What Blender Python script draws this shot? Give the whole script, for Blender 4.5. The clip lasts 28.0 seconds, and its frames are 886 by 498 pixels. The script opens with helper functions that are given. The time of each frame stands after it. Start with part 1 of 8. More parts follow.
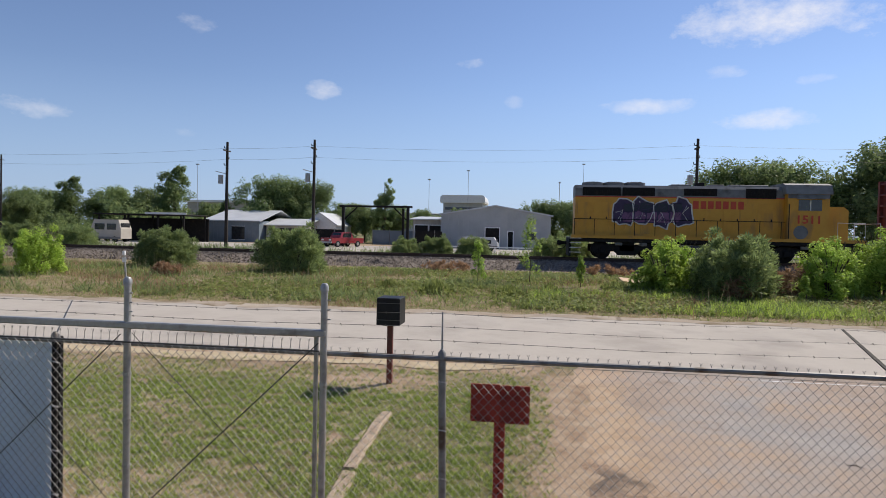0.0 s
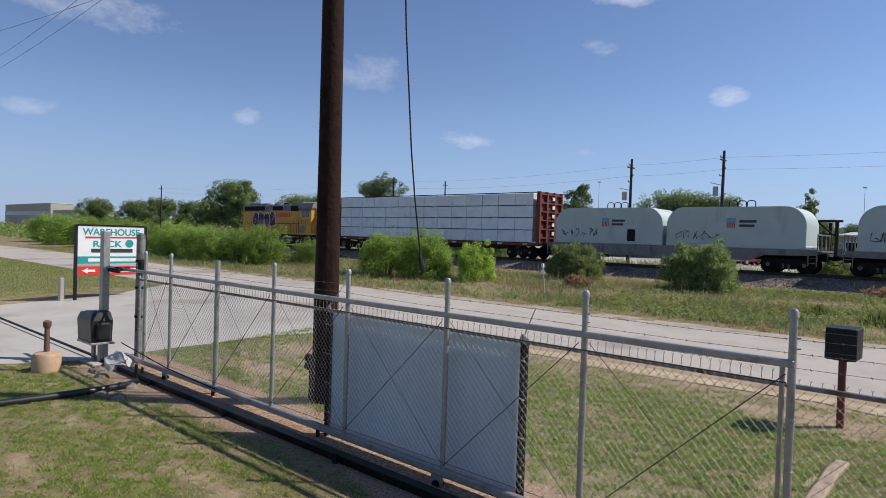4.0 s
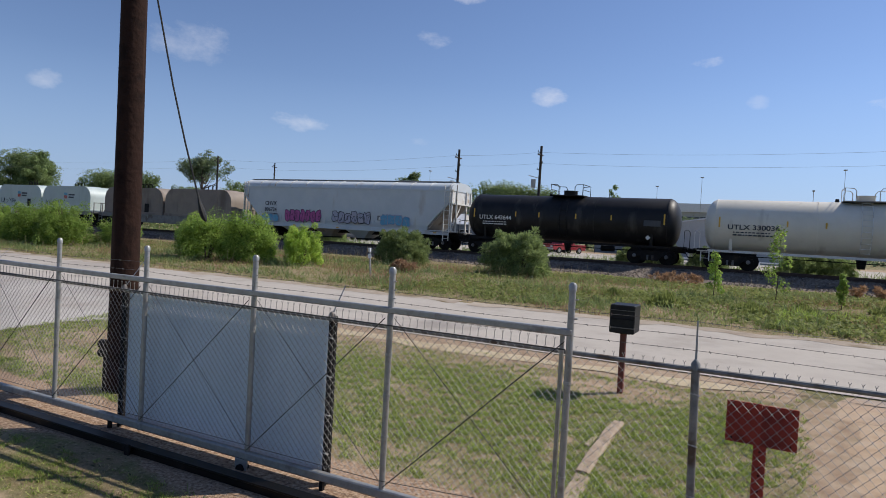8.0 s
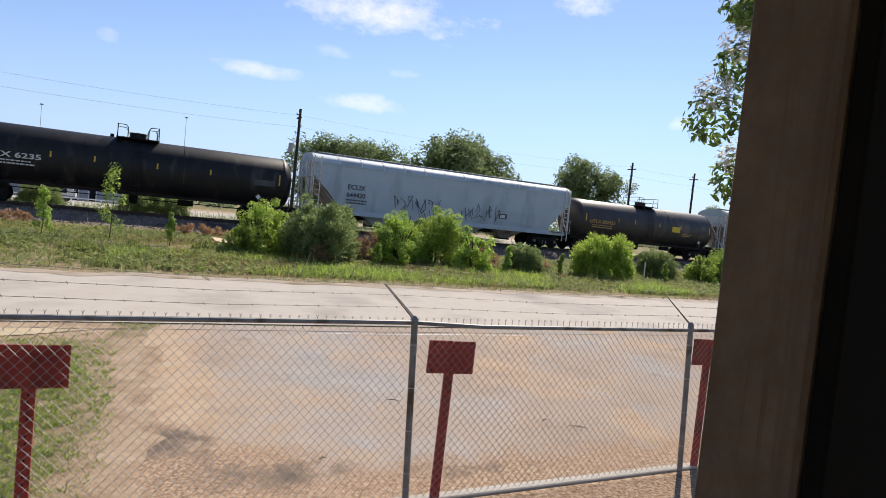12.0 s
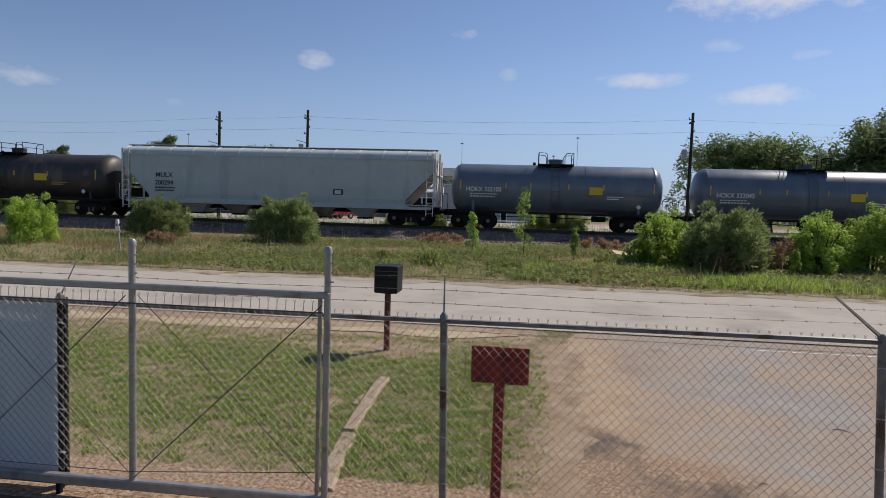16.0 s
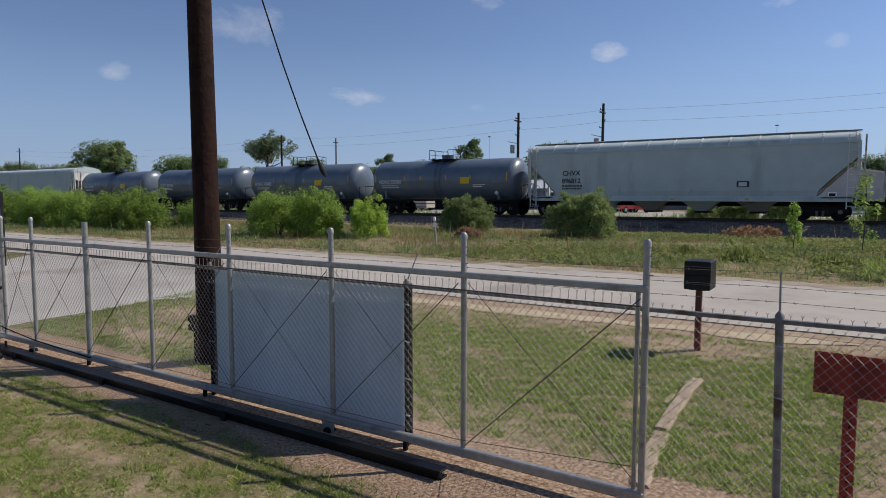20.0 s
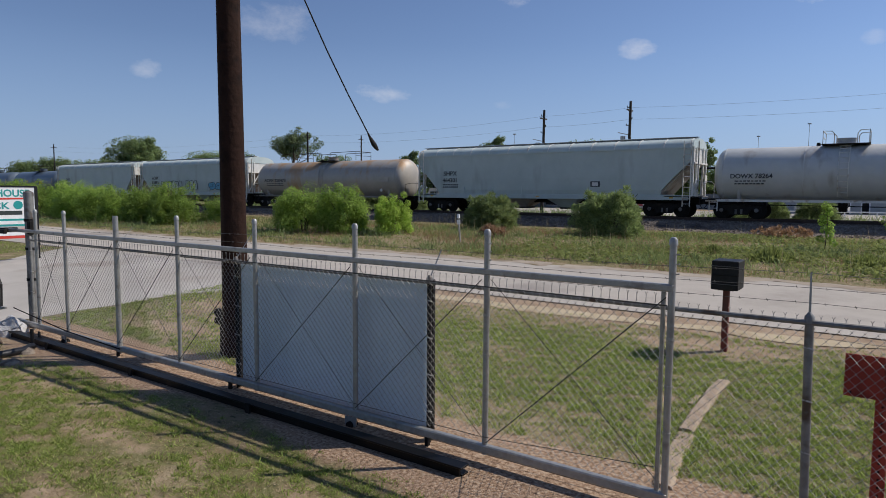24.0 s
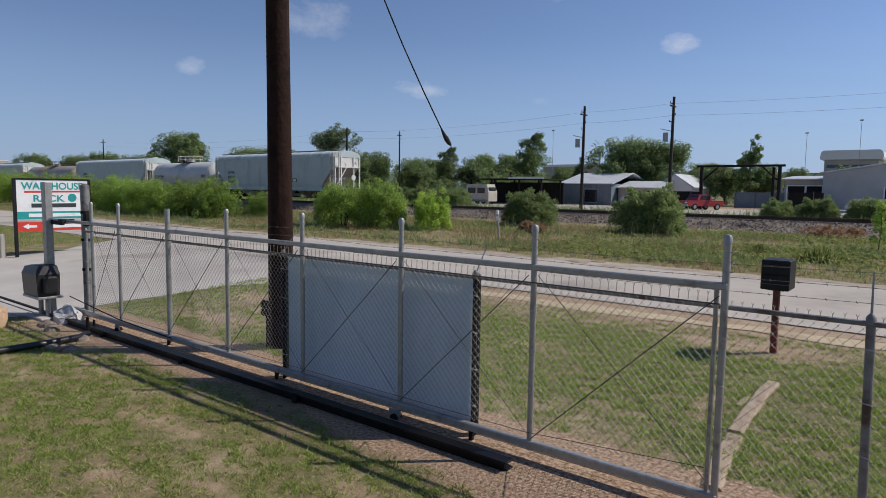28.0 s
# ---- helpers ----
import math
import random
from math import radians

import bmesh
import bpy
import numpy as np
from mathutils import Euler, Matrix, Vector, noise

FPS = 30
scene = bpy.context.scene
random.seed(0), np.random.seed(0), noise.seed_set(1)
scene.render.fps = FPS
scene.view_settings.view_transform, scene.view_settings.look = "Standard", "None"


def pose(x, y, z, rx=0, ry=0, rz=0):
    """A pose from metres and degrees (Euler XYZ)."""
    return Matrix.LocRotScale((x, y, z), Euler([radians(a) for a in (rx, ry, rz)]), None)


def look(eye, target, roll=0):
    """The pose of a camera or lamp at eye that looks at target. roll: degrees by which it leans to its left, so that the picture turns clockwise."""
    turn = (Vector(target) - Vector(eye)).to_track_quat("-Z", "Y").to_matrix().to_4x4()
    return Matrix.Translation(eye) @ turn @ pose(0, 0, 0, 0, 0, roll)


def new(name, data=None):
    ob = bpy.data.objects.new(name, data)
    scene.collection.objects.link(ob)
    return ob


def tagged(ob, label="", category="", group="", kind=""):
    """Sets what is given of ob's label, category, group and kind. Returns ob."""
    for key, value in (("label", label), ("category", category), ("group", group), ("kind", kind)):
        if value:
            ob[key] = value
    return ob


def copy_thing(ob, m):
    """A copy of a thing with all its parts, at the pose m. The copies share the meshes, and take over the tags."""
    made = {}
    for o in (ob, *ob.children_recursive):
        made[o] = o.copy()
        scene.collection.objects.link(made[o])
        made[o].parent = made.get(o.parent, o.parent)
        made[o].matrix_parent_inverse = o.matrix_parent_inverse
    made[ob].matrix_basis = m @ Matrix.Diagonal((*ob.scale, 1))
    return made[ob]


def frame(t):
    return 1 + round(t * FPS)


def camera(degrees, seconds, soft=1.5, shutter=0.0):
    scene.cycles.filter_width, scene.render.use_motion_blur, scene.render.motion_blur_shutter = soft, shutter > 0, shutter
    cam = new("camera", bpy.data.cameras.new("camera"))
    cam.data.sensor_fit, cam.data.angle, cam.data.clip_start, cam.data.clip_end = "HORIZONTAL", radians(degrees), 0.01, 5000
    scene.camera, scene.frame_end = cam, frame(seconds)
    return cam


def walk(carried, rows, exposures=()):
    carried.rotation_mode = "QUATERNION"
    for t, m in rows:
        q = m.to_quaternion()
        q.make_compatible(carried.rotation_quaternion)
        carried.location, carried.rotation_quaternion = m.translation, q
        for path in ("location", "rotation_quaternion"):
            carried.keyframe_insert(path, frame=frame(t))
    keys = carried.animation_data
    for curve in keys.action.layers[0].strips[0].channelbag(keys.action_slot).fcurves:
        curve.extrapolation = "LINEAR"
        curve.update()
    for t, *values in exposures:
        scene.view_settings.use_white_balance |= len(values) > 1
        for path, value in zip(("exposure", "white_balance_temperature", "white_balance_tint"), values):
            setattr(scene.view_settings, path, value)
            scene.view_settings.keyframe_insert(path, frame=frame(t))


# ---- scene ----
cam = camera(69.7, 28.0, 0.8)
PATH = [
    (0, (0.951, 0.699, 2.79), (0.68, 2.679, 2.738), 1.2),
    (0.5, (0.87, 0.695, 2.796), (0.377, 2.632, 2.749), 1.4),
    (1, (0.792, 0.64, 2.794), (0.084, 2.51, 2.748), 1.6),
    (1.5, (0.723, 0.586, 2.791), (-0.165, 2.377, 2.748), 1.6),
    (2, (0.661, 0.552, 2.797), (-0.395, 2.249, 2.753), 1.5),
    (2.5, (0.622, 0.508, 2.802), (-0.546, 2.13, 2.76), 1.6),
    (3, (0.606, 0.493, 2.811), (-0.643, 2.055, 2.768), 1.7),
    (3.5, (0.567, 0.448, 2.801), (-0.739, 1.962, 2.766), 1.7),
    (4, (0.537, 0.435, 2.804), (-0.81, 1.912, 2.768), 1.8),
    (4.5, (0.548, 0.412, 2.783), (-0.823, 1.869, 2.752), 1.8),
    (6.5, (0.585, 0.419, 2.738), (-0.811, 1.851, 2.701), 2.0),
    (7, (0.583, 0.462, 2.722), (-0.771, 1.933, 2.684), 1.5),
    (7.5, (0.641, 0.525, 2.715), (-0.542, 2.137, 2.663), 2.4),
    (8, (0.729, 0.569, 2.722), (-0.189, 2.345, 2.665), 3.1),
    (8.5, (0.841, 0.619, 2.696), (0.252, 2.529, 2.644), 3.9),
    (9, (0.949, 0.651, 2.696), (0.736, 2.639, 2.635), 4.5),
    (9.5, (1.067, 0.674, 2.697), (1.302, 2.659, 2.63), 5.6),
    (10, (1.199, 0.675, 2.692), (1.89, 2.551, 2.631), 6.4),
    (10.5, (1.261, 0.654, 2.712), (2.135, 2.452, 2.644), 6.3),
    (11, (1.25, 0.666, 2.715), (2.156, 2.447, 2.634), 6.0),
    (11.5, (1.235, 0.664, 2.718), (2.149, 2.441, 2.629), 5.8),
    (13.5, (1.145, 0.7, 2.705), (1.907, 2.546, 2.588), 4.4),
    (14, (1.094, 0.704, 2.702), (1.664, 2.617, 2.576), 3.7),
    (14.5, (1.035, 0.678, 2.715), (1.337, 2.65, 2.587), 2.9),
    (15, (0.977, 0.659, 2.712), (1.032, 2.654, 2.582), 2.3),
    (15.5, (0.926, 0.632, 2.719), (0.826, 2.625, 2.586), 2.0),
    (16, (0.879, 0.617, 2.714), (0.634, 2.598, 2.579), 1.7),
    (16.5, (0.834, 0.606, 2.717), (0.435, 2.561, 2.577), 1.3),
    (17, (0.796, 0.594, 2.717), (0.254, 2.514, 2.575), 1.0),
    (17.5, (0.766, 0.573, 2.711), (0.085, 2.448, 2.57), 0.7),
    (18, (0.732, 0.529, 2.708), (-0.084, 2.349, 2.561), 0.4),
    (18.5, (0.723, 0.509, 2.695), (-0.218, 2.268, 2.545), 0.2),
    (19, (0.711, 0.479, 2.695), (-0.301, 2.197, 2.539), 0.1),
    (19.5, (0.718, 0.475, 2.693), (-0.336, 2.167, 2.533), 0.1),
    (20, (0.706, 0.469, 2.697), (-0.378, 2.141, 2.533), 0.0),
    (20.5, (0.719, 0.464, 2.694), (-0.39, 2.121, 2.531), 0.0),
    (21, (0.717, 0.461, 2.699), (-0.407, 2.107, 2.533), 0.1),
    (21.5, (0.716, 0.457, 2.697), (-0.418, 2.095, 2.531), 0.2),
    (23.5, (0.714, 0.468, 2.691), (-0.433, 2.097, 2.517), 0.4),
    (24, (0.709, 0.472, 2.686), (-0.437, 2.102, 2.514), 0.4),
    (24.5, (0.709, 0.492, 2.686), (-0.438, 2.121, 2.507), 0.5),
    (25, (0.714, 0.498, 2.682), (-0.436, 2.125, 2.501), 0.5),
    (25.5, (0.708, 0.491, 2.682), (-0.44, 2.119, 2.499), 0.5),
    (26, (0.704, 0.475, 2.687), (-0.443, 2.103, 2.503), 0.7),
    (26.5, (0.705, 0.463, 2.687), (-0.443, 2.09, 2.503), 0.7),
    (27, (0.693, 0.452, 2.689), (-0.461, 2.075, 2.502), 0.8),
    (27.5, (0.676, 0.434, 2.686), (-0.499, 2.041, 2.497), 0.9),
    (28, (0.638, 0.386, 2.674), (-0.598, 1.947, 2.489), 0.8),
]
EXPOSURES = [(0, 0.09, 6750, 12), (3, 0.06, 6450, 12), (8, 0.0, 6450, 12), (9.3, -0.15, 6700, 12), (10.1, -0.2, 6850, 12), (10.6, 0.1, 6950, 12), (11, 0.34, 7000, 12), (11.5, 0.4, 6950, 12), (13.5, 0.4, 6900, 12), (14.2, 0.31, 6850, 12), (15, 0.03, 6750, 12), (16, -0.2, 6800, 12), (17, -0.22, 6600, 12), (28, -0.2, 6450, 12)]
walk(cam, [(t, look(eye, target, roll)) for t, eye, target, roll in PATH], EXPOSURES)

# ---- light: one sun and a clear sky with fair-weather clouds ----
SUN = Vector((0.83, 0.78, 1.22)).normalized()
world = bpy.data.worlds.new("sky")
scene.world = world
world.use_nodes = True
wn, wl = world.node_tree.nodes, world.node_tree.links
sky = wn.new("ShaderNodeTexSky")
sky.sky_type, sky.sun_disc = "NISHITA", False
sky.sun_elevation = math.asin(SUN.z)
sky.sun_rotation = math.atan2(SUN.x, SUN.y)
sky.air_density, sky.dust_density, sky.ozone_density = 0.95, 0.08, 2.4
sky.altitude = 100

# clouds: azimuth, elevation, half width, half height in degrees, density
CLOUDS = [(20.3, 17.0, 8.8, 2.2, 1.0), (18.4, 9.5, 4.1, 0.9, 0.8), (9.6, 11.0, 4.6, 0.7, 0.7), (-40.5, 8.8, 3.2, 0.9, 0.6), (-29.0, 16.6, 1.7, 0.8, 0.6), (-18.6, 12.2, 1.6, 0.9, 0.7), (-5.7, 14.8, 1.5, 0.6, 0.6), (15.5, 13.4, 1.8, 0.6, 0.5), (22.2, 12.3, 1.7, 0.5, 0.5), (-1.7, 11.6, 0.9, 0.6, 0.35), (-49.5, 14.1, 3.6, 1.9, 0.4), (-59.7, 9.8, 1.2, 0.8, 0.45), (-29.6, 7.8, 1.3, 0.5, 0.3), (-71.5, 16.7, 6.6, 1.6, 0.5), (-75.8, 8.9, 3.0, 0.7, 0.4), (37.1, 19.4, 3.4, 1.2, 1.0), (46.4, 10.0, 1.1, 0.7, 0.7), (-26, 20.5, 4, 0.9, 0.7), (-88, 12, 5, 1.0, 0.5), (60, 14, 6, 1.2, 0.8), (120, 20, 12, 3, 0.8), (180, 25, 14, 4, 0.8), (-130, 18, 12, 3, 0.8)]
geo = wn.new("ShaderNodeTexCoord")
turb = wn.new("ShaderNodeTexNoise")
turb.inputs["Scale"].default_value, turb.inputs["Detail"].default_value, turb.inputs["Roughness"].default_value = 16, 10, 0.66
flatten = wn.new("ShaderNodeMapping")
flatten.inputs["Scale"].default_value = (1, 1, 1.7)
wl.new(geo.outputs["Generated"], flatten.inputs["Vector"])
wl.new(flatten.outputs["Vector"], turb.inputs["Vector"])


def wmath(op, a, b, c=None):
    k = wn.new("ShaderNodeMath")
    k.operation = op
    for i, v in enumerate((a, b, c)):
        if v is None:
            continue
        if isinstance(v, (int, float)):
            k.inputs[i].default_value = v
        else:
            wl.new(v, k.inputs[i])
    return k.outputs[0]


def wdot(v):
    k = wn.new("ShaderNodeVectorMath")
    k.operation = "DOT_PRODUCT"
    k.inputs[1].default_value = v
    wl.new(geo.outputs["Generated"], k.inputs[0])
    return k.outputs["Value"]


ragged = wmath("MULTIPLY_ADD", turb.outputs["Fac"], 4.0, -2.0)
cover = None
for az, el, a, b, dense in CLOUDS:
    az, el = radians(az), radians(el)
    side = Vector((math.cos(az), -math.sin(az), 0))
    rise = Vector((-math.sin(el) * math.sin(az), -math.sin(el) * math.cos(az), math.cos(el)))
    u, v = wdot(side / radians(a)), wdot(rise / radians(b))
    q = wmath("MULTIPLY_ADD", u, u, wmath("MULTIPLY", v, v))
    k = wmath("ADD", wmath("SUBTRACT", 0.8, q), ragged)
    k = wmath("MULTIPLY", wmath("MINIMUM", wmath("MAXIMUM", wmath("MULTIPLY", k, 0.5), 0.0), 1.0), dense)
    cover = k if cover is None else wmath("MAXIMUM", cover, k)
mix = wn.new("ShaderNodeMix")
mix.data_type = "RGBA"
wl.new(cover, mix.inputs["Factor"])
hue = wn.new("ShaderNodeMix")
hue.data_type, hue.blend_type = "RGBA", "MULTIPLY"
hue.inputs["Factor"].default_value = 1.0
hue.inputs["B"].default_value = (0.95, 0.97, 1.10, 1)
side = Vector((SUN.x, SUN.y, 0)).normalized() * 0.13
deep = wn.new("ShaderNodeVectorMath")
deep.operation = "SCALE"
haze = wn.new("ShaderNodeMix")
haze.data_type = "RGBA"
low = wmath("MAXIMUM", wmath("MULTIPLY_ADD", wdot(Vector((0, 0, 1))), -3.6, 0.8), 0.0)
wl.new(wmath("MINIMUM", low, 0.8), haze.inputs["Factor"])
wl.new(sky.outputs[0], haze.inputs["A"])
haze.inputs["B"].default_value = (2.9, 4.3, 6.3, 1)
wl.new(haze.outputs["Result"], deep.inputs[0])
wl.new(wmath("ADD", wdot(side), 0.94), deep.inputs["Scale"])
wl.new(deep.outputs[0], hue.inputs["A"])
wl.new(hue.outputs["Result"], mix.inputs["A"])
mix.inputs["B"].default_value = (8.2, 8.3, 8.7, 1)
wl.new(mix.outputs["Result"], wn["Background"].inputs["Color"])
wn["Background"].inputs["Strength"].default_value = 0.105
sun = new("sun", bpy.data.lights.new("sun", "SUN"))
sun.data.energy, sun.data.angle, sun.data.color = 4.6, radians(0.55), (1.0, 0.94, 0.84)
sun.matrix_world = look(SUN * 100, (0, 0, 0))

# ---- materials ----
def surface(name, colours, scale=6.0, rough=0.7, metal=0.0, bump=0.0, bump_scale=60.0, spec=0.5, stain=None, stain_scale=1.5, stain_cut=0.55, streak=1.0, vary=0.0, world=False, detail=6.0, rise=None):
    """Noise between colours, a second scale of stains, fine relief, and a shade of its own for each object."""
    m = bpy.data.materials.new(name)
    m.use_nodes = True
    n, l = m.node_tree.nodes, m.node_tree.links
    b = n["Principled BSDF"]
    b.inputs["Metallic"].default_value = metal
    b.inputs["Specular IOR Level"].default_value = spec
    info = n.new("ShaderNodeObjectInfo")
    if world:
        vec = n.new("ShaderNodeNewGeometry").outputs["Position"]
    else:
        tc = n.new("ShaderNodeTexCoord")
        shift = n.new("ShaderNodeVectorMath")
        shift.operation = "MULTIPLY_ADD"
        l.new(info.outputs["Random"], shift.inputs[0])
        shift.inputs[1].default_value = (31, 17, 23)
        l.new(tc.outputs["Object"], shift.inputs[2])
        vec = shift.outputs[0]
    t = n.new("ShaderNodeTexNoise")
    t.inputs["Scale"].default_value, t.inputs["Detail"].default_value, t.inputs["Roughness"].default_value = scale, detail, 0.62
    l.new(vec, t.inputs["Vector"])
    r = n.new("ShaderNodeValToRGB")
    e = r.color_ramp.elements
    while len(e) < len(colours):
        e.new(0.5)
    for k, c in enumerate(colours):
        e[k].position = 0.32 + 0.36 * k / max(1, len(colours) - 1)
        e[k].color = (*c, 1)
    l.new(t.outputs["Fac"], r.inputs["Fac"])
    col = r.outputs["Color"]
    if stain:
        mp = n.new("ShaderNodeMapping")
        mp.inputs["Scale"].default_value = (1, 1, streak)
        l.new(vec, mp.inputs["Vector"])
        t3 = n.new("ShaderNodeTexNoise")
        t3.inputs["Scale"].default_value, t3.inputs["Detail"].default_value = stain_scale, 7
        l.new(mp.outputs["Vector"], t3.inputs["Vector"])
        r3 = n.new("ShaderNodeValToRGB")
        r3.color_ramp.elements[0].position, r3.color_ramp.elements[1].position = stain_cut, min(1.0, stain_cut + 0.13)
        amount = t3.outputs["Fac"]
        if rise:
            tc2, sx, mr2, ad = n.new("ShaderNodeTexCoord"), n.new("ShaderNodeSeparateXYZ"), n.new("ShaderNodeMapRange"), n.new("ShaderNodeMath")
            l.new(tc2.outputs["Object"], sx.inputs[0])
            l.new(sx.outputs["Z"], mr2.inputs["Value"])
            mr2.inputs["From Min"].default_value, mr2.inputs["From Max"].default_value, mr2.inputs["To Max"].default_value = rise
            l.new(mr2.outputs["Result"], ad.inputs[0])
            l.new(amount, ad.inputs[1])
            amount = ad.outputs[0]
        l.new(amount, r3.inputs["Fac"])
        mx = n.new("ShaderNodeMix")
        mx.data_type = "RGBA"
        l.new(r3.outputs["Color"], mx.inputs["Factor"])
        l.new(col, mx.inputs["A"])
        mx.inputs["B"].default_value = (*stain, 1)
        col = mx.outputs["Result"]
    if vary:
        hv = n.new("ShaderNodeHueSaturation")
        mr = n.new("ShaderNodeMapRange")
        mr.inputs["To Min"].default_value, mr.inputs["To Max"].default_value = 1 - vary, 1 + vary
        l.new(info.outputs["Random"], mr.inputs["Value"])
        l.new(mr.outputs["Result"], hv.inputs["Value"])
        l.new(col, hv.inputs["Color"])
        col = hv.outputs["Color"]
    l.new(col, b.inputs["Base Color"])
    rr = n.new("ShaderNodeMapRange")
    rr.inputs["To Min"].default_value, rr.inputs["To Max"].default_value = max(0.05, rough - 0.12), min(1, rough + 0.12)
    l.new(t.outputs["Fac"], rr.inputs["Value"])
    l.new(rr.outputs["Result"], b.inputs["Roughness"])
    if bump:
        t2 = n.new("ShaderNodeTexNoise")
        t2.inputs["Scale"].default_value, t2.inputs["Detail"].default_value = bump_scale, 5
        l.new(vec, t2.inputs["Vector"])
        k = n.new("ShaderNodeBump")
        k.inputs["Strength"].default_value, k.inputs["Distance"].default_value = bump, 0.03
        l.new(t2.outputs["Fac"], k.inputs["Height"])
        l.new(k.outputs["Normal"], b.inputs["Normal"])
    return m


def foliage(name, dark, light, trans=0.3):
    """Leaves: a shade of their own for each leaf, and some light through them."""
    m = bpy.data.materials.new(name)
    m.use_nodes = True
    n, l = m.node_tree.nodes, m.node_tree.links
    b = n["Principled BSDF"]
    g = n.new("ShaderNodeNewGeometry")
    r = n.new("ShaderNodeValToRGB")
    r.color_ramp.elements[0].color, r.color_ramp.elements[1].color = (*dark, 1), (*light, 1)
    l.new(g.outputs["Random Per Island"], r.inputs["Fac"])
    info = n.new("ShaderNodeObjectInfo")
    hv = n.new("ShaderNodeHueSaturation")
    mr = n.new("ShaderNodeMapRange")
    mr.inputs["To Min"].default_value, mr.inputs["To Max"].default_value = 0.85, 1.15
    l.new(info.outputs["Random"], mr.inputs["Value"])
    l.new(mr.outputs["Result"], hv.inputs["Value"])
    l.new(r.outputs["Color"], hv.inputs["Color"])
    l.new(hv.outputs["Color"], b.inputs["Base Color"])
    b.inputs["Roughness"].default_value = 0.6
    b.inputs["Specular IOR Level"].default_value = 0.25
    tr = n.new("ShaderNodeBsdfTranslucent")
    l.new(hv.outputs["Color"], tr.inputs["Color"])
    ms = n.new("ShaderNodeMixShader")
    ms.inputs[0].default_value = trans
    l.new(b.outputs[0], ms.inputs[1])
    l.new(tr.outputs[0], ms.inputs[2])
    l.new(ms.outputs[0], n["Material Output"].inputs["Surface"])
    return m



ROAD = surface("worn asphalt", [(0.35, 0.315, 0.275), (0.44, 0.40, 0.35), (0.395, 0.355, 0.31)], 0.5, 0.9, bump=0.25, bump_scale=90, spec=0.2, stain=(0.29, 0.262, 0.235), stain_scale=0.25, stain_cut=0.56, world=True, detail=12)

CONCRETE = surface("pale concrete", [(0.39, 0.36, 0.32), (0.47, 0.44, 0.40)], 0.6, 0.9, bump=0.2, bump_scale=60, spec=0.2, stain=(0.33, 0.29, 0.25), stain_scale=0.4, world=True, detail=10)
SOIL = surface("sandy soil", [(0.30, 0.245, 0.19), (0.43, 0.37, 0.30)], 1.2, 0.95, bump=0.5, bump_scale=30, spec=0.1, stain=(0.18, 0.14, 0.08), stain_scale=0.8, world=True, detail=12)
GRAVEL = surface("brown gravel", [(0.16, 0.11, 0.08), (0.30, 0.22, 0.17), (0.22, 0.16, 0.12)], 22, 0.95, bump=0.9, bump_scale=45, spec=0.15, stain=(0.10, 0.075, 0.05), stain_scale=0.9, world=True)
STONE = surface("ballast stone", [(0.09, 0.071, 0.056), (0.19, 0.157, 0.128), (0.32, 0.272, 0.23)], 9, 0.95, bump=0.8, bump_scale=16, spec=0.2, stain=(0.08, 0.07, 0.065), stain_scale=0.6, world=True)
DIRTY = surface("soil-stained concrete", [(0.22, 0.17, 0.125), (0.33, 0.275, 0.21)], 9, 0.95, bump=0.8, bump_scale=25, spec=0.1, stain=(0.14, 0.10, 0.07), stain_scale=5)
RAILSTEEL = surface("rusty rail", [(0.05, 0.03, 0.022), (0.09, 0.055, 0.04)], 5, 0.6, 0.3)
TIE = surface("creosoted wood", [(0.03, 0.025, 0.02), (0.07, 0.055, 0.045)], 7, 0.9)
GALV = surface("galvanised steel", [(0.32, 0.315, 0.30), (0.43, 0.425, 0.41)], 14, 0.45, 0.45, stain=(0.24, 0.225, 0.21), stain_scale=5, stain_cut=0.58)
DULL = surface("weathered galvanised pipe", [(0.16, 0.16, 0.16), (0.27, 0.27, 0.26)], 10, 0.6, 0.3, stain=(0.10, 0.07, 0.05), stain_scale=4)
WIRE = surface("fence wire", [(0.28, 0.27, 0.255), (0.40, 0.39, 0.37)], 8, 0.6, 0.2, spec=0.4)
BLACKWIRE = surface("dark wire", [(0.05, 0.05, 0.05), (0.09, 0.085, 0.08)], 8, 0.6, 0.2)
SHEET = surface("grey blue sheet", [(0.62, 0.71, 0.79), (0.69, 0.77, 0.84)], 1.5, 0.5, 0.0, stain=(0.55, 0.64, 0.72), stain_scale=1.2, streak=0.3)
DARK = surface("dark steel", [(0.007, 0.0065, 0.0065), (0.018, 0.016, 0.015)], 4, 0.7, 0.0, spec=0.2, stain=(0.035, 0.026, 0.02), stain_scale=2.2, stain_cut=0.61)
BEAM = surface("black painted channel", [(0.004, 0.004, 0.004), (0.009, 0.008, 0.0075)], 6, 0.4, spec=0.22, stain=(0.05, 0.03, 0.02), stain_scale=3, stain_cut=0.64)
REDPAINT = surface("faded red paint", [(0.28, 0.028, 0.018), (0.37, 0.045, 0.028)], 3, 0.6, stain=(0.19, 0.02, 0.015), stain_scale=4)
REDRUST = surface("dark red car paint", [(0.13, 0.025, 0.02), (0.19, 0.045, 0.03)], 2, 0.7, stain=(0.08, 0.035, 0.025), stain_scale=1.5)
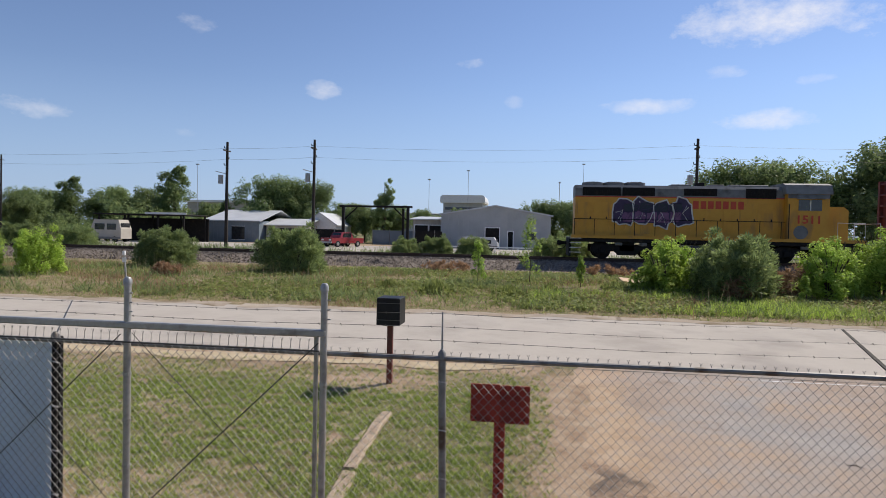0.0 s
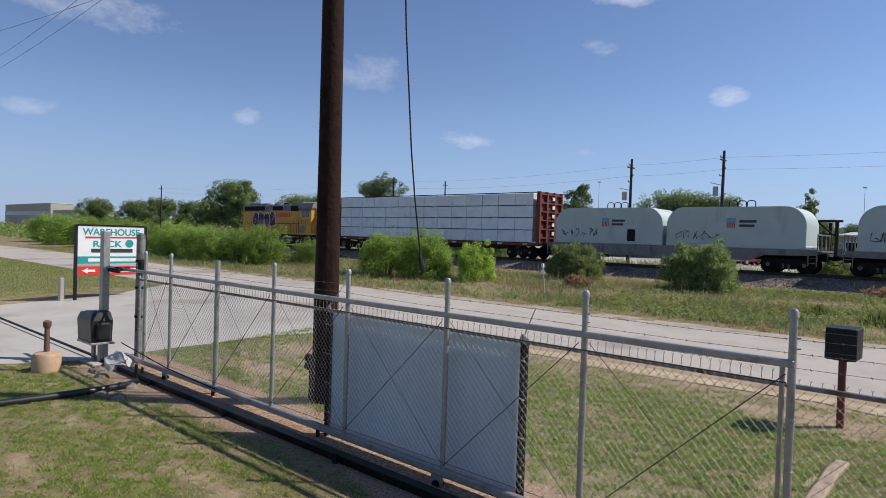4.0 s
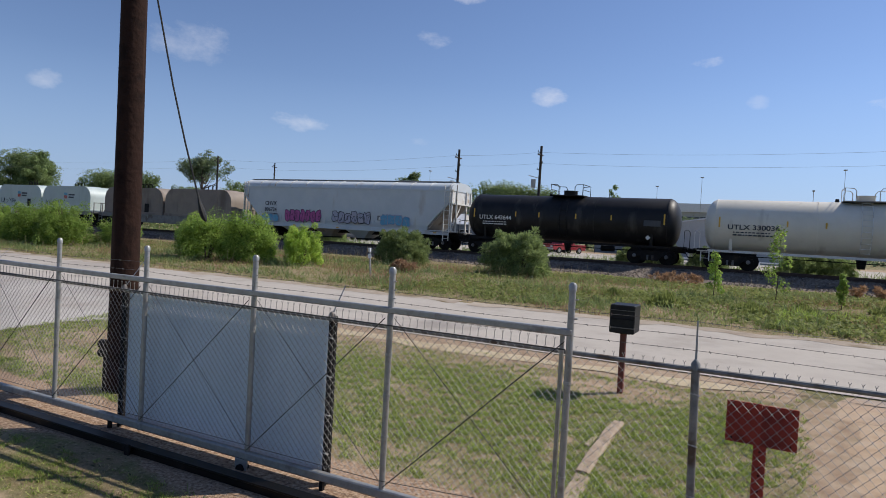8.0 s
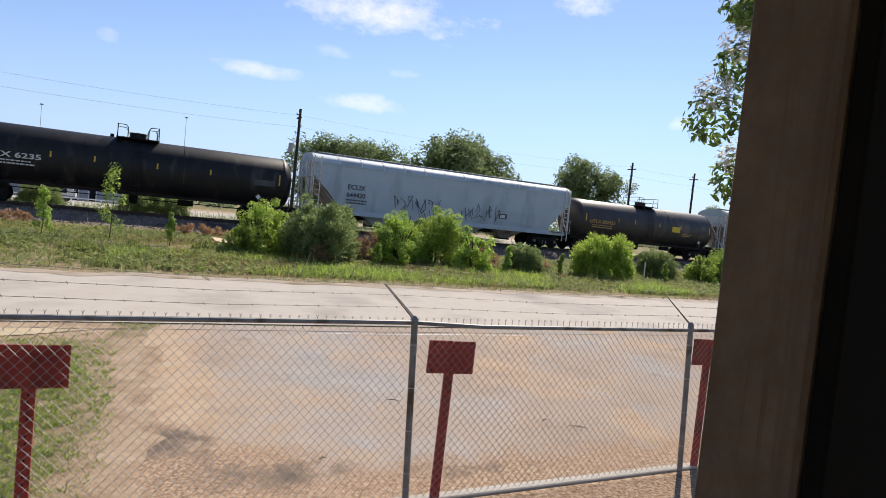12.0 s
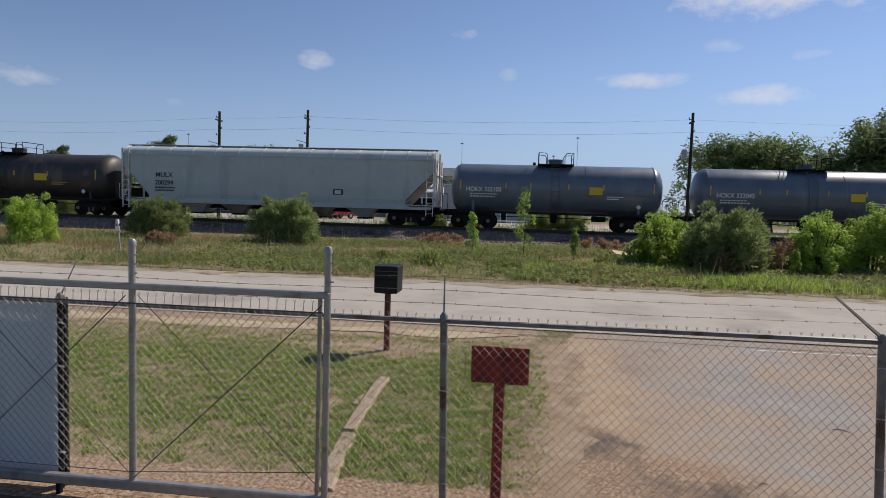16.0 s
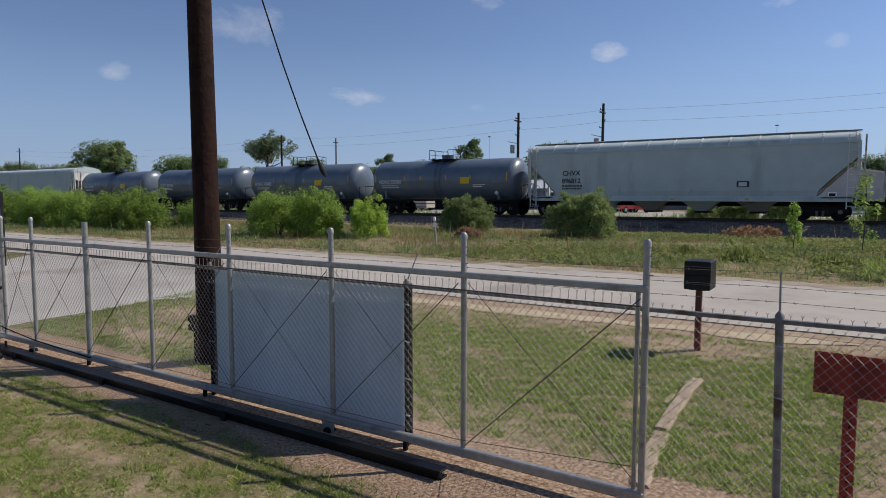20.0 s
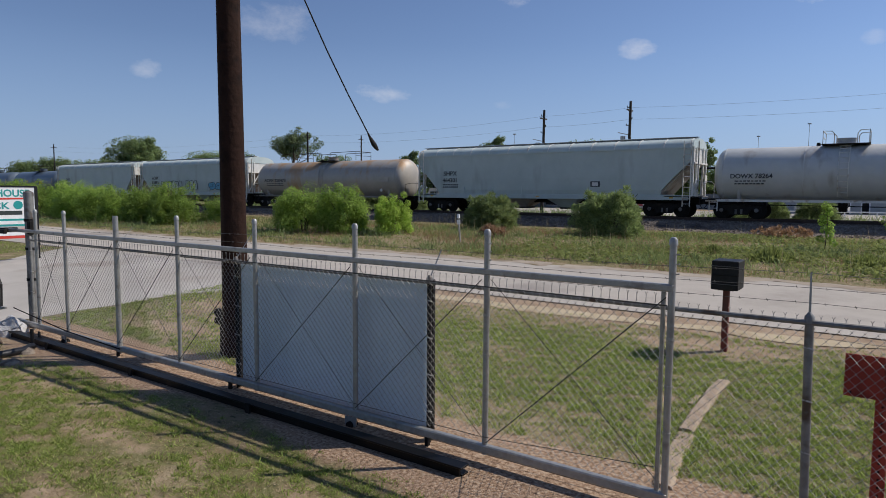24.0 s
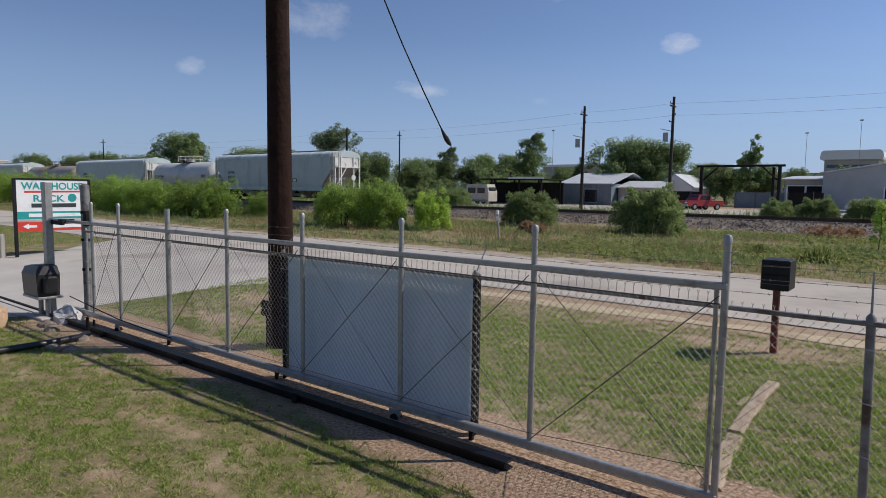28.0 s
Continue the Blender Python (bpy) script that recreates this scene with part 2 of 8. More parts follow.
POLEWOOD = surface("creosoted pole", [(0.012, 0.0065, 0.005), (0.032, 0.016, 0.0115), (0.021, 0.0115, 0.0085)], 3, 0.85, bump=0.6, bump_scale=12, spec=0.12, stain=(0.05, 0.028, 0.019), stain_scale=6, streak=0.06, stain_cut=0.58)
RUSTCAN = surface("rusty orange enamel", [(0.34, 0.085, 0.025), (0.45, 0.13, 0.04)], 4, 0.5, stain=(0.6, 0.42, 0.28), stain_scale=3, streak=0.2, stain_cut=0.56)
OLDPOLE = surface("dark old pole", [(0.022, 0.018, 0.016), (0.05, 0.042, 0.035)], 3, 0.9)
POSTWOOD = surface("porch post wood", [(0.13, 0.082, 0.05), (0.20, 0.13, 0.082)], 9, 0.8, spec=0.2, bump=0.5, bump_scale=30, stain=(0.13, 0.08, 0.05), stain_scale=55, streak=0.03, stain_cut=0.5)
# near black: the shade on the porch is put into the board colour
PORCHSHADE = surface("near-black boards with shade in the colour", [(0.005, 0.004, 0.0035), (0.010, 0.008, 0.006)], 4, 0.95, spec=0.1, stain=(0.007, 0.0055, 0.004), stain_scale=8, streak=0.05)
TIMBER = surface("grey landscape timber", [(0.30, 0.22, 0.15), (0.42, 0.33, 0.24)], 6, 0.9, bump=0.5, bump_scale=30, stain=(0.22, 0.17, 0.12), stain_scale=5)
BLACKBOX = surface("black painted box", [(0.008, 0.008, 0.009), (0.018, 0.018, 0.019)], 5, 0.5, spec=0.25)
PLASTIC = surface("black plastic", [(0.012, 0.012, 0.013), (0.022, 0.022, 0.023)], 8, 0.4)
TAN = surface("tan plastic", [(0.45, 0.30, 0.18), (0.52, 0.36, 0.22)], 5, 0.6, stain=(0.35, 0.22, 0.13), stain_scale=5)
BROWNPIPE = surface("brown plastic pipe", [(0.13, 0.07, 0.045), (0.18, 0.10, 0.065)], 5, 0.6)
CLEARBAG = surface("crumpled plastic film", [(0.38, 0.37, 0.36), (0.55, 0.54, 0.53)], 14, 0.35, bump=0.9, bump_scale=14)
CARDBOARD = surface("weathered cardboard", [(0.56, 0.39, 0.26), (0.64, 0.47, 0.33)], 5, 0.9)
WHITE = surface("white paint", [(0.70, 0.70, 0.69), (0.80, 0.80, 0.79)], 4, 0.5, stain=(0.6, 0.59, 0.56), stain_scale=3, stain_cut=0.6)
TEAL = surface("teal sign paint", [(0.01, 0.26, 0.25), (0.015, 0.30, 0.29)], 4, 0.5)
SIGNRED = surface("red sign paint", [(0.52, 0.035, 0.02), (0.6, 0.05, 0.03)], 4, 0.5)
INK = surface("dark ink", [(0.02, 0.03, 0.03), (0.03, 0.04, 0.04)], 4, 0.5)
YELLOW = surface("loco yellow", [(0.58, 0.27, 0.025), (0.66, 0.33, 0.04)], 1.5, 0.55, stain=(0.40, 0.20, 0.05), stain_scale=1.2, streak=0.35, stain_cut=0.57)
LOCOGREY = surface("loco grey", [(0.13, 0.135, 0.14), (0.20, 0.20, 0.20)], 2, 0.6, stain=(0.08, 0.08, 0.08), stain_scale=1.5)
LOCORED = surface("loco red", [(0.50, 0.05, 0.02), (0.58, 0.07, 0.03)], 3, 0.55)
GLASS = surface("dark window glass", [(0.015, 0.018, 0.02), (0.03, 0.035, 0.04)], 2, 0.12, spec=0.8)
HOPGREY = surface("hopper grey", [(0.43, 0.505, 0.495), (0.50, 0.57, 0.56)], 0.8, 0.6, stain=(0.38, 0.43, 0.42), stain_scale=0.9, streak=0.25, stain_cut=0.56, vary=0.07)
HOPBLUE = surface("hopper pale blue grey", [(0.40, 0.48, 0.55), (0.46, 0.54, 0.60)], 0.8, 0.6, stain=(0.33, 0.39, 0.44), stain_scale=0.9, streak=0.25)
HOPWHITE = surface("hopper pale grey", [(0.50, 0.55, 0.58), (0.58, 0.62, 0.64)], 0.8, 0.6, stain=(0.40, 0.37, 0.33), stain_scale=0.9, streak=0.25, stain_cut=0.6)
HOPTRIM = surface("hopper end white", [(0.62, 0.61, 0.57), (0.72, 0.71, 0.67)], 3, 0.6, stain=(0.40, 0.32, 0.24), stain_scale=2.5, stain_cut=0.56)
SLOPE = surface("rust-stained slope sheet", [(0.30, 0.27, 0.24), (0.38, 0.33, 0.28)], 1.5, 0.7, stain=(0.20, 0.13, 0.09), stain_scale=1.2, stain_cut=0.52)
TANKBLACK = surface("black tank paint", [(0.009, 0.009, 0.010), (0.02, 0.019, 0.02)], 1.2, 0.5, spec=0.3, stain=(0.055, 0.05, 0.047), stain_scale=1.2, streak=0.3, stain_cut=0.57)
TANKBROWN = surface("dark brown-black tank paint", [(0.03, 0.026, 0.025), (0.055, 0.048, 0.045)], 1.2, 0.5, stain=(0.11, 0.085, 0.07), stain_scale=1.0, streak=0.3, stain_cut=0.57)
TANKGREY = surface("blue-grey tank paint", [(0.098, 0.130, 0.168), (0.130, 0.163, 0.202)], 0.9, 0.34, spec=0.7, stain=(0.16, 0.185, 0.21), stain_scale=0.9, streak=0.3, stain_cut=0.58, vary=0.10)
TANKDARK = surface("dark grey tank paint", [(0.048, 0.056, 0.068), (0.072, 0.080, 0.092)], 0.9, 0.55, spec=0.3, stain=(0.09, 0.09, 0.092), stain_scale=1.0, streak=0.3)
TANKWHITE = surface("cream tank paint", [(0.66, 0.62, 0.52), (0.74, 0.70, 0.60)], 1, 0.45, stain=(0.47, 0.42, 0.34), stain_scale=1.0, streak=0.3, stain_cut=0.6)
TANKPALE = surface("pale grey tank paint", [(0.50, 0.51, 0.50), (0.58, 0.585, 0.57)], 1, 0.5, stain=(0.36, 0.33, 0.30), stain_scale=1.0, streak=0.25, stain_cut=0.57)
TANKRUST = surface("rust-streaked white tank", [(0.52, 0.51, 0.48), (0.60, 0.58, 0.54)], 1.2, 0.65, stain=(0.30, 0.12, 0.06), stain_scale=1.1, streak=0.4, stain_cut=0.60, rise=(2.2, 3.9, 0.22))
TANKTAN = surface("tarnished silver tank", [(0.36, 0.34, 0.31), (0.44, 0.41, 0.37)], 1.2, 0.55, 0.2, stain=(0.42, 0.27, 0.15), stain_scale=0.8, streak=0.35, stain_cut=0.58, rise=(2.6, 3.9, 0.2))
HOODPALE = surface("pale green-grey hood", [(0.42, 0.49, 0.47), (0.48, 0.55, 0.53)], 0.9, 0.5, stain=(0.35, 0.40, 0.38), stain_scale=0.9, streak=0.3, stain_cut=0.58)
HOODBROWN = surface("dusty brown hood", [(0.20, 0.165, 0.135), (0.27, 0.225, 0.185)], 1.0, 0.7, stain=(0.15, 0.115, 0.09), stain_scale=0.8, streak=0.3)
DECK = surface("dirty grey deck", [(0.17, 0.165, 0.155), (0.24, 0.235, 0.22)], 2, 0.7, stain=(0.12, 0.10, 0.085), stain_scale=1.5)
WRAP = surface("white lumber wrap", [(0.70, 0.75, 0.81), (0.77, 0.81, 0.86)], 1.0, 0.5, bump=0.4, bump_scale=5, stain=(0.62, 0.67, 0.73), stain_scale=1.4, vary=0.05)
STRIPE = surface("yellow reflective strip", [(0.62, 0.36, 0.03), (0.7, 0.42, 0.05)], 5, 0.4)
PLACARD = surface("yellow placard", [(0.66, 0.45, 0.02), (0.72, 0.5, 0.03)], 5, 0.5)
LETTER = surface("white lettering", [(0.62, 0.62, 0.60), (0.70, 0.70, 0.68)], 5, 0.6)
LETTERDARK = surface("dark lettering", [(0.03, 0.035, 0.05), (0.05, 0.055, 0.07)], 5, 0.6)
LETTERGOLD = surface("faded gold lettering", [(0.42, 0.25, 0.08), (0.5, 0.3, 0.1)], 5, 0.6)
SPRAYPURPLE = surface("purple spray paint", [(0.035, 0.02, 0.06), (0.06, 0.035, 0.09)], 3, 0.6)
SPRAYMAUVE = surface("mauve spray paint", [(0.16, 0.07, 0.15), (0.22, 0.10, 0.20)], 3, 0.6)
SPRAYPINK = surface("pink spray paint", [(0.42, 0.08, 0.26), (0.5, 0.12, 0.32)], 3, 0.6)
SPRAYBLUE = surface("blue spray paint", [(0.10, 0.32, 0.48), (0.16, 0.40, 0.55)], 3, 0.6)
SPRAYGREY = surface("grey spray paint", [(0.34, 0.34, 0.42), (0.42, 0.42, 0.50)], 3, 0.6)
SPRAYOLIVE = surface("olive spray paint", [(0.26, 0.26, 0.06), (0.33, 0.33, 0.09)], 3, 0.6)
SPRAYBLACK = surface("black spray paint", [(0.02, 0.025, 0.04), (0.03, 0.035, 0.05)], 3, 0.6)
METALWALL = surface("pale metal siding", [(0.34, 0.35, 0.35), (0.42, 0.43, 0.43)], 0.6, 0.55, stain=(0.43, 0.43, 0.42), stain_scale=0.5, streak=0.3)
METALROOF = surface("pale metal roof", [(0.46, 0.48, 0.50), (0.56, 0.58, 0.60)], 0.6, 0.5, 0.1)
BLUEWALL = surface("faded blue-grey siding", [(0.13, 0.17, 0.20), (0.19, 0.23, 0.26)], 0.8, 0.6)
BEIGEWALL = surface("beige siding", [(0.36, 0.33, 0.28), (0.44, 0.41, 0.35)], 0.8, 0.7)
TRUCKRED = surface("red truck paint", [(0.28, 0.03, 0.035), (0.34, 0.045, 0.05)], 2, 0.3)
RUBBER = surface("black rubber", [(0.01, 0.01, 0.01), (0.02, 0.02, 0.02)], 5, 0.8)
BARK = surface("bark", [(0.06, 0.045, 0.032), (0.12, 0.09, 0.065)], 6, 0.95, bump=0.5, bump_scale=15)
CABLE = surface("black cable", [(0.008, 0.008, 0.008), (0.016, 0.016, 0.016)], 9, 0.6)
WEED = foliage("dull shrub leaves", (0.15, 0.205, 0.08), (0.36, 0.44, 0.17), 0.5)
SHRUB = foliage("bright shrub leaves", (0.17, 0.27, 0.055), (0.44, 0.58, 0.13), 0.6)
# both background leaf colours are lifted a little to carry distance haze
TREELEAF = foliage("tree leaves", (0.12, 0.175, 0.07), (0.30, 0.38, 0.15), 0.5)
FARLEAF = foliage("distant leaves", (0.13, 0.18, 0.09), (0.25, 0.31, 0.16), 0.4)
MYRTLE = foliage("crape myrtle leaves", (0.08, 0.13, 0.04), (0.22, 0.31, 0.085), 0.45)
BLOSSOM = foliage("white blossom", (0.55, 0.52, 0.50), (0.8, 0.78, 0.75), 0.3)
BLADE = foliage("lawn blades", (0.13, 0.185, 0.04), (0.42, 0.50, 0.13), 0.5)
DRYBLADE = foliage("dry grass blades", (0.26, 0.19, 0.10), (0.52, 0.42, 0.25), 0.35)
VERGE = foliage("verge weeds", (0.135, 0.17, 0.05), (0.33, 0.37, 0.12), 0.5)
RUSSET = foliage("russet dead weeds", (0.27, 0.155, 0.085), (0.46, 0.31, 0.19), 0.4)
# lime green, brighter than SHRUB: part of the sunlight is put into the colour
LIME = foliage("sunlit lime green shrub leaves", (0.22, 0.33, 0.05), (0.52, 0.66, 0.14), 0.6)


def layered(name, base, covers, base_scale, bump_scale, mottle=None, relief=0.8):
    """Ground with covers that come and go by the mesh's own attributes, their edges broken up by noise."""
    m = bpy.data.materials.new(name)
    m.use_nodes = True
    n, l = m.node_tree.nodes, m.node_tree.links
    b = n["Principled BSDF"]
    b.inputs["Roughness"].default_value, b.inputs["Specular IOR Level"].default_value = 0.95, 0.12
    pos = n.new("ShaderNodeNewGeometry").outputs["Position"]

    def fuzz(scale, detail=10, rough=0.65):
        t = n.new("ShaderNodeTexNoise")
        t.inputs["Scale"].default_value, t.inputs["Detail"].default_value, t.inputs["Roughness"].default_value = scale, detail, rough
        l.new(pos, t.inputs["Vector"])
        return t.outputs["Fac"]

    def tones(fac, colours, lo=0.33, hi=0.67):
        r = n.new("ShaderNodeValToRGB")
        e = r.color_ramp.elements
        while len(e) < len(colours):
            e.new(0.5)
        for k, c in enumerate(colours):
            e[k].position, e[k].color = lo + (hi - lo) * k / (len(colours) - 1), (*c, 1)
        l.new(fac, r.inputs["Fac"])
        return r.outputs["Color"]

    def blend(fac, a, c):
        x = n.new("ShaderNodeMix")
        x.data_type = "RGBA"
        l.new(fac, x.inputs["Factor"])
        l.new(a, x.inputs["A"])
        l.new(c, x.inputs["B"])
        return x.outputs["Result"]

    def step(fac, lo, hi):
        r = n.new("ShaderNodeMapRange")
        r.inputs["From Min"].default_value, r.inputs["From Max"].default_value = lo, hi
        l.new(fac, r.inputs["Value"])
        return r.outputs["Result"]

    def plus(a, k, c):
        x = n.new("ShaderNodeMath")
        x.operation = "MULTIPLY_ADD"
        l.new(a, x.inputs[0])
        x.inputs[1].default_value = k
        l.new(c, x.inputs[2])
        return x.outputs[0]

    col = tones(fuzz(base_scale, 14, 0.7), base)
    if mottle:
        for colours, scale, lo, hi in mottle:
            col = blend(step(fuzz(scale, 12, 0.7), lo, hi), col, tones(fuzz(scale * 7), colours))
    for attr, colours, scale in covers:
        a = n.new("ShaderNodeAttribute")
        a.attribute_name = attr
        col = blend(step(plus(fuzz(2.6, 12, 0.72), 1.3, a.outputs["Fac"]), 0.95, 1.25), col, tones(fuzz(scale, 8), colours))
    l.new(col, b.inputs["Base Color"])
    k = n.new("ShaderNodeBump")
    k.inputs["Strength"].default_value, k.inputs["Distance"].default_value = relief, 0.03
    l.new(fuzz(bump_scale, 8), k.inputs["Height"])
    l.new(k.outputs["Normal"], b.inputs["Normal"])
    return m


SANDY = [(0.28, 0.195, 0.13), (0.36, 0.265, 0.18), (0.43, 0.335, 0.24)]
MULCH = [(0.13, 0.082, 0.05), (0.35, 0.235, 0.155), (0.52, 0.41, 0.30)]
LAWN = layered("lawn soil", [(0.30, 0.22, 0.15), (0.23, 0.18, 0.10), (0.15, 0.15, 0.06), (0.28, 0.23, 0.13)], [("gravel", MULCH, 26), ("soil", SANDY, 3.0)], 1.1, 28, [([(0.33, 0.25, 0.16), (0.42, 0.34, 0.23)], 0.9, 0.54, 0.66), ([(0.12, 0.15, 0.035), (0.22, 0.24, 0.07)], 1.3, 0.54, 0.66), ([(0.05, 0.05, 0.025), (0.09, 0.085, 0.04)], 7.0, 0.56, 0.64), ([(0.42, 0.36, 0.23), (0.5, 0.43, 0.3)], 19, 0.57, 0.64), ([(0.045, 0.045, 0.02), (0.08, 0.08, 0.035)], 15, 0.57, 0.63)], 0.65)
APRON = layered("sandy concrete", [(0.29, 0.225, 0.175), (0.36, 0.29, 0.235), (0.33, 0.285, 0.245)], [("soil", [(0.37, 0.26, 0.17), (0.44, 0.325, 0.22), (0.44, 0.345, 0.255)], 3.0), ("gravel", MULCH, 30), ("dark", [(0.10, 0.078, 0.06), (0.20, 0.155, 0.12)], 12)], 0.35, 90, [([(0.40, 0.275, 0.18), (0.46, 0.345, 0.24)], 0.45, 0.5, 0.64), ([(0.30, 0.278, 0.258), (0.38, 0.35, 0.322)], 0.33, 0.50, 0.62), ([(0.22, 0.17, 0.135), (0.30, 0.23, 0.18)], 1.1, 0.60, 0.70)], 0.22)


# ---- mesh tools ----
class Shape:
    """Collects vertices and faces of one mesh."""

    def __init__(self):
        self.v, self.f = [], []

    def box(self, x0, y0, z0, x1, y1, z1, c=0.0):
        k = len(self.v)
        if c <= 0:
            self.v += [(x0, y0, z0), (x1, y0, z0), (x1, y1, z0), (x0, y1, z0), (x0, y0, z1), (x1, y0, z1), (x1, y1, z1), (x0, y1, z1)]
            self.f += [tuple(k + i for i in q) for q in ((3, 2, 1, 0), (4, 5, 6, 7), (0, 1, 5, 4), (1, 2, 6, 5), (2, 3, 7, 6), (3, 0, 4, 7))]
            return self
        ring = lambda a, b: [(x0 + a + b, y0 + a), (x1 - a - b, y0 + a), (x1 - a, y0 + a + b), (x1 - a, y1 - a - b), (x1 - a - b, y1 - a), (x0 + a + b, y1 - a), (x0 + a, y1 - a - b), (x0 + a, y0 + a + b)]
        for z, a in ((z0, c), (z0 + c, 0), (z1 - c, 0), (z1, c)):
            self.v += [(x, y, z) for x, y in ring(a, c)]
        for j in range(3):
            for i in range(8):
                q = (i + 1) % 8
                self.f.append((k + j * 8 + i, k + j * 8 + q, k + (j + 1) * 8 + q, k + (j + 1) * 8 + i))
        self.f += [tuple(k + i for i in reversed(range(8))), tuple(k + 24 + i for i in range(8))]
        return self

    def tube(self, points, radius, n=8, caps=True):
        k, rings = len(self.v), len(points)
        pts = [Vector(p) for p in points]
        for i, p in enumerate(pts):
            d = (pts[min(i + 1, rings - 1)] - pts[max(i - 1, 0)]).normalized()
            a = d.cross(Vector((0, 0, 1)) if abs(d.z) < 0.9 else Vector((0, 1, 0))).normalized()
            b = d.cross(a)
            r = radius[i] if isinstance(radius, (list, tuple)) else radius
            for j in range(n):
                c = 2 * math.pi * j / n
                self.v.append(tuple(p + a * (r * math.cos(c)) + b * (r * math.sin(c))))
        for i in range(rings - 1):
            for j in range(n):
                q = (j + 1) % n
                self.f.append((k + i * n + j, k + (i + 1) * n + j, k + (i + 1) * n + q, k + i * n + q))
        if caps:
            self.f.append(tuple(k + j for j in range(n)))
            self.f.append(tuple(k + (rings - 1) * n + j for j in reversed(range(n))))
        return self

    def extrude(self, outline, y0, y1, axis="y"):
        """A prism: outline of (a, b) pairs in the plane across the axis."""
        k, n = len(self.v), len(outline)
        put = {"y": lambda a, b, c: (a, c, b), "x": lambda a, b, c: (c, a, b), "z": lambda a, b, c: (a, b, c)}[axis]
        for c in (y0, y1):
            self.v += [put(a, b, c) for a, b in outline]
        for i in range(n):
            q = (i + 1) % n
            self.f.append((k + i, k + q, k + n + q, k + n + i))
        self.f += [tuple(k + i for i in reversed(range(n))), tuple(k + n + i for i in range(n))]
        return self

    def loft(self, rings):
        """Closed rings of equal length joined one to the next, capped at both ends."""
        k, n = len(self.v), len(rings[0])
        for r in rings:
            self.v += [tuple(p) for p in r]
        for j in range(len(rings) - 1):
            for i in range(n):
                q = (i + 1) % n
                self.f.append((k + j * n + i, k + j * n + q, k + (j + 1) * n + q, k + (j + 1) * n + i))
        self.f += [tuple(k + i for i in reversed(range(n))), tuple(k + (len(rings) - 1) * n + i for i in range(n))]
        return self

    def moved(self, m):
        self.v = [tuple(m @ Vector(p)) for p in self.v]
        return self

    def mesh(self, name, material, smooth=False):
        m = bpy.data.meshes.new(name)
        m.from_pydata(self.v, [], self.f)
        m.materials.append(material)
        if smooth:
            m.shade_smooth()
            m.set_sharp_from_angle(angle=radians(40))
        bm = bmesh.new()
        bm.from_mesh(m)
        bmesh.ops.recalc_face_normals(bm, faces=bm.faces)
        bm.to_mesh(m)
        bm.free()
        return m


def part(name, shape, material, parent=None, label="", smooth=False, at=None):
    data = shape if isinstance(shape, bpy.types.Mesh) else shape.mesh(name, material, smooth)
    ob = new(name, data)
    ob.parent = parent
    if at is not None:
        ob.matrix_basis = at
    if label:
        ob["label"] = label
    return ob


def thing(name, label, category, group="", at=None):
    ob = new(name)
    if at is not None:
        ob.matrix_basis = at
    return tagged(ob, label, category, group)


def lettering(text, size, m, material, parent, name="lettering", width=None):
    """Letters of the built-in font as a thin mesh; m turns the font's plane into place."""
    cu = bpy.data.curves.new(name, "FONT")
    cu.body, cu.size, cu.extrude, cu.offset = text, size, 0.003, 0.022 * size
    cu.align_x = "CENTER"
    tmp = bpy.data.objects.new(name, cu)
    me = bpy.data.meshes.new_from_object(tmp)
    bpy.data.objects.remove(tmp)
    me.materials.clear()
    me.materials.append(material)
    if width:
        xs = [v.co.x for v in me.vertices]
        k = width / max(0.01, max(xs) - min(xs))
        for v in me.vertices:
            v.co.x *= k
    ob = new(name, me)
    ob.parent, ob.matrix_basis = parent, m
    return ob


FACING = pose(0, 0, 0, 90, 0, 0)  # letters that face the road


def scatter_mesh(name, material, verts, size):
    """One mesh of many separate polygons of equal size from an array of corners."""
    v = np.asarray(verts, dtype=np.float32).reshape(-1, 3)
    count = len(v) // size
    m = bpy.data.meshes.new(name)
    m.vertices.add(len(v))
    m.vertices.foreach_set("co", v.ravel())
    m.loops.add(len(v))
    m.loops.foreach_set("vertex_index", np.arange(len(v), dtype=np.int32))
    m.polygons.add(count)
    m.polygons.foreach_set("loop_start", np.arange(0, len(v), size, dtype=np.int32))
    m.materials.append(material)
    m.update(calc_edges=True)
    m.validate()
    return m


# ---- ground ----
PROFILE = [(-3000, 0), (5.5, 0), (10.6, 0.25), (13, 0.34), (20, 0.5), (24.6, 0.65), (34, 0.75), (36.6, 0.85), (60, 0.85), (4000, 0.85)]
RAIL_Z, TRACK_Y = 1.45, 39.5


def gz(y):
    return np.interp(y, [p[0] for p in PROFILE], [p[1] for p in PROFILE])


def sheet(name, material, xs, ys, lift, label, rough=0.0):
    """A sheet that follows the ground, with an uneven surface."""
    s = Shape()
    for y in ys:
        for x in xs:
            s.v.append((x, y, float(gz(y)) + lift + (rough * noise.noise(Vector((x * 0.7, y * 0.7, 0))) if rough else 0)))
    w = len(xs)
    for j in range(len(ys) - 1):
        for i in range(w - 1):
            s.f.append((j * w + i, j * w + i + 1, (j + 1) * w + i + 1, (j + 1) * w + i))
    return tagged(part(name, s, material, smooth=True), label, name.rstrip("_0123456789"), kind="structure")


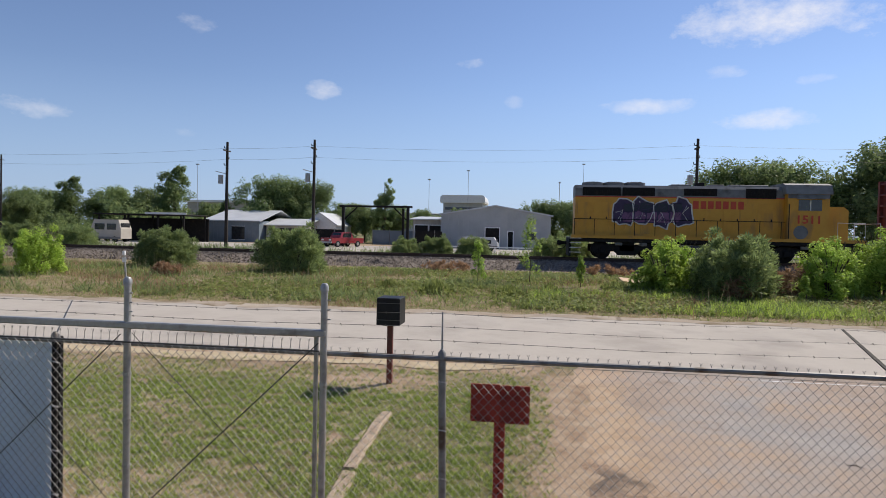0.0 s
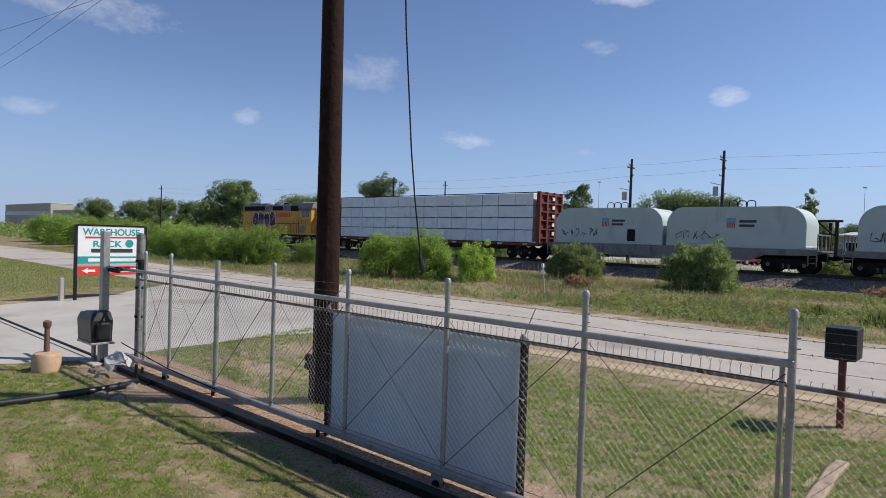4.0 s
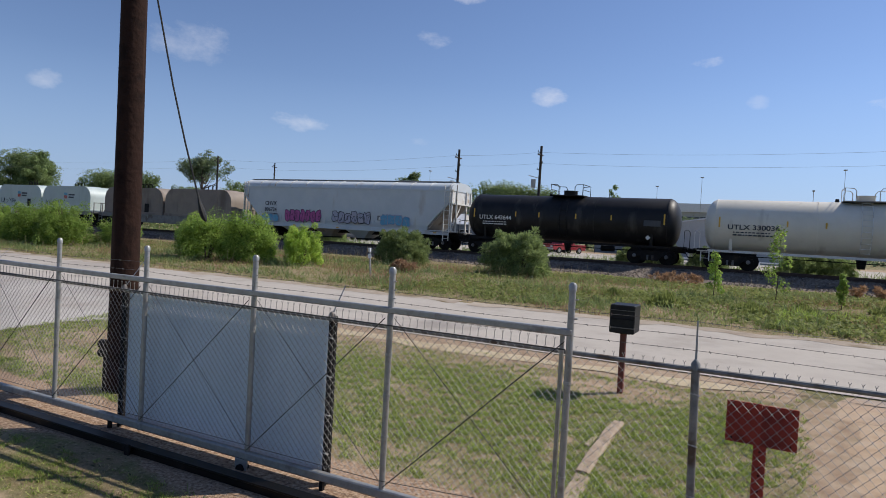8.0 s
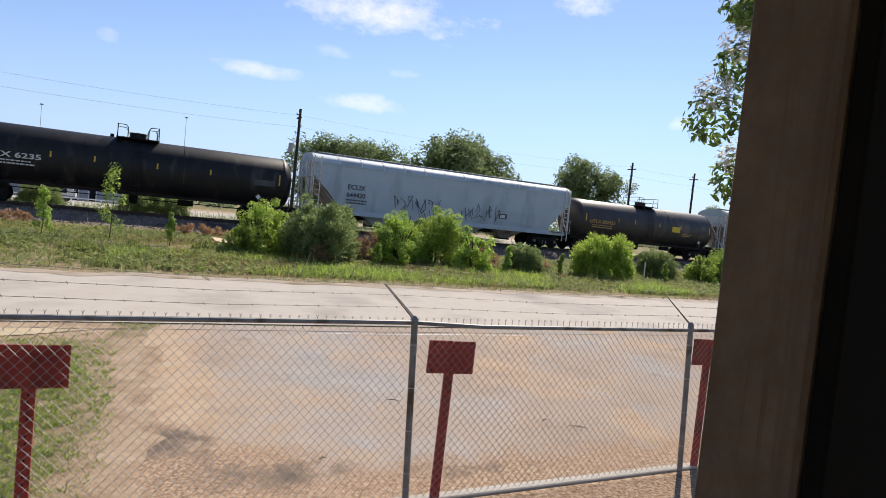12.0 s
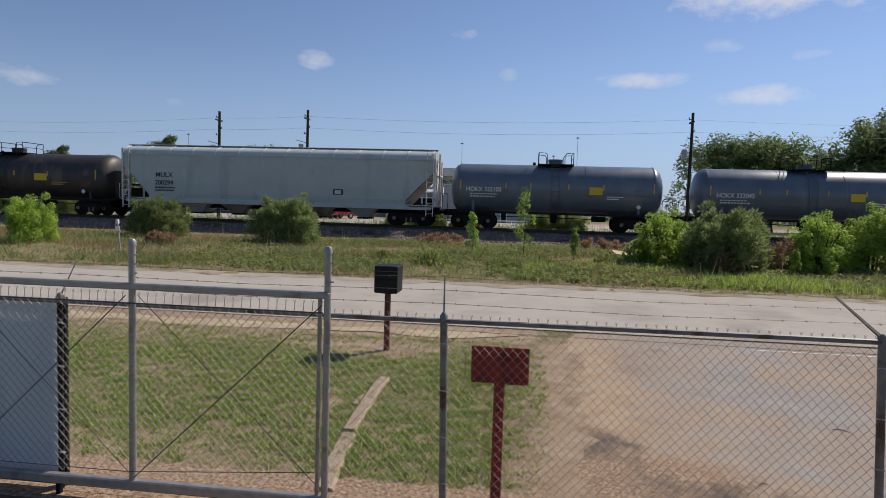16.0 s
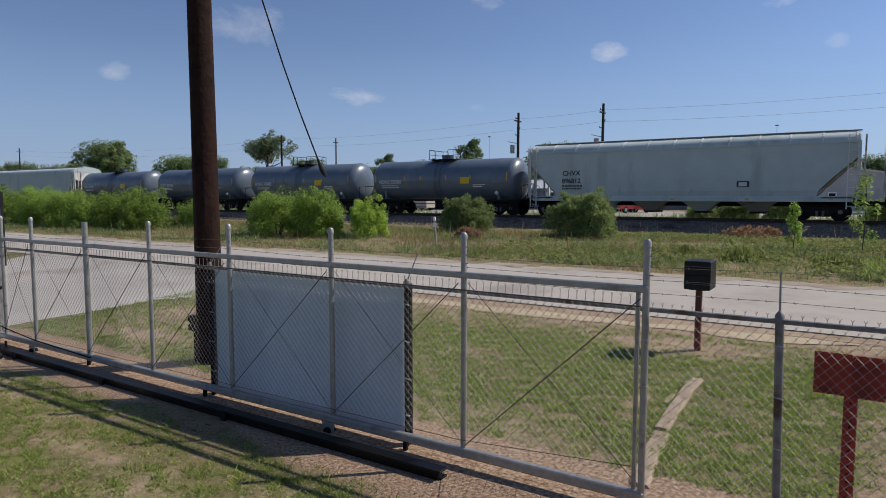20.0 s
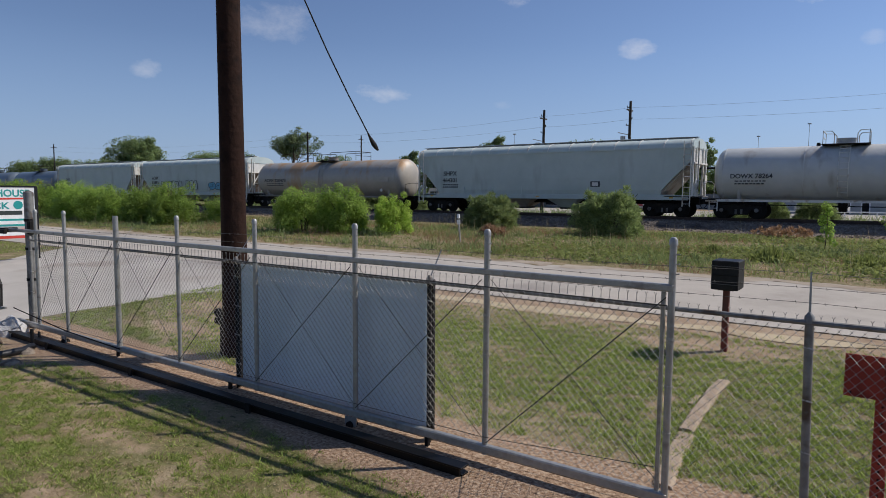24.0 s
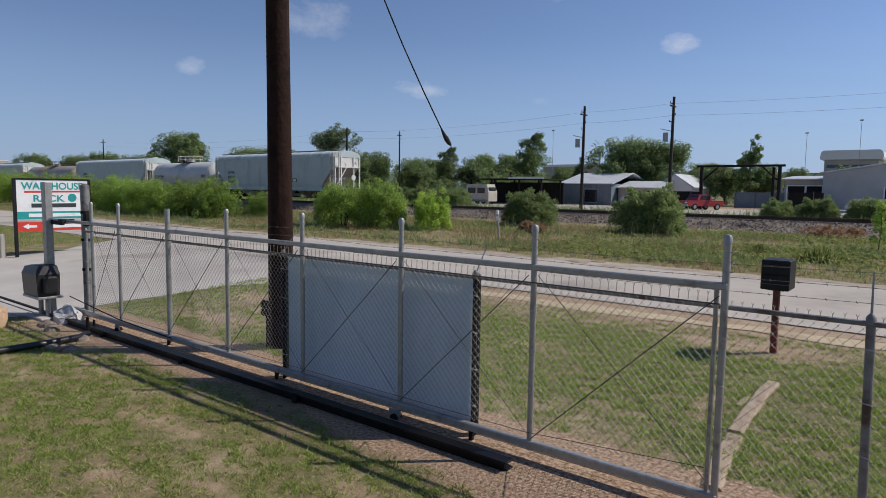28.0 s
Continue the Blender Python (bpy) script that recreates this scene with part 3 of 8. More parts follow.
def patch(name, material, outline, lift, label, rim=0.02, wob=0.12, seed=1):
    """A flat patch of ground cover with an irregular edge, thin and a little domed."""
    s, pts = Shape(), []
    n = len(outline)
    for i in range(n):
        a, b = Vector(outline[i]), Vector(outline[(i + 1) % n])
        k = max(1, int((b - a).length / 0.35))
        for j in range(k):
            p = a.lerp(b, j / k)
            q = noise.noise_vector(Vector((p.x * 0.9, p.y * 0.9, seed)))
            pts.append((p.x + wob * q.x, p.y + wob * q.y))
    bm = bmesh.new()
    vs = [bm.verts.new((x, y, 0)) for x, y in pts]
    bmesh.ops.triangle_fill(bm, use_beauty=True, edges=[bm.edges.new((vs[i], vs[(i + 1) % len(vs)])) for i in range(len(vs))])
    for y in np.arange(-12, 21, 1.0):
        bmesh.ops.bisect_plane(bm, geom=bm.verts[:] + bm.edges[:] + bm.faces[:], plane_co=(0, float(y) + 0.01, 0), plane_no=(0, 1, 0))
    for y in (5.5, 10.6, 13.0):
        bmesh.ops.bisect_plane(bm, geom=bm.verts[:] + bm.edges[:] + bm.faces[:], plane_co=(0, y, 0), plane_no=(0, 1, 0))
    for v in bm.verts:
        v.co.z = float(gz(v.co.y)) + lift
    bmesh.ops.recalc_face_normals(bm, faces=bm.faces)
    if sum(f.normal.z for f in bm.faces) < 0:
        bmesh.ops.reverse_faces(bm, faces=bm.faces)
    m = bpy.data.meshes.new(name)
    bm.to_mesh(m)
    bm.free()
    m.materials.append(material)
    return tagged(new(name, m), label, name.rstrip("_0123456789"), kind="structure")


def soft(v, lo, hi):
    t = np.clip((v - lo) / (hi - lo), 0, 1)
    return t * t * (3 - 2 * t)


def zone(x, y, x0, x1, y0, y1, s):
    return soft(x, x0 - s, x0 + s) * soft(-x, -x1 - s, -x1 + s) * soft(y, y0 - s, y0 + s) * soft(-y, -y1 - s, -y1 + s)


def blob(x, y, cx, cy, rx, ry):
    return np.clip(1.2 - np.hypot((x - cx) / rx, (y - cy) / ry), 0, 1)


def cover_soil(x, y):
    m = zone(x, y, -13.5, 1.3, 11.9, 13.2, 0.5)
    m = np.maximum(m, 0.7 * zone(x, y, 0.9, 2.6, 6.2, 12.4, 0.8))
    for b in ((-1.4, 11.2, 1.9, 0.9), (-11.4, 9.0, 2.2, 1.0), (-9.4, 9.9, 1.6, 0.6), (-12.6, 5.0, 1.6, 0.8), (-10.6, 4.7, 1.0, 0.5), (-1.5, 8.3, 0.2, 0.9), (-24, 6.9, 3.5, 1.0), (-10.5, 7.4, 2.4, 0.8), (-11.5, 10.6, 2.6, 1.2), (-4.2, 6.9, 0.8, 0.3), (-2.2, 11.2, 1.6, 0.4)):
        m = np.maximum(m, 0.7 * blob(x, y, *b))
    for b in ((-6.3, 3.9, 1.6, 0.4), (-8.0, 2.6, 1.4, 0.4), (-9.5, 3.6, 0.9, 0.3), (-7.4, 4.3, 0.8, 0.25), (-4.2, 3.4, 1.0, 0.3), (-5.2, 2.9, 0.9, 0.3), (-8.8, 4.4, 1.2, 0.35), (-10.4, 2.6, 1.3, 0.4), (-3.4, 4.2, 0.9, 0.35)):
        m = np.maximum(m, 0.52 * blob(x, y, *b))
    m = np.maximum(m, 0.42 * zone(x, y, -13.2, -8.4, 6.6, 11.5, 0.8))
    m = np.maximum(m, 0.4 * zone(x, y, -6.2, -1.4, 6.3, 7.5, 0.6))
    m = np.maximum(m, 0.42 * zone(x, y, -8, 0.6, 10.9, 12.2, 0.5))
    m = np.maximum(m, 0.75 * zone(x, y, -400, 400, 18.6, 19.3, 0.5))
    m = np.maximum(m, 0.35 * zone(x, y, -400, 400, 19.3, 35.5, 1.0))
    m = np.maximum(m, zone(x, y, -60, 60, 47, 95, 2.0))
    return m


def cover_gravel(x, y):
    edge = 5.2 + np.clip((x + 3.5) * -0.35, -1.1, 0) + 0.3 * np.sin(x * 1.3) * np.sin(x * 0.47 + 1)
    m = soft(y, edge - 0.55, edge + 0.35) * soft(-y, -6.75, -6.25) * soft(x, -14.2, -13.2)
    m = np.maximum(m, 0.9 * blob(x, y, -0.6, 4.2, 1.8, 0.9))
    return np.maximum(m, np.maximum(0.66 * zone(x, y, 1.2, 30, 5.9, 6.9, 0.6), 0.95 * np.maximum(blob(x, y, 2.1, 6.9, 1.7, 0.9), blob(x, y, 1.6, 7.8, 0.7, 0.8))))


def cover_dark(x, y):
    return np.maximum(np.maximum(0.62 * blob(x, y, 1.8, 7.7, 0.9, 0.75), 0.55 * blob(x, y, 2.7, 6.75, 1.4, 0.5)), 0.4 * blob(x, y, 4.6, 6.5, 1.5, 0.4))


def with_covers(ob):
    m = ob.data
    co = np.empty(len(m.vertices) * 3, dtype=np.float32)
    m.vertices.foreach_get("co", co)
    co = co.reshape(-1, 3)
    for name, f in (("soil", cover_soil), ("gravel", cover_gravel), ("dark", cover_dark)):
        at = m.attributes.new(name, "FLOAT", "POINT")
        at.data.foreach_set("value", f(co[:, 0], co[:, 1]).astype(np.float32))
    return ob


GX = [-3000, -600, -200, -120] + list(range(-80, -26, 2)) + [-26 + i * 0.5 for i in range(24)] + [-14 + 0.14 * i for i in range(121)] + [3.5 + i for i in range(12)] + list(range(16, 81, 2)) + [120, 200, 600, 3000]
GY = [-3000, -300, -60, -20, -10, -4, 0] + [1 + 0.14 * i for i in range(92)] + [14 + i * 0.8 for i in range(60)] + [5.5, 10.6, 13.0, 24.6, 34.0, 36.6, 70, 80, 100, 200, 600, 4000]
with_covers(sheet("ground", LAWN, GX, sorted(set(GY)), 0.0, "patchy green and dry grass over sandy soil"))
RX = [-600, -200, -120] + list(range(-80, 81, 2)) + [120, 200, 600]
sheet("road", ROAD, RX, [13.05, 14.1, 15.2, 16.4, 17.6, 18.75], 0.02, "worn pale asphalt road with patched edges")
for k, (x, y, l) in enumerate(((-30, 18.75, 14), (-14, 18.8, 12), (-2, 18.75, 11), (11, 18.8, 15), (26, 18.75, 16))):
    patch("road_edge" if not k else f"road_edge_{k + 1}", SOIL, [(x - l / 2, y - 0.3), (x + l / 2, y - 0.25), (x + l / 2, y + 0.4), (x - l / 2, y + 0.35)], 0.026, "crumbling sandy road edge", wob=0.5, seed=k)
AX = [1.25 + 0.15 * i for i in range(70)] + [12 + i for i in range(36)]
AY = [6.05 + 0.15 * i for i in range(47)]
apron = with_covers(sheet("driveway", APRON, AX, AY, 0.012, "sandy concrete apron stained with orange soil"))
for v in apron.data.vertices:
    wob = 0.55 * noise.noise(Vector((v.co.x * 0.9, v.co.y * 0.9, 3))) + 0.3 * noise.noise(Vector((v.co.x * 3, v.co.y * 3, 5)))
    v.co.z -= 0.03 * (1 - float(soft(v.co.x + wob, 1.3, 2.1)))
patch("driveway_2", CONCRETE, [(-25, -14), (-25, 6), (-25.2, 10), (-27.5, 13.2), (-10.5, 13.2), (-12.0, 11.0), (-13.4, 9.5), (-13.7, 7.0), (-13.9, 5.0), (-14.6, 3.5), (-14.6, -14)], 0.012, "pale concrete driveway worn smooth", wob=0.12)
PALESAND = surface("pale road sand", [(0.42, 0.34, 0.22), (0.52, 0.43, 0.30)], 2.0, 0.95, bump=0.4, bump_scale=40, spec=0.1, stain=(0.34, 0.26, 0.17), stain_scale=1.1, world=True, detail=12)
patch("road_shoulder", PALESAND, [(-11.5, 12.15), (-6, 12.1), (-1.5, 12.1), (0.4, 12.15), (1.1, 12.3), (0.4, 12.5), (-1.5, 12.55), (-11.5, 12.6)], 0.014, "strip of pale blown sand along the road", wob=0.35, seed=7)
for k, (xa, ya, xb, yb, w) in enumerate(((1.5, 11.4, 3.3, 11.45, 0.006), (-0.4, 12.58, 18.0, 12.42, 0.022))):
    s = Shape()
    q = [(xa + (xb - xa) * i / 40, ya + (yb - ya) * i / 40 + 0.05 * noise.noise(Vector((i * 0.7, k, 0)))) for i in range(41)]
    for i, (x, y) in enumerate(q):
        h = w * (0.7 + 0.5 * noise.noise(Vector((i * 0.9, k + 5, 0))))
        s.v += [(x, y - h, float(gz(y)) + 0.018), (x, y + h, float(gz(y)) + 0.018)]
    s.f = [(2 * i, 2 * i + 2, 2 * i + 3, 2 * i + 1) for i in range(40)]
    tagged(part(f"crack_{k + 1}", s, TIE), "dark tarred joint between road and apron", "crack", kind="structure")
s = Shape()
for i in range(41):
    x = 5.0 + 0.11 * i
    h = max(-0.01, 0.022 * noise.noise(Vector((i * 0.7, 2, 0))))
    s.v += [(x, 12.33 - h, float(gz(12.33)) + 0.016), (x, 12.36 + h, float(gz(12.36)) + 0.016)]
s.f = [(2 * i, 2 * i + 2, 2 * i + 3, 2 * i + 1) for i in range(40)]
tagged(part("joint_edge", s, WHITE), "broken pale concrete lip along the joint", "joint", kind="structure")
for k, (x, y, a, l) in enumerate(((4.75, 8.6, -25, 0.09), (6.6, 7.6, 5, 0.05), (6.95, 7.3, -35, 0.13), (3.3, 7.0, 20, 0.05))):
    tw = Shape().tube([(-l, 0, 0.01), (0, 0.015, 0.02), (l, 0, 0.01)], [0.004, 0.008, 0.003], 5)
    tagged(part("twig", tw, BARK, at=pose(x, y, float(gz(y)) + 0.012, 0, 0, a)), "dry brown twig lying on the apron", "twig", "twigs")
curb = part("curb", Shape().box(1.4, 5.93, -0.05, 30, 6.06, 0.05, 0.012), CONCRETE)
tagged(curb, "low concrete curb along the apron", "curb", kind="structure")

# ---- railway ----
prof = [(-4.3, 0.78), (-3.3, 0.98), (-2.4, 1.24), (-1.3, 1.27), (1.3, 1.27), (2.4, 1.24), (4.3, 0.78)]
s = Shape()
BX = [-600, -200] + list(range(-90, 91, 1)) + [200, 600]
for x in BX:
    for a, b in prof:
        q = noise.noise(Vector((x * 0.8, a * 3, 4)))
        s.v.append((x, TRACK_Y + a + 0.12 * q, b + 0.05 * q))
for i in range(len(BX) - 1):
    for j in range(len(prof) - 1):
        k = len(prof)
        s.f.append((i * k + j, (i + 1) * k + j, (i + 1) * k + j + 1, i * k + j + 1))
ballast = tagged(part("ballast", s, STONE), "grey crushed stone ballast bed", "ballast", kind="structure")
rng = np.random.default_rng(3)
n = 26000
px, pt = rng.uniform(-75, 65, n), rng.uniform(0, 1, n)
py = TRACK_Y - 4.3 + pt * 3.2
pz = np.interp(py - TRACK_Y, [p[0] for p in prof], [p[1] for p in prof]) + 0.01
sz = rng.uniform(0.03, 0.085, n)
tet = np.array([[0.9, 0, -0.4], [-0.5, 0.85, -0.4], [-0.5, -0.85, -0.4], [0, 0, 0.8]])
q = np.stack([px, py, pz], 1)[:, None, :] + (tet[None] + rng.uniform(-0.35, 0.35, (n, 4, 3))) * sz[:, None, None]
tri = q[:, [[0, 1, 3], [1, 2, 3], [2, 0, 3]], :].reshape(-1, 3)
tagged(new("ballast_stones", scatter_mesh("ballast_stones", STONE, tri, 3)), "loose grey ballast stones", "stones", kind="stuff")
s = Shape()
for i in range(-170, 150):
    s.box(i * 0.52 - 0.11, TRACK_Y - 1.3, 1.12, i * 0.52 + 0.11, TRACK_Y + 1.3, 1.29)
tagged(part("sleepers", s, TIE), "dark creosoted wooden sleepers", "sleepers", kind="stuff")
for k, y in enumerate((TRACK_Y - 0.7525, TRACK_Y + 0.7525)):
    sec = [(y - 0.07, 1.29), (y + 0.07, 1.29), (y + 0.012, 1.315), (y + 0.012, 1.41), (y + 0.036, 1.42), (y + 0.036, RAIL_Z), (y - 0.036, RAIL_Z), (y - 0.036, 1.42), (y - 0.012, 1.41), (y - 0.012, 1.315)]
    tagged(part("rail", Shape().extrude(sec, -600, 600, "x"), RAILSTEEL), "rusty brown steel rail on wooden sleepers", "rail", kind="structure")


# ---- chain-link fence and sliding gate ----
def mesh_wires(x0, x1, y, z0, z1, step, r, spikes=0.05):
    """Woven diamonds: upright zigzag wires, each hooked into the next at its bends, with twisted ends above."""
    half = step / 1.84
    n = int((z1 - z0) / half)
    k = np.sort(np.concatenate([np.arange(n) + 0.1, np.arange(n) + 0.9]))
    tri = (2 * (k % 1) - 1) * np.where(np.floor(k) % 2, -1, 1)
    px = tri * (step * 0.25 + r)
    pz = z1 - (n - k) * half
    py = y + 0.6 * r * np.where(np.floor(k) % 2, 1, -1)
    top = np.array([[0.25 * step, y, z1 + 0.35 * spikes], [0.25 * step, y, z1 + 0.65 * spikes], [0.12 * step, y, z1 + spikes]])
    line = np.concatenate([np.stack([px, py, pz], 1), top])
    ring = np.array([[0.83, 0.56, 0.1], [-0.9, 0.44, 0.1], [0.07, -1.0, -0.1]]) * r
    tube = line[:, None, :] + ring[None]
    quads = np.stack([np.stack([tube[:-1, i], tube[1:, i], tube[1:, (i + 1) % 3], tube[:-1, (i + 1) % 3]], 1) for i in range(3)], 1).reshape(-1, 3)
    xs = np.arange(x0 + step / 4, x1, step / 2)
    all_x = np.repeat(xs, len(quads))
    v = np.tile(quads, (len(xs), 1))
    flip = np.repeat(np.where(np.arange(len(xs)) % 2, -1, 1), len(quads))
    v[:, 0] = v[:, 0] * flip + all_x
    return v


def barbed(points, r=0.0022, gap=0.19):
    s = Shape().tube(points, r, 3)
    for a, b in zip(points[:-1], points[1:]):
        a, b = Vector(a), Vector(b)
        n = int((b - a).length / gap)
        for i in range(n):
            p = a.lerp(b, (i + 0.5) / n)
            s.tube([p + Vector((0.004, -0.009, -0.009)), p + Vector((-0.004, 0.009, 0.009))], 0.0018, 3)
            s.tube([p + Vector((-0.004, -0.009, 0.009)), p + Vector((0.004, 0.009, -0.009))], 0.0018, 3)
    return s


FY = 5.86
fence = thing("chain_link_fence", "galvanised chain-link fence topped with barbed wire along the gravel strip", "fence")
FPOSTS = [-12.75, -9.6, -6.5, -3.25, 0.256, 3.67, 7.2, 10.7, 14.2, 17.7, 21.2, 24.7]
post_mesh = Shape().tube([(0, 0, -0.1), (0, 0, 1.76)], 0.031, 10).mesh("post", DULL, True)
dark_post = Shape().tube([(0, 0, -0.1), (0, 0, 1.76)], 0.026, 10).mesh("post", DARK, True)
cap_mesh = Shape().tube([(0, 0, 1.75), (0, 0, 1.80), (0, 0, 1.83)], [0.036, 0.034, 0.012], 10).mesh("post_cap", DULL, True)
tie_mesh = Shape().tube([(0, 0, 0), (0.002, 0.004, 0.011)], 0.037, 8).mesh("tie_band", GALV)


def barb_arm(y, z, w=0.016):
    """A flat steel arm from the post top to a tip that lies y beyond the fence line at height z."""
    return Shape().loft([[(-w, 0.0, 1.79), (w, 0.0, 1.79), (w, w * 1.6, 1.81), (-w, w * 1.6, 1.81)], [(-w * 0.65, y - w * 0.7, z - 0.01), (w * 0.65, y - w * 0.7, z - 0.01), (w * 0.65, y, z), (-w * 0.65, y, z)]])


TIPS = {-6.5: (0.27, 2.12), -3.25: (0.215, 2.09), 0.256: (0.03, 2.13), 3.67: (0.775, 2.025), 7.2: (0.375, 2.06)}
# some posts have sunk sideways, in degrees
LEAN = {0.256: 1.2, 3.67: 2.8, 7.2: 3.2}
for x in FPOSTS:
    lean = LEAN.get(x, 0.0)
    p = part("post", dark_post if x in (-6.5, -3.25) else post_mesh, None, fence, at=pose(x + 1.78 * math.sin(math.radians(lean)), FY, 0, 0, -lean, 0))
    for z in (0.35, 0.75, 1.15, 1.55):
        part("tie_band", tie_mesh, None, p, at=pose(0, 0, z))
    part("post_cap", cap_mesh, None, p)
    part("barb_arm", barb_arm(*TIPS.get(x, (0.3, 2.1)), 0.009 if x < 1 else 0.016), GALV if x < 1 else DARK, p)
part("top_rail", Shape().tube([(-12.8, FY - 0.01, 1.755), (-6.4, FY - 0.01, 1.76), (-0.3, FY - 0.01, 1.752), (3.0, FY - 0.01, 1.765), (3.67, FY - 0.01, 1.765), (4.4, FY - 0.01, 1.735), (7.2, FY - 0.01, 1.735), (26, FY - 0.01, 1.74)], 0.021, 8), DULL, fence, smooth=True)
part("bottom_wire", Shape().tube([(-12.8, FY - 0.02, 0.06), (26, FY - 0.02, 0.06)], 0.004, 4), BLACKWIRE, fence)
me = scatter_mesh("wire_mesh", WIRE, mesh_wires(-0.74, 10.7, FY + 0.036, 0.04, 1.745, 0.079, 0.0026, 0.06), 4)
tagged(part("wire_mesh", me, None, fence), kind="stuff")
for f in (0.3, 0.64, 0.97):
    pts = []
    for i, x in enumerate(FPOSTS):
        dy, z = TIPS.get(x, (0.3, 2.1))
        pts.append((x, FY + f * dy, 1.8 + f * (z - 1.8)))
        if i < len(FPOSTS) - 1:
            dy2, z2 = TIPS.get(FPOSTS[i + 1], (0.3, 2.1))
            pts.append(((x + FPOSTS[i + 1]) / 2, FY + f * (dy + dy2) / 2, 1.8 + f * ((z + z2) / 2 - 1.8) - 0.02))
    part("barbed_wire", barbed(pts), BLACKWIRE, fence)

# grey sheet fixed behind the fence, with dark edge posts
screen = thing("privacy_panel", "grey-blue metal sheet panel fixed behind the chain-link mesh", "panel")
part("sheet", Shape().box(-6.46, FY + 0.045, 0.14, -3.30, FY + 0.065, 1.735, 0.004), SHEET, screen)
for x in (-6.53, -3.26):
    part("edge_post", Shape().box(x - 0.03, FY + 0.035, 0.0, x + 0.03, FY + 0.085, 1.78, 0.006), DARK, screen, "black steel edge post")
part("rib", Shape().box(-4.9, FY + 0.066, 0.16, -4.84, FY + 0.09, 1.7, 0.004), SHEET, screen)

# sliding gate, parked in front of the fence
GY0 = 5.765
gate = thing("sliding_gate", "long galvanised cantilever sliding gate with chain-link mesh, standing open", "gate")
GPOSTS = [-0.722, -2.484, -4.23, -5.98, -7.715, -9.41, -11.14, -12.25]
for i, x in enumerate(GPOSTS):
    r = 0.042 if i == 5 else 0.03
    p = part("upright", Shape().tube([(x, GY0, 0.10 if i else 0.02), (x, GY0, 2.30)], r, 10), GALV, gate, smooth=True)
    if i != 5:
        part("post_cap", Shape().tube([(x, GY0, 2.285), (x, GY0, 2.325), (x, GY0, 2.348), (x, GY0, 2.352)], [0.036, 0.036, 0.022, 0.004], 10), GALV, p, smooth=True)
    for z in (0.7, 1.1, 1.5):
        part("tie_band", Shape().tube([(x, GY0, z), (x, GY0, z + 0.02)], r + 0.006, 8), GALV, p)
    for z in (2.05, 2.13, 2.21):
        part("hook", Shape().tube([(x + r, GY0 - 0.01, z), (x + r + 0.03, GY0 - 0.02, z + 0.005)], 0.006, 5), GALV, p)
part("top_beam", Shape().box(-14.05, GY0 - 0.035, 1.905, -0.70, GY0 + 0.03, 1.965, 0.01), GALV, gate)
part("bottom_beam", Shape().box(-13.2, GY0 - 0.04, 0.115, -0.70, GY0 + 0.035, 0.20, 0.012), GALV, gate)
part("latch_pipe", Shape().tube([(-0.79, GY0 + 0.01, 0.2), (-0.79, GY0 + 0.01, 1.9)], 0.02, 8), GALV, gate, smooth=True)
me = scatter_mesh("wire_mesh", WIRE, mesh_wires(-12.2, -0.75, GY0 + 0.036, 0.2, 1.80, 0.079, 0.0030, 0.08), 4)
tagged(part("wire_mesh", me, None, gate), kind="stuff")
part("mesh_rail", Shape().tube([(-12.2, GY0 - 0.03, 1.79), (-0.75, GY0 - 0.03, 1.79)], 0.006, 5), BLACKWIRE, gate)
part("tension_wire", Shape().tube([(-12.2, GY0 - 0.05, 0.27), (-2.5, GY0 - 0.05, 0.29), (-0.8, GY0 - 0.05, 0.42)], 0.0035, 4), BLACKWIRE, gate)
for a, b in zip(GPOSTS[:-1], GPOSTS[1:]):
    part("brace_rod", Shape().tube([(a - 0.03, GY0 - 0.052, 1.86), (b + 0.04, GY0 - 0.052, 0.24)], 0.005, 5), BLACKWIRE, gate)
    part("cross_rod", Shape().tube([(b + 0.03, GY0 + 0.02, 1.86), (a - 0.04, GY0 + 0.02, 0.24)], 0.0035, 4), BLACKWIRE, gate)
for x in (-4.26, -11.2):
    r = part("roller_bracket", Shape().extrude([(x - 0.09, 0.12), (x + 0.09, 0.12), (x + 0.085, 0.03), (x + 0.05, -0.03), (x - 0.05, -0.03), (x - 0.085, 0.03)], GY0 - 0.06, GY0 - 0.045), GALV, gate)
    part("roller", Shape().tube([(x, GY0 - 0.085, 0.02), (x, GY0 + 0.02, 0.02)], 0.05, 14), DARK, r)
for x in (-3.2, -6.55, -9.47):
    part("stay", Shape().box(x - 0.02, GY0 - 0.02, 0.0, x + 0.02, GY0 + 0.02, 0.12), DARK, gate)
part("drive_chain", Shape().tube([(-13.2, GY0 - 0.07, 0.42), (-11.1, GY0 - 0.07, 0.235), (-9.3, GY0 - 0.06, 0.17)], 0.011, 5), DARK, gate)

beam = thing("track_beam", "black steel channel lying on the ground beside the gate", "beam")
part("web", Shape().box(-13.6, 5.36, 0.0, -2.52, 5.38, 0.09), BEAM, beam)
part("flange", Shape().box(-13.6, 5.38, 0.0, -2.50, 5.49, 0.018, 0.003), BEAM, beam)
part("flange", Shape().box(-13.6, 5.33, 0.088, -2.48, 5.47, 0.106, 0.004), BEAM, beam)
part("back_rail", Shape().box(-13.6, 5.47, 0.018, -2.8, 5.49, 0.07), BEAM, beam)
for x in (-10.95, -8.3, -5.6):
    part("anchor", Shape().box(x - 0.04, 5.30, -0.05, x + 0.04, 5.33, 0.12, 0.005), DARK, beam)
stake = thing("steel_stakes", "short dark steel stakes beside the track beam", "stake")
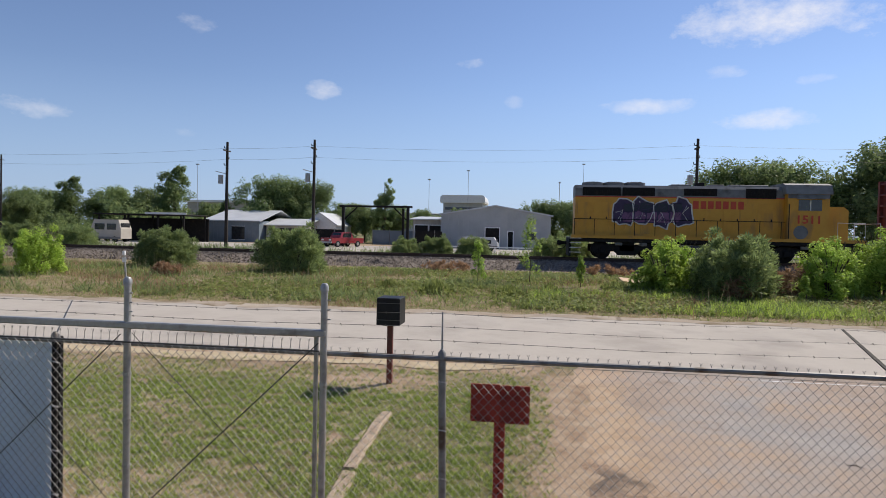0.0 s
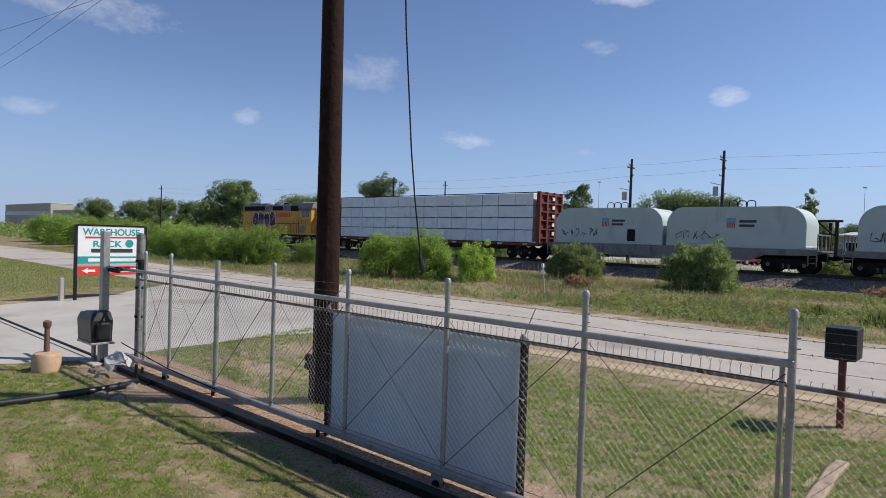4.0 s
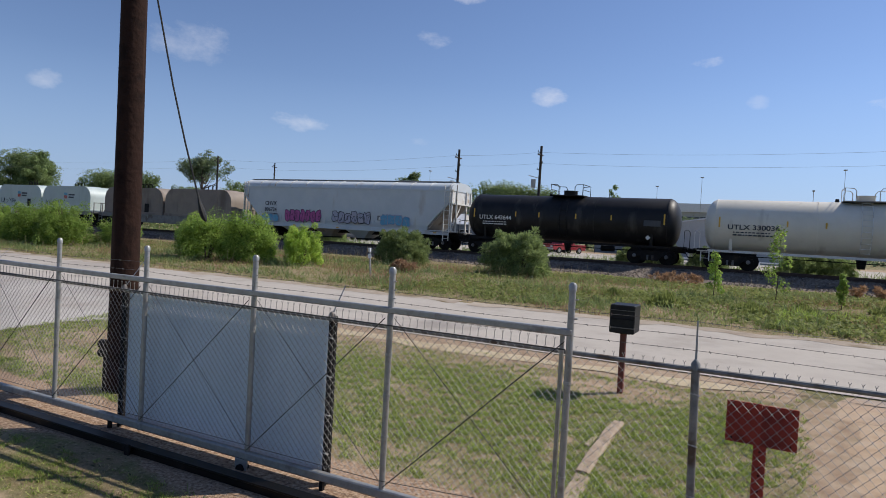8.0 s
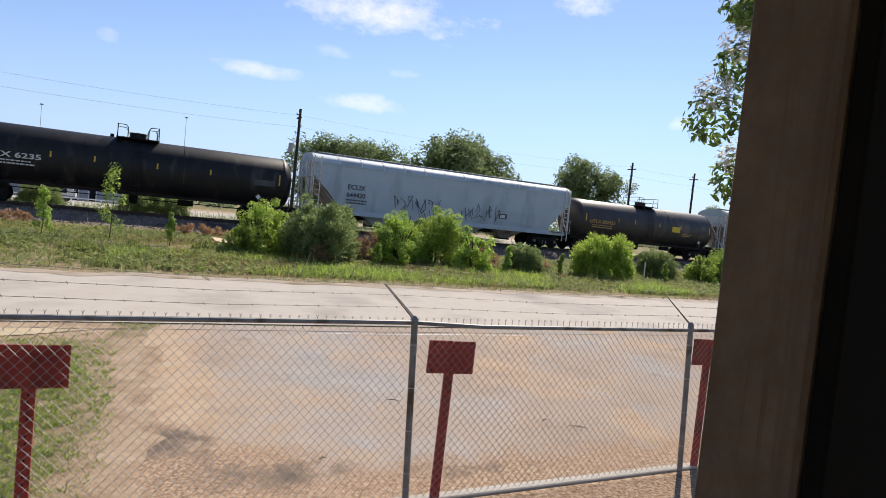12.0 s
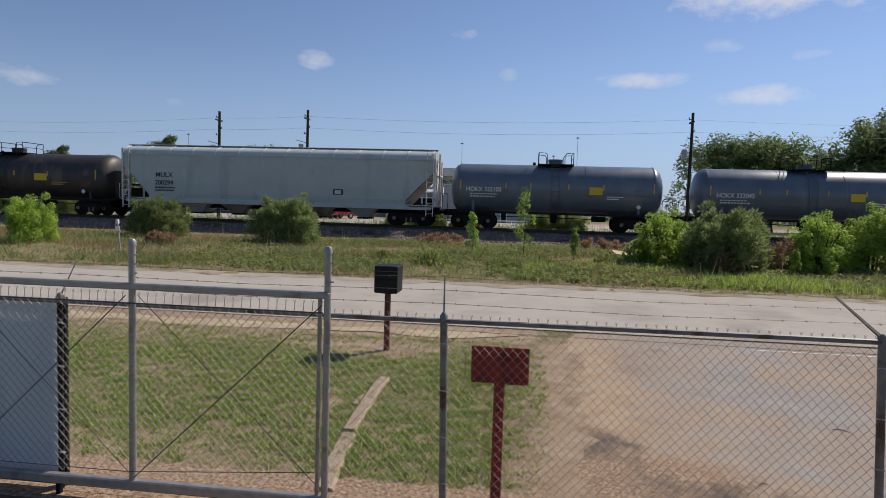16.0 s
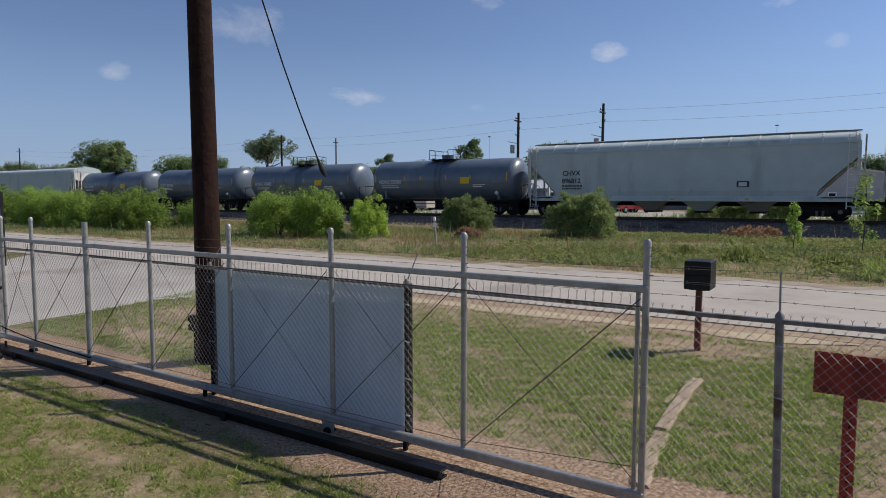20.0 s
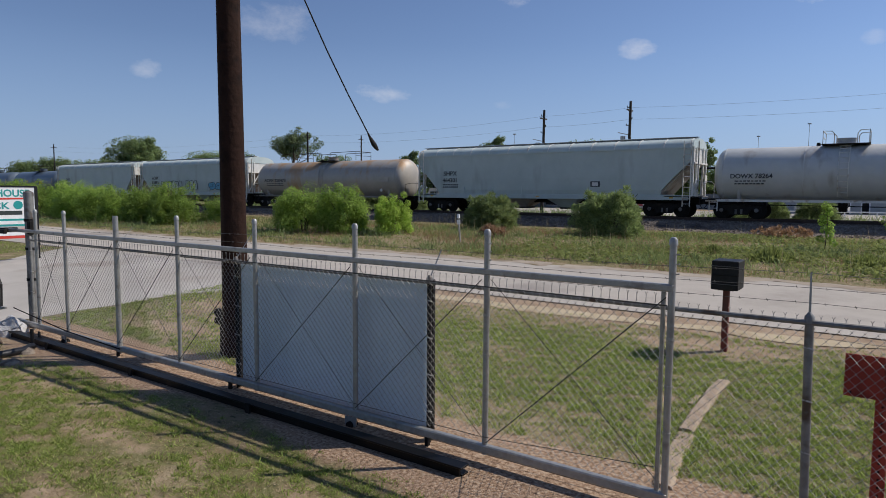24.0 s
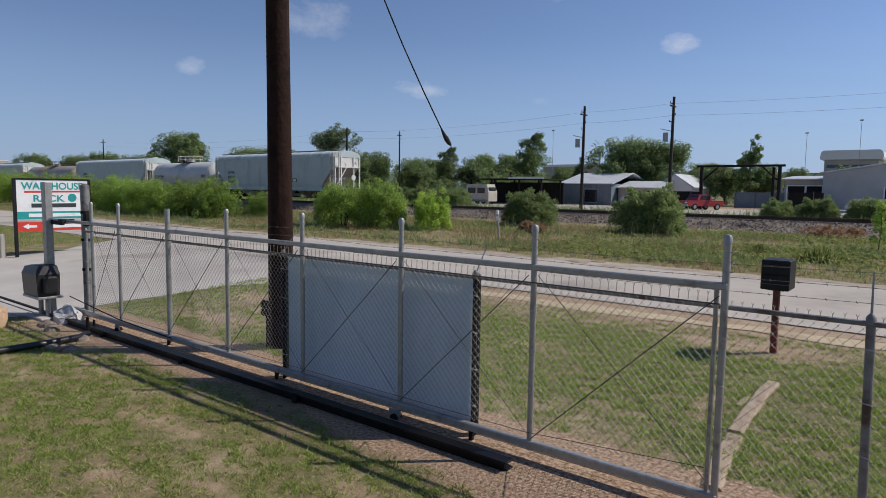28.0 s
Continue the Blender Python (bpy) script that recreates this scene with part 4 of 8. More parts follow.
part("stake", Shape().box(-11.28, 5.2, -0.1, -11.2, 5.23, 0.33, 0.005), DARK, stake)
part("stake", Shape().box(-11.6, 5.45, -0.1, -11.55, 5.48, 0.2, 0.005), DARK, stake)
for k, (x, y, a, b, c) in enumerate(((-11.0, 5.0, 0.24, 0.14, 0.08), (-10.4, 4.55, 0.2, 0.16, 0.07), (-10.75, 4.45, 0.13, 0.12, 0.06), (-12.6, 5.05, 0.3, 0.16, 0.10), (-12.1, 4.95, 0.16, 0.14, 0.08))):
    s = Shape().tube([(0, 0, 0), (0, 0, c * 0.6), (0, 0, c)], [a, a * 0.8, a * 0.35], 11)
    s.v = [(x + px, y + py * b / a, pz + 0.02 * noise.noise(Vector((px * 9 + k, py * 9, pz * 9)))) for px, py, pz in s.v]
    tagged(part("rubble", s, DIRTY), "lump of broken pale concrete half buried in soil", "rubble", "rubble lumps")

# gate posts, operator, bag, ash bin, hose
gp = thing("square_gate_post", "tall galvanised square gate post beside the driveway", "post")
part("tube", Shape().box(-13.66, 5.41, -0.1, -13.48, 5.55, 2.72, 0.012), GALV, gp)
part("guide_roller", Shape().tube([(-13.4, 5.62, 1.93), (-13.4, 5.9, 1.93)], 0.05, 10), DARK, gp)
part("guide_arm", Shape().box(-13.48, 5.5, 1.88, -12.95, 5.56, 1.96, 0.01), DARK, gp)
gp2 = thing("round_gate_post", "weathered round gate post with hinges and cable", "post")
part("tube", Shape().tube([(-12.95, 5.95, -0.1), (-12.95, 5.95, 2.62)], 0.085, 14), DULL, gp2, smooth=True)
part("cap", Shape().tube([(-12.95, 5.95, 2.60), (-12.95, 5.95, 2.66), (-12.95, 5.95, 2.7)], [0.092, 0.088, 0.03], 14), DULL, gp2, smooth=True)
for z in (0.95, 1.55, 2.1):
    part("clamp", Shape().tube([(-12.95, 5.95, z), (-12.95, 5.95, z + 0.05)], 0.097, 12), DARK, gp2)
part("roller_box", Shape().box(-12.84, 5.85, 1.86, -12.72, 6.0, 2.12, 0.01), DARK, gp2)
op = thing("gate_operator", "black gate opener box on a steel stand beside the gate track", "gate opener")
part("cover", Shape().loft([[(-13.95, 5.12, 0.47), (-13.22, 5.12, 0.47), (-13.22, 5.52, 0.47), (-13.95, 5.52, 0.47)], [(-13.96, 5.10, 0.9), (-13.21, 5.10, 0.9), (-13.21, 5.53, 0.9), (-13.96, 5.53, 0.9)], [(-13.9, 5.14, 1.03), (-13.26, 5.14, 1.06), (-13.26, 5.5, 1.06), (-13.9, 5.5, 1.03)], [(-13.8, 5.22, 1.06), (-13.36, 5.22, 1.09), (-13.36, 5.46, 1.09), (-13.8, 5.46, 1.06)]]), PLASTIC, op)
part("side_housing", Shape().box(-13.24, 5.2, 0.52, -13.12, 5.48, 0.86, 0.03), PLASTIC, op)
part("stand_plate", Shape().box(-13.95, 5.1, 0.42, -13.15, 5.56, 0.465, 0.006), GALV, op)
for x in (-13.7, -13.35):
    part("leg", Shape().tube([(x, 5.34, -0.1), (x, 5.34, 0.42)], 0.045, 10), GALV, op, smooth=True)
part("pad", Shape().box(-13.95, 5.12, -0.05, -13.1, 5.62, 0.05, 0.015), CONCRETE, op)
random.seed(5)
s = Shape().tube([(-12.75, 5.45, 0.0), (-12.7, 5.45, 0.16), (-12.66, 5.47, 0.24), (-12.6, 5.45, 0.33)], [0.28, 0.25, 0.16, 0.05], 26)
s.v = [(x + 0.09 * noise.noise(Vector((x * 7, y * 7, z * 7))), y + 0.09 * noise.noise(Vector((y * 7, z * 7, x * 7))), max(0.0, z + 0.07 * noise.noise(Vector((z * 7, x * 7, y * 7))))) for x, y, z in s.v]
tagged(part("plastic_bag", s, CLEARBAG, smooth=True), "crumpled clear plastic bag lying at the gate post", "bag")
ash = thing("ash_receptacle", "tan plastic cigarette receptacle with a brown neck on the lawn", "ash bin")
part("base", Shape().tube([(-13.25, 4.35, 0.0), (-13.25, 4.35, 0.30), (-13.25, 4.35, 0.35), (-13.25, 4.35, 0.38)], [0.25, 0.25, 0.22, 0.08], 18), TAN, ash, smooth=True)
part("neck", Shape().tube([(-13.25, 4.35, 0.36), (-13.25, 4.35, 0.85)], [0.055, 0.045], 12), BROWNPIPE, ash, smooth=True)
part("head", Shape().tube([(-13.25, 4.35, 0.83), (-13.25, 4.35, 0.87), (-13.25, 4.35, 0.95), (-13.25, 4.35, 0.98)], [0.05, 0.075, 0.075, 0.03], 12), BROWNPIPE, ash, smooth=True)
hose = tagged(part("drain_hose", Shape().tube([(-11.1, -2.0, 0.055), (-11.0, 1.2, 0.055), (-10.95, 2.87, 0.055), (-10.88, 3.6, 0.06), (-10.86, 4.45, 0.06), (-10.95, 4.95, 0.055), (-11.2, 5.2, 0.04)], 0.06, 10), PLASTIC, smooth=True), "black corrugated drain hose lying on the lawn", "hose")
slot = thing("driveway_track", "steel gate track across the driveway", "track")
part("rail", Shape().box(-25.0, 5.44, 0.02, -13.6, 5.52, 0.055, 0.008), DARK, slot)
part("pad", Shape().box(-25.0, 5.33, 0.0, -13.95, 5.63, 0.034, 0.004), CONCRETE, slot)

# red signs, seen from behind
red = thing("red_sign", "back of a small dark red metal sign on a perforated post", "sign", "red parking signs", at=pose(0.735, 5.95, 0))
part("plate", Shape().box(-0.243, -0.012, 1.227, 0.0, 0.0, 1.543, 0.002), REDPAINT, red)
part("plate", Shape().box(0.004, -0.016, 1.224, 0.245, -0.004, 1.54, 0.002), REDPAINT, red)
s = Shape().box(-0.045, -0.01, -0.2, 0.045, 0.03, 1.52, 0.004)
part("post", s, REDPAINT, red)
for i in range(20):
    part("post_hole", Shape().tube([(0, -0.0115, 0.1 + i * 0.06), (0, -0.0105, 0.1 + i * 0.06)], 0.009, 6), DARK, red)
for x in (-0.2, 0.2):
    for z in (1.26, 1.51):
        part("bolt", Shape().tube([(x, -0.024, z), (x, -0.012, z)], 0.008, 6), DARK, red)
copy_thing(red, pose(4.11, 5.955, 0.037, 0, 0.9, -3))
copy_thing(red, pose(7.65, 5.955, 0.065, 0, 0.3, -6))

# mailbox
mb = thing("mailbox", "black metal box on a slim red-brown post in bare soil", "mailbox")
part("box", Shape().box(-1.51, 10.82, 1.25, -1.12, 11.28, 1.70, 0.012), BLACKBOX, mb)
for z in (1.335, 1.61):
    part("rail", Shape().box(-1.512, 10.81, z, -1.118, 10.82, z + 0.012), BLACKWIRE, mb)
part("hinge", Shape().tube([(-1.5, 10.815, 1.48), (-1.13, 10.815, 1.48)], 0.008, 5), DARK, mb)
part("post", Shape().box(-1.36, 10.97, 0.1, -1.27, 11.06, 1.26, 0.008), REDRUST, mb, "dark red-brown steel post")
part("bracket", Shape().box(-1.42, 10.9, 1.235, -1.2, 11.14, 1.25), DARK, mb)

# timber edging
edge = thing("timber_edging", "weathered landscape timbers half sunk in the grass", "timber")
def timber(points, w, h):
    """A weathered square timber along the points, its edges worn round."""
    rings = []
    for i, (x, y, z) in enumerate(points):
        k = 1 + 0.12 * noise.noise(Vector((x * 3, y * 2, i)))
        rings.append([(x + a * w * k, y, z + b * h) for a, b in ((-0.5, -1.2), (0.5, -1.2), (0.5, 0.25), (0.36, 0.5), (-0.36, 0.5), (-0.5, 0.25))])
    return Shape().loft(rings)


part("timber", timber([(-1.0, 9.45, 0.2), (-1.03, 9.0, 0.18), (-1.02, 8.6, 0.155), (-1.02, 8.1, 0.13), (-1.0, 7.55, 0.10)], 0.16, 0.09), TIMBER, edge)
part("timber", timber([(-0.98, 7.5, 0.075), (-0.96, 7.1, 0.06), (-0.93, 6.7, 0.045), (-0.86, 6.2, 0.02)], 0.19, 0.1), TIMBER, edge)
s = Shape().box(-1.20, 8.4, 0.05, -1.13, 9.4, 0.17, 0.01)
part("timber", s, TIMBER, edge)

# utility pole by the gate, with meter box, wires and a loose cable
pole = thing("utility_pole", "tall dark creosoted wooden utility pole behind the fence", "pole")
s = Shape().tube([(-7.86, 6.85, -0.3), (-7.86, 6.85, 1.5), (-7.87, 6.85, 4), (-7.9, 6.85, 7), (-7.92, 6.85, 9.4)], [0.205, 0.2, 0.185, 0.175, 0.165], 20)
part("shaft", s, POLEWOOD, pole, smooth=True)
for z in (0.75, 0.62):
    part("meter_box", Shape().tube([(-8.15, 6.72, z), (-8.0, 6.72, z)], 0.07, 10), DARK, pole)
part("conduit", Shape().tube([(-8.02, 6.69, -0.1), (-8.02, 6.69, 0.7)], 0.025, 8), DARK, pole)
part("crossarm", Shape().box(-7.99, 5.7, 8.7, -7.87, 8.0, 8.82, 0.01), OLDPOLE, pole)
for y in (5.85, 6.3, 7.4, 7.85):
    part("insulator", Shape().tube([(-7.93, y, 8.82), (-7.93, y, 8.95)], [0.04, 0.03], 8), DARK, pole)


def span(a, b, sag, r, n=14):
    a, b = Vector(a), Vector(b)
    return Shape().tube([tuple(a.lerp(b, i / n) - Vector((0, 0, sag * 4 * (i / n) * (1 - i / n)))) for i in range(n + 1)], r, 4)


wires = thing("overhead_wires", "black overhead service wires from the utility pole", "wires")
for (y, z), end in (((5.85, 8.93), (-30.9, 6.85, 9.15)), ((6.3, 8.93), (-30.9, 6.7, 8.55)), ((7.85, 8.93), (-31.0, 5.95, 9.9))):
    part("wire", span((-7.93, y, z), end, 0.25, 0.006), CABLE, wires)
PIVOT = Vector((-0.75, 1.66, 3.50))
CABLE_LENGTH = 0.80
loose = thing("hanging_cable", "loose black cable with a connector swinging from the porch rafter", "cable", at=pose(*PIVOT))
part("cord", Shape().tube([(0, 0, 0.02), (-0.008, 0, -0.12), (-0.014, 0.004, -0.28), (-0.013, 0, -0.45), (-0.006, -0.003, -0.6), (0.0, 0, -CABLE_LENGTH + 0.05)], 0.0023, 6), CABLE, loose)
part("connector", Shape().tube([(0, 0, -CABLE_LENGTH + 0.055), (0, 0, -CABLE_LENGTH + 0.04), (0.003, 0, -CABLE_LENGTH + 0.015), (0.006, 0, -CABLE_LENGTH), (0.01, 0, -CABLE_LENGTH - 0.012)], [0.0026, 0.0045, 0.0085, 0.0075, 0.003], 8), CABLE, loose)

# second utility pole beside the far driveway, with transformer cans
up = thing("transformer_pole", "far wooden utility pole with two rusty orange transformer cans", "pole")
part("shaft", Shape().tube([(-31.0, 5.95, -0.2), (-31.0, 5.95, 6.0), (-31.0, 5.95, 12.2)], [0.19, 0.17, 0.14], 14), POLEWOOD, up, smooth=True)
for y in (6.3, 6.72):
    can = part("transformer", Shape().tube([(-30.7, y, 6.15), (-30.7, y, 6.2), (-30.7, y, 6.9), (-30.7, y, 6.97)], [0.15, 0.185, 0.185, 0.16], 12), RUSTCAN, up, "rusty orange transformer can")
    part("bushing", Shape().tube([(-30.7, y, 6.97), (-30.7, y, 7.2)], [0.05, 0.03], 8), DARK, can)
part("bracket", Shape().box(-30.95, 5.95, 6.55, -30.85, 6.7, 6.65), DARK, up)
for z, l in ((8.25, 0.75), (8.85, 0.9)):
    part("arm", Shape().tube([(-30.9, 5.95, z), (-30.9, 5.95 + l * 0.8, z - 0.05), (-30.9, 5.95 + l, z + 0.12)], 0.035, 6), DARK, up)
    part("insulator", Shape().tube([(-30.9, 5.95 + l, z + 0.1), (-30.9, 5.95 + l, z + 0.3)], 0.05, 8), DARK, up)
part("jumper", Shape().tube([(-30.7, 6.72, 7.2), (-30.65, 6.95, 7.25), (-30.6, 7.05, 6.6), (-30.65, 6.8, 5.6), (-30.9, 6.1, 5.2)], 0.012, 5), CABLE, up, "thin black jumper wire")

# business sign
sign = thing("business_sign", "white, teal and red panel sign on black posts beside the driveway", "sign", at=pose(-24.45, 8.38, 0, 0, 0, 90))
for x in (0.0, 2.42):
    part("post", Shape().box(x - 0.05, -0.05, -0.2, x + 0.05, 0.05, 2.86, 0.006), BLACKBOX, sign)
part("rail", Shape().box(0.0, -0.045, 2.82, 2.42, 0.045, 2.88), BLACKBOX, sign)
p = part("panel", Shape().box(0.05, -0.03, 1.44, 2.37, 0.03, 2.82, 0.004), WHITE, sign)
lettering("WAREHOUSE", 0.34, pose(1.21, -0.034, 2.50, 90, 0, 0), TEAL, p, width=2.0)
lettering("RACK", 0.32, pose(1.05, -0.034, 2.07, 90, 0, 0), TEAL, p, width=1.0)
part("swoosh", Shape().extrude([(0.3, 2.44), (2.2, 2.46), (2.2, 2.40), (1.3, 2.39), (0.3, 2.37)], -0.036, -0.031), SIGNRED, p)
part("emblem", Shape().tube([(1.83, -0.036, 2.20), (1.83, -0.031, 2.20)], 0.15, 14), TEAL, p)
part("writing_bar", Shape().box(0.5, -0.036, 1.86, 1.95, -0.031, 2.0), INK, p)
part("band", Shape().box(0.05, -0.037, 1.46, 2.37, -0.031, 1.72), TEAL, sign)
part("writing_bar", Shape().box(0.4, -0.043, 1.53, 2.1, -0.038, 1.65), WHITE, sign)
p = part("panel", Shape().box(0.05, -0.03, 1.03, 2.37, 0.03, 1.36, 0.004), SIGNRED, sign)
part("writing_bar", Shape().box(0.9, -0.036, 1.13, 2.1, -0.031, 1.27), WHITE, p)
part("arrow", Shape().extrude([(0.2, 1.2), (0.4, 1.3), (0.4, 1.24), (0.65, 1.24), (0.65, 1.16), (0.4, 1.16), (0.4, 1.1)], -0.036, -0.031), WHITE, p)
stub = tagged(part("concrete_post", Shape().box(-24.85, 7.95, -0.1, -24.65, 8.12, 0.95, 0.03), BEIGEWALL), "short pale concrete post in the grass", "post")
cor = thing("white_metal_gate", "white corrugated metal gate leaf beyond the driveway", "gate")
for i in range(24):
    x = -28.6 + i * 0.15
    part("corrugation", Shape().extrude([(x, 5.98), (x + 0.05, 5.94), (x + 0.1, 5.94), (x + 0.15, 5.98), (x + 0.15, 6.0), (x, 6.0)], 0.1, 2.9, "z"), WHITE, cor)
part("post", Shape().tube([(-24.9, 5.97, -0.1), (-24.9, 5.97, 3.0)], 0.11, 12), GALV, cor, smooth=True)
for z in (0.6, 2.4):
    part("hinge", Shape().box(-25.05, 5.88, z, -24.8, 6.02, z + 0.1), DARK, cor)


# ---- train: each vehicle is built with x along the track from its leading end, z from the rail head; y is negative towards the road ----
WHEEL = Shape().tube([(0, -0.07, 0), (0, -0.05, 0), (0, -0.045, 0), (0, 0.03, 0), (0, 0.031, 0), (0, 0.06, 0)], [0.30, 0.44, 0.46, 0.46, 0.49, 0.49], 20).mesh("wheel", DARK, True)
HUB = Shape().tube([(0, -0.16, 0), (0, -0.07, 0)], [0.09, 0.12], 10).mesh("axle_cap", DECK, True)
SIDEFRAME = Shape().extrude([(-1.15, 0.36), (-1.15, 0.60), (-0.95, 0.70), (-0.55, 0.74), (-0.4, 0.78), (0.4, 0.78), (0.55, 0.74), (0.95, 0.70), (1.15, 0.60), (1.15, 0.36), (0.8, 0.36), (0.62, 0.50), (0.45, 0.22), (-0.45, 0.22), (-0.62, 0.50), (-0.8, 0.36)], -0.06, 0.06).mesh("sideframe", DARK)
SPRING = Shape().tube([(0, 0, 0.26 + 0.02 * i) for i in range(0, 14)], [0.075 if i % 2 else 0.055 for i in range(14)], 8).mesh("spring", DECK)
BOLSTER = Shape().box(-0.22, -1.0, 0.45, 0.22, 1.0, 0.80, 0.02).mesh("bolster", DARK)
AXLE = Shape().tube([(0, -0.9, 0), (0, 0.9, 0)], 0.08, 8).mesh("axle", DARK)


def truck(car, x, wheelbase=1.78):
    t = part("truck", BOLSTER, None, car, "dark cast steel truck", at=pose(x, 0, 0))
    for y in (-1.0, 1.0):
        part("sideframe", SIDEFRAME, None, t, at=pose(0, y, 0))
        for dx in (-0.14, 0.14):
            part("spring", SPRING, None, t, at=pose(dx, y * 1.04, 0))
    for dx in (-wheelbase / 2, wheelbase / 2):
        part("axle", AXLE, None, t, at=pose(dx, 0, 0.46))
        part("wheel", WHEEL, None, t, at=pose(dx, -0.76, 0.46))
        part("wheel", WHEEL, None, t, at=pose(dx, 0.76, 0.46, 0, 0, 180))
        part("axle_cap", HUB, None, t, at=pose(dx, -0.98, 0.46))
    return t


def coupler(car, x, sgn):
    s = Shape().box(min(x, x + 0.5 * sgn), -0.09, 0.80, max(x, x + 0.5 * sgn), 0.09, 0.98, 0.02)
    s.box(x + 0.42 * sgn - 0.13, -0.14, 0.75, x + 0.42 * sgn + 0.13, 0.14, 1.03, 0.04)
    part("coupler", s, DARK, car)
    part("brake_hose", Shape().tube([(x, -0.3, 0.85), (x + 0.2 * sgn, -0.33, 0.55), (x + 0.5 * sgn, -0.25, 0.5)], 0.025, 6), RUBBER, car)


def ladder(car, x0, x1, y, z0, z1, material, rungs=6, name="ladder"):
    s = Shape()
    for x in (x0, x1):
        s.box(x - 0.025, y - 0.025, z0, x + 0.025, y + 0.025, z1)
    for i in range(rungs):
        z = z0 + (z1 - z0) * (i + 0.5) / rungs
        s.tube([(x0, y, z), (x1, y, z)], 0.016, 5)
    return part(name, s, material, car)


def scrawl(car, x0, x1, z0, z1, y, fill, line, seed, letters=5, thick=0.022):
    """Sprayed shapes: overlapping rounded blobs with a darker outline, no readable letters."""
    rnd = random.Random(seed)
    g = None
    w = (x1 - x0) / letters
    for i in range(letters):
        cx, cz = x0 + (i + 0.5) * w, (z0 + z1) / 2 + rnd.uniform(-0.06, 0.06) * (z1 - z0)
        pts = []
        for k in range(14):
            a = 2 * math.pi * k / 14
            r = rnd.uniform(0.72, 1.08)
            c, q = math.cos(a), math.sin(a)
            pts.append((cx + w * 0.56 * r * math.copysign(abs(c) ** 0.6, c), cz + (z1 - z0) * 0.5 * r * math.copysign(abs(q) ** 0.6, q)))
        yy = y - 0.002 * (i % 3)
        ob = part("sprayed_letter", Shape().extrude(pts, yy, yy + 0.001), fill, g or car, "" if g else "sprayed graffiti")
        g = g or ob
        s = Shape()
        for a in range(14):
            b = (a + 1) % 14
            s.tube([(pts[a][0], yy, pts[a][1]), (pts[b][0], yy, pts[b][1])], thick, 4)
        for k in range(2):
            a, b = rnd.choice(pts), rnd.choice(pts)
            s.tube([(a[0] * 0.7 + cx * 0.3, yy, a[1] * 0.7 + cz * 0.3), (cx, yy, cz + rnd.uniform(-0.2, 0.2)), (b[0] * 0.7 + cx * 0.3, yy, b[1] * 0.7 + cz * 0.3)], 0.018, 4)
        part("sprayed_outline", s, line, g)


def blocks(car, spans, z0, z1, y, fill, gap, seed):
    """Large square-cut sprayed letter shapes with small openings."""
    rnd = random.Random(seed)
    g = None
    for a, b in spans:
        w, j = b - a, lambda: rnd.uniform(-0.12, 0.12)
        pts = [(a + j(), z0 + j()), (a + 0.55 * w, z0 + j()), (b + j(), z0 + 0.1 + j()), (b - 0.12 * w, (z0 + z1) / 2 + j()), (b + j(), z1 + j()), (a + 0.4 * w, z1 + j()), (a + j(), z1 + j())]
        ob = part("sprayed_letter", Shape().extrude(pts, y, y + 0.002), fill, g or car, "" if g else "large pale sprayed block shapes")
        g = g or ob
        for z in ((0.32, 0.68), (0.55,))[rnd.random() < 0.5]:
            x = a + w * rnd.uniform(0.38, 0.5)
            part("sprayed_opening", Shape().box(x, y - 0.003, z0 + z * (z1 - z0) - 0.06, x + 0.24 * w, y - 0.001, z0 + z * (z1 - z0) + 0.08), gap, g)


def tags(car, x0, x1, z0, z1, y, line, seed, letters=5):
    """Thin sprayed strokes."""
    rnd = random.Random(seed)
    s = Shape()
    w = (x1 - x0) / letters
    for i in range(letters):
        pts = [(x0 + (i + rnd.uniform(0.0, 1.1)) * w, y, rnd.uniform(z0, z1)) for k in range(6)]
        s.tube(pts, 0.02, 4)
    part("sprayed_tag", s, line, car, "thin sprayed strokes")


def marks(car, text, x, z, y, size, material, width=None):
    """Reporting mark with two unreadable lines below it."""
    p = lettering(text, size, pose(x, y, z) @ FACING, material, car, "reporting_mark", width)
    for k in range(2):
        s = Shape()
        rnd = random.Random(int(x * 10) + k)
        a = x - (width or 1) * 0.5
        while a < x + (width or 1) * 0.5:
            b = a + rnd.uniform(0.08, 0.2)
            s.box(a, y - 0.003, z - 0.22 - k * 0.17, b, y, z - 0.13 - k * 0.17)
            a = b + 0.05
        tagged(part("small_print", s, material, car), kind="stuff")
    return p


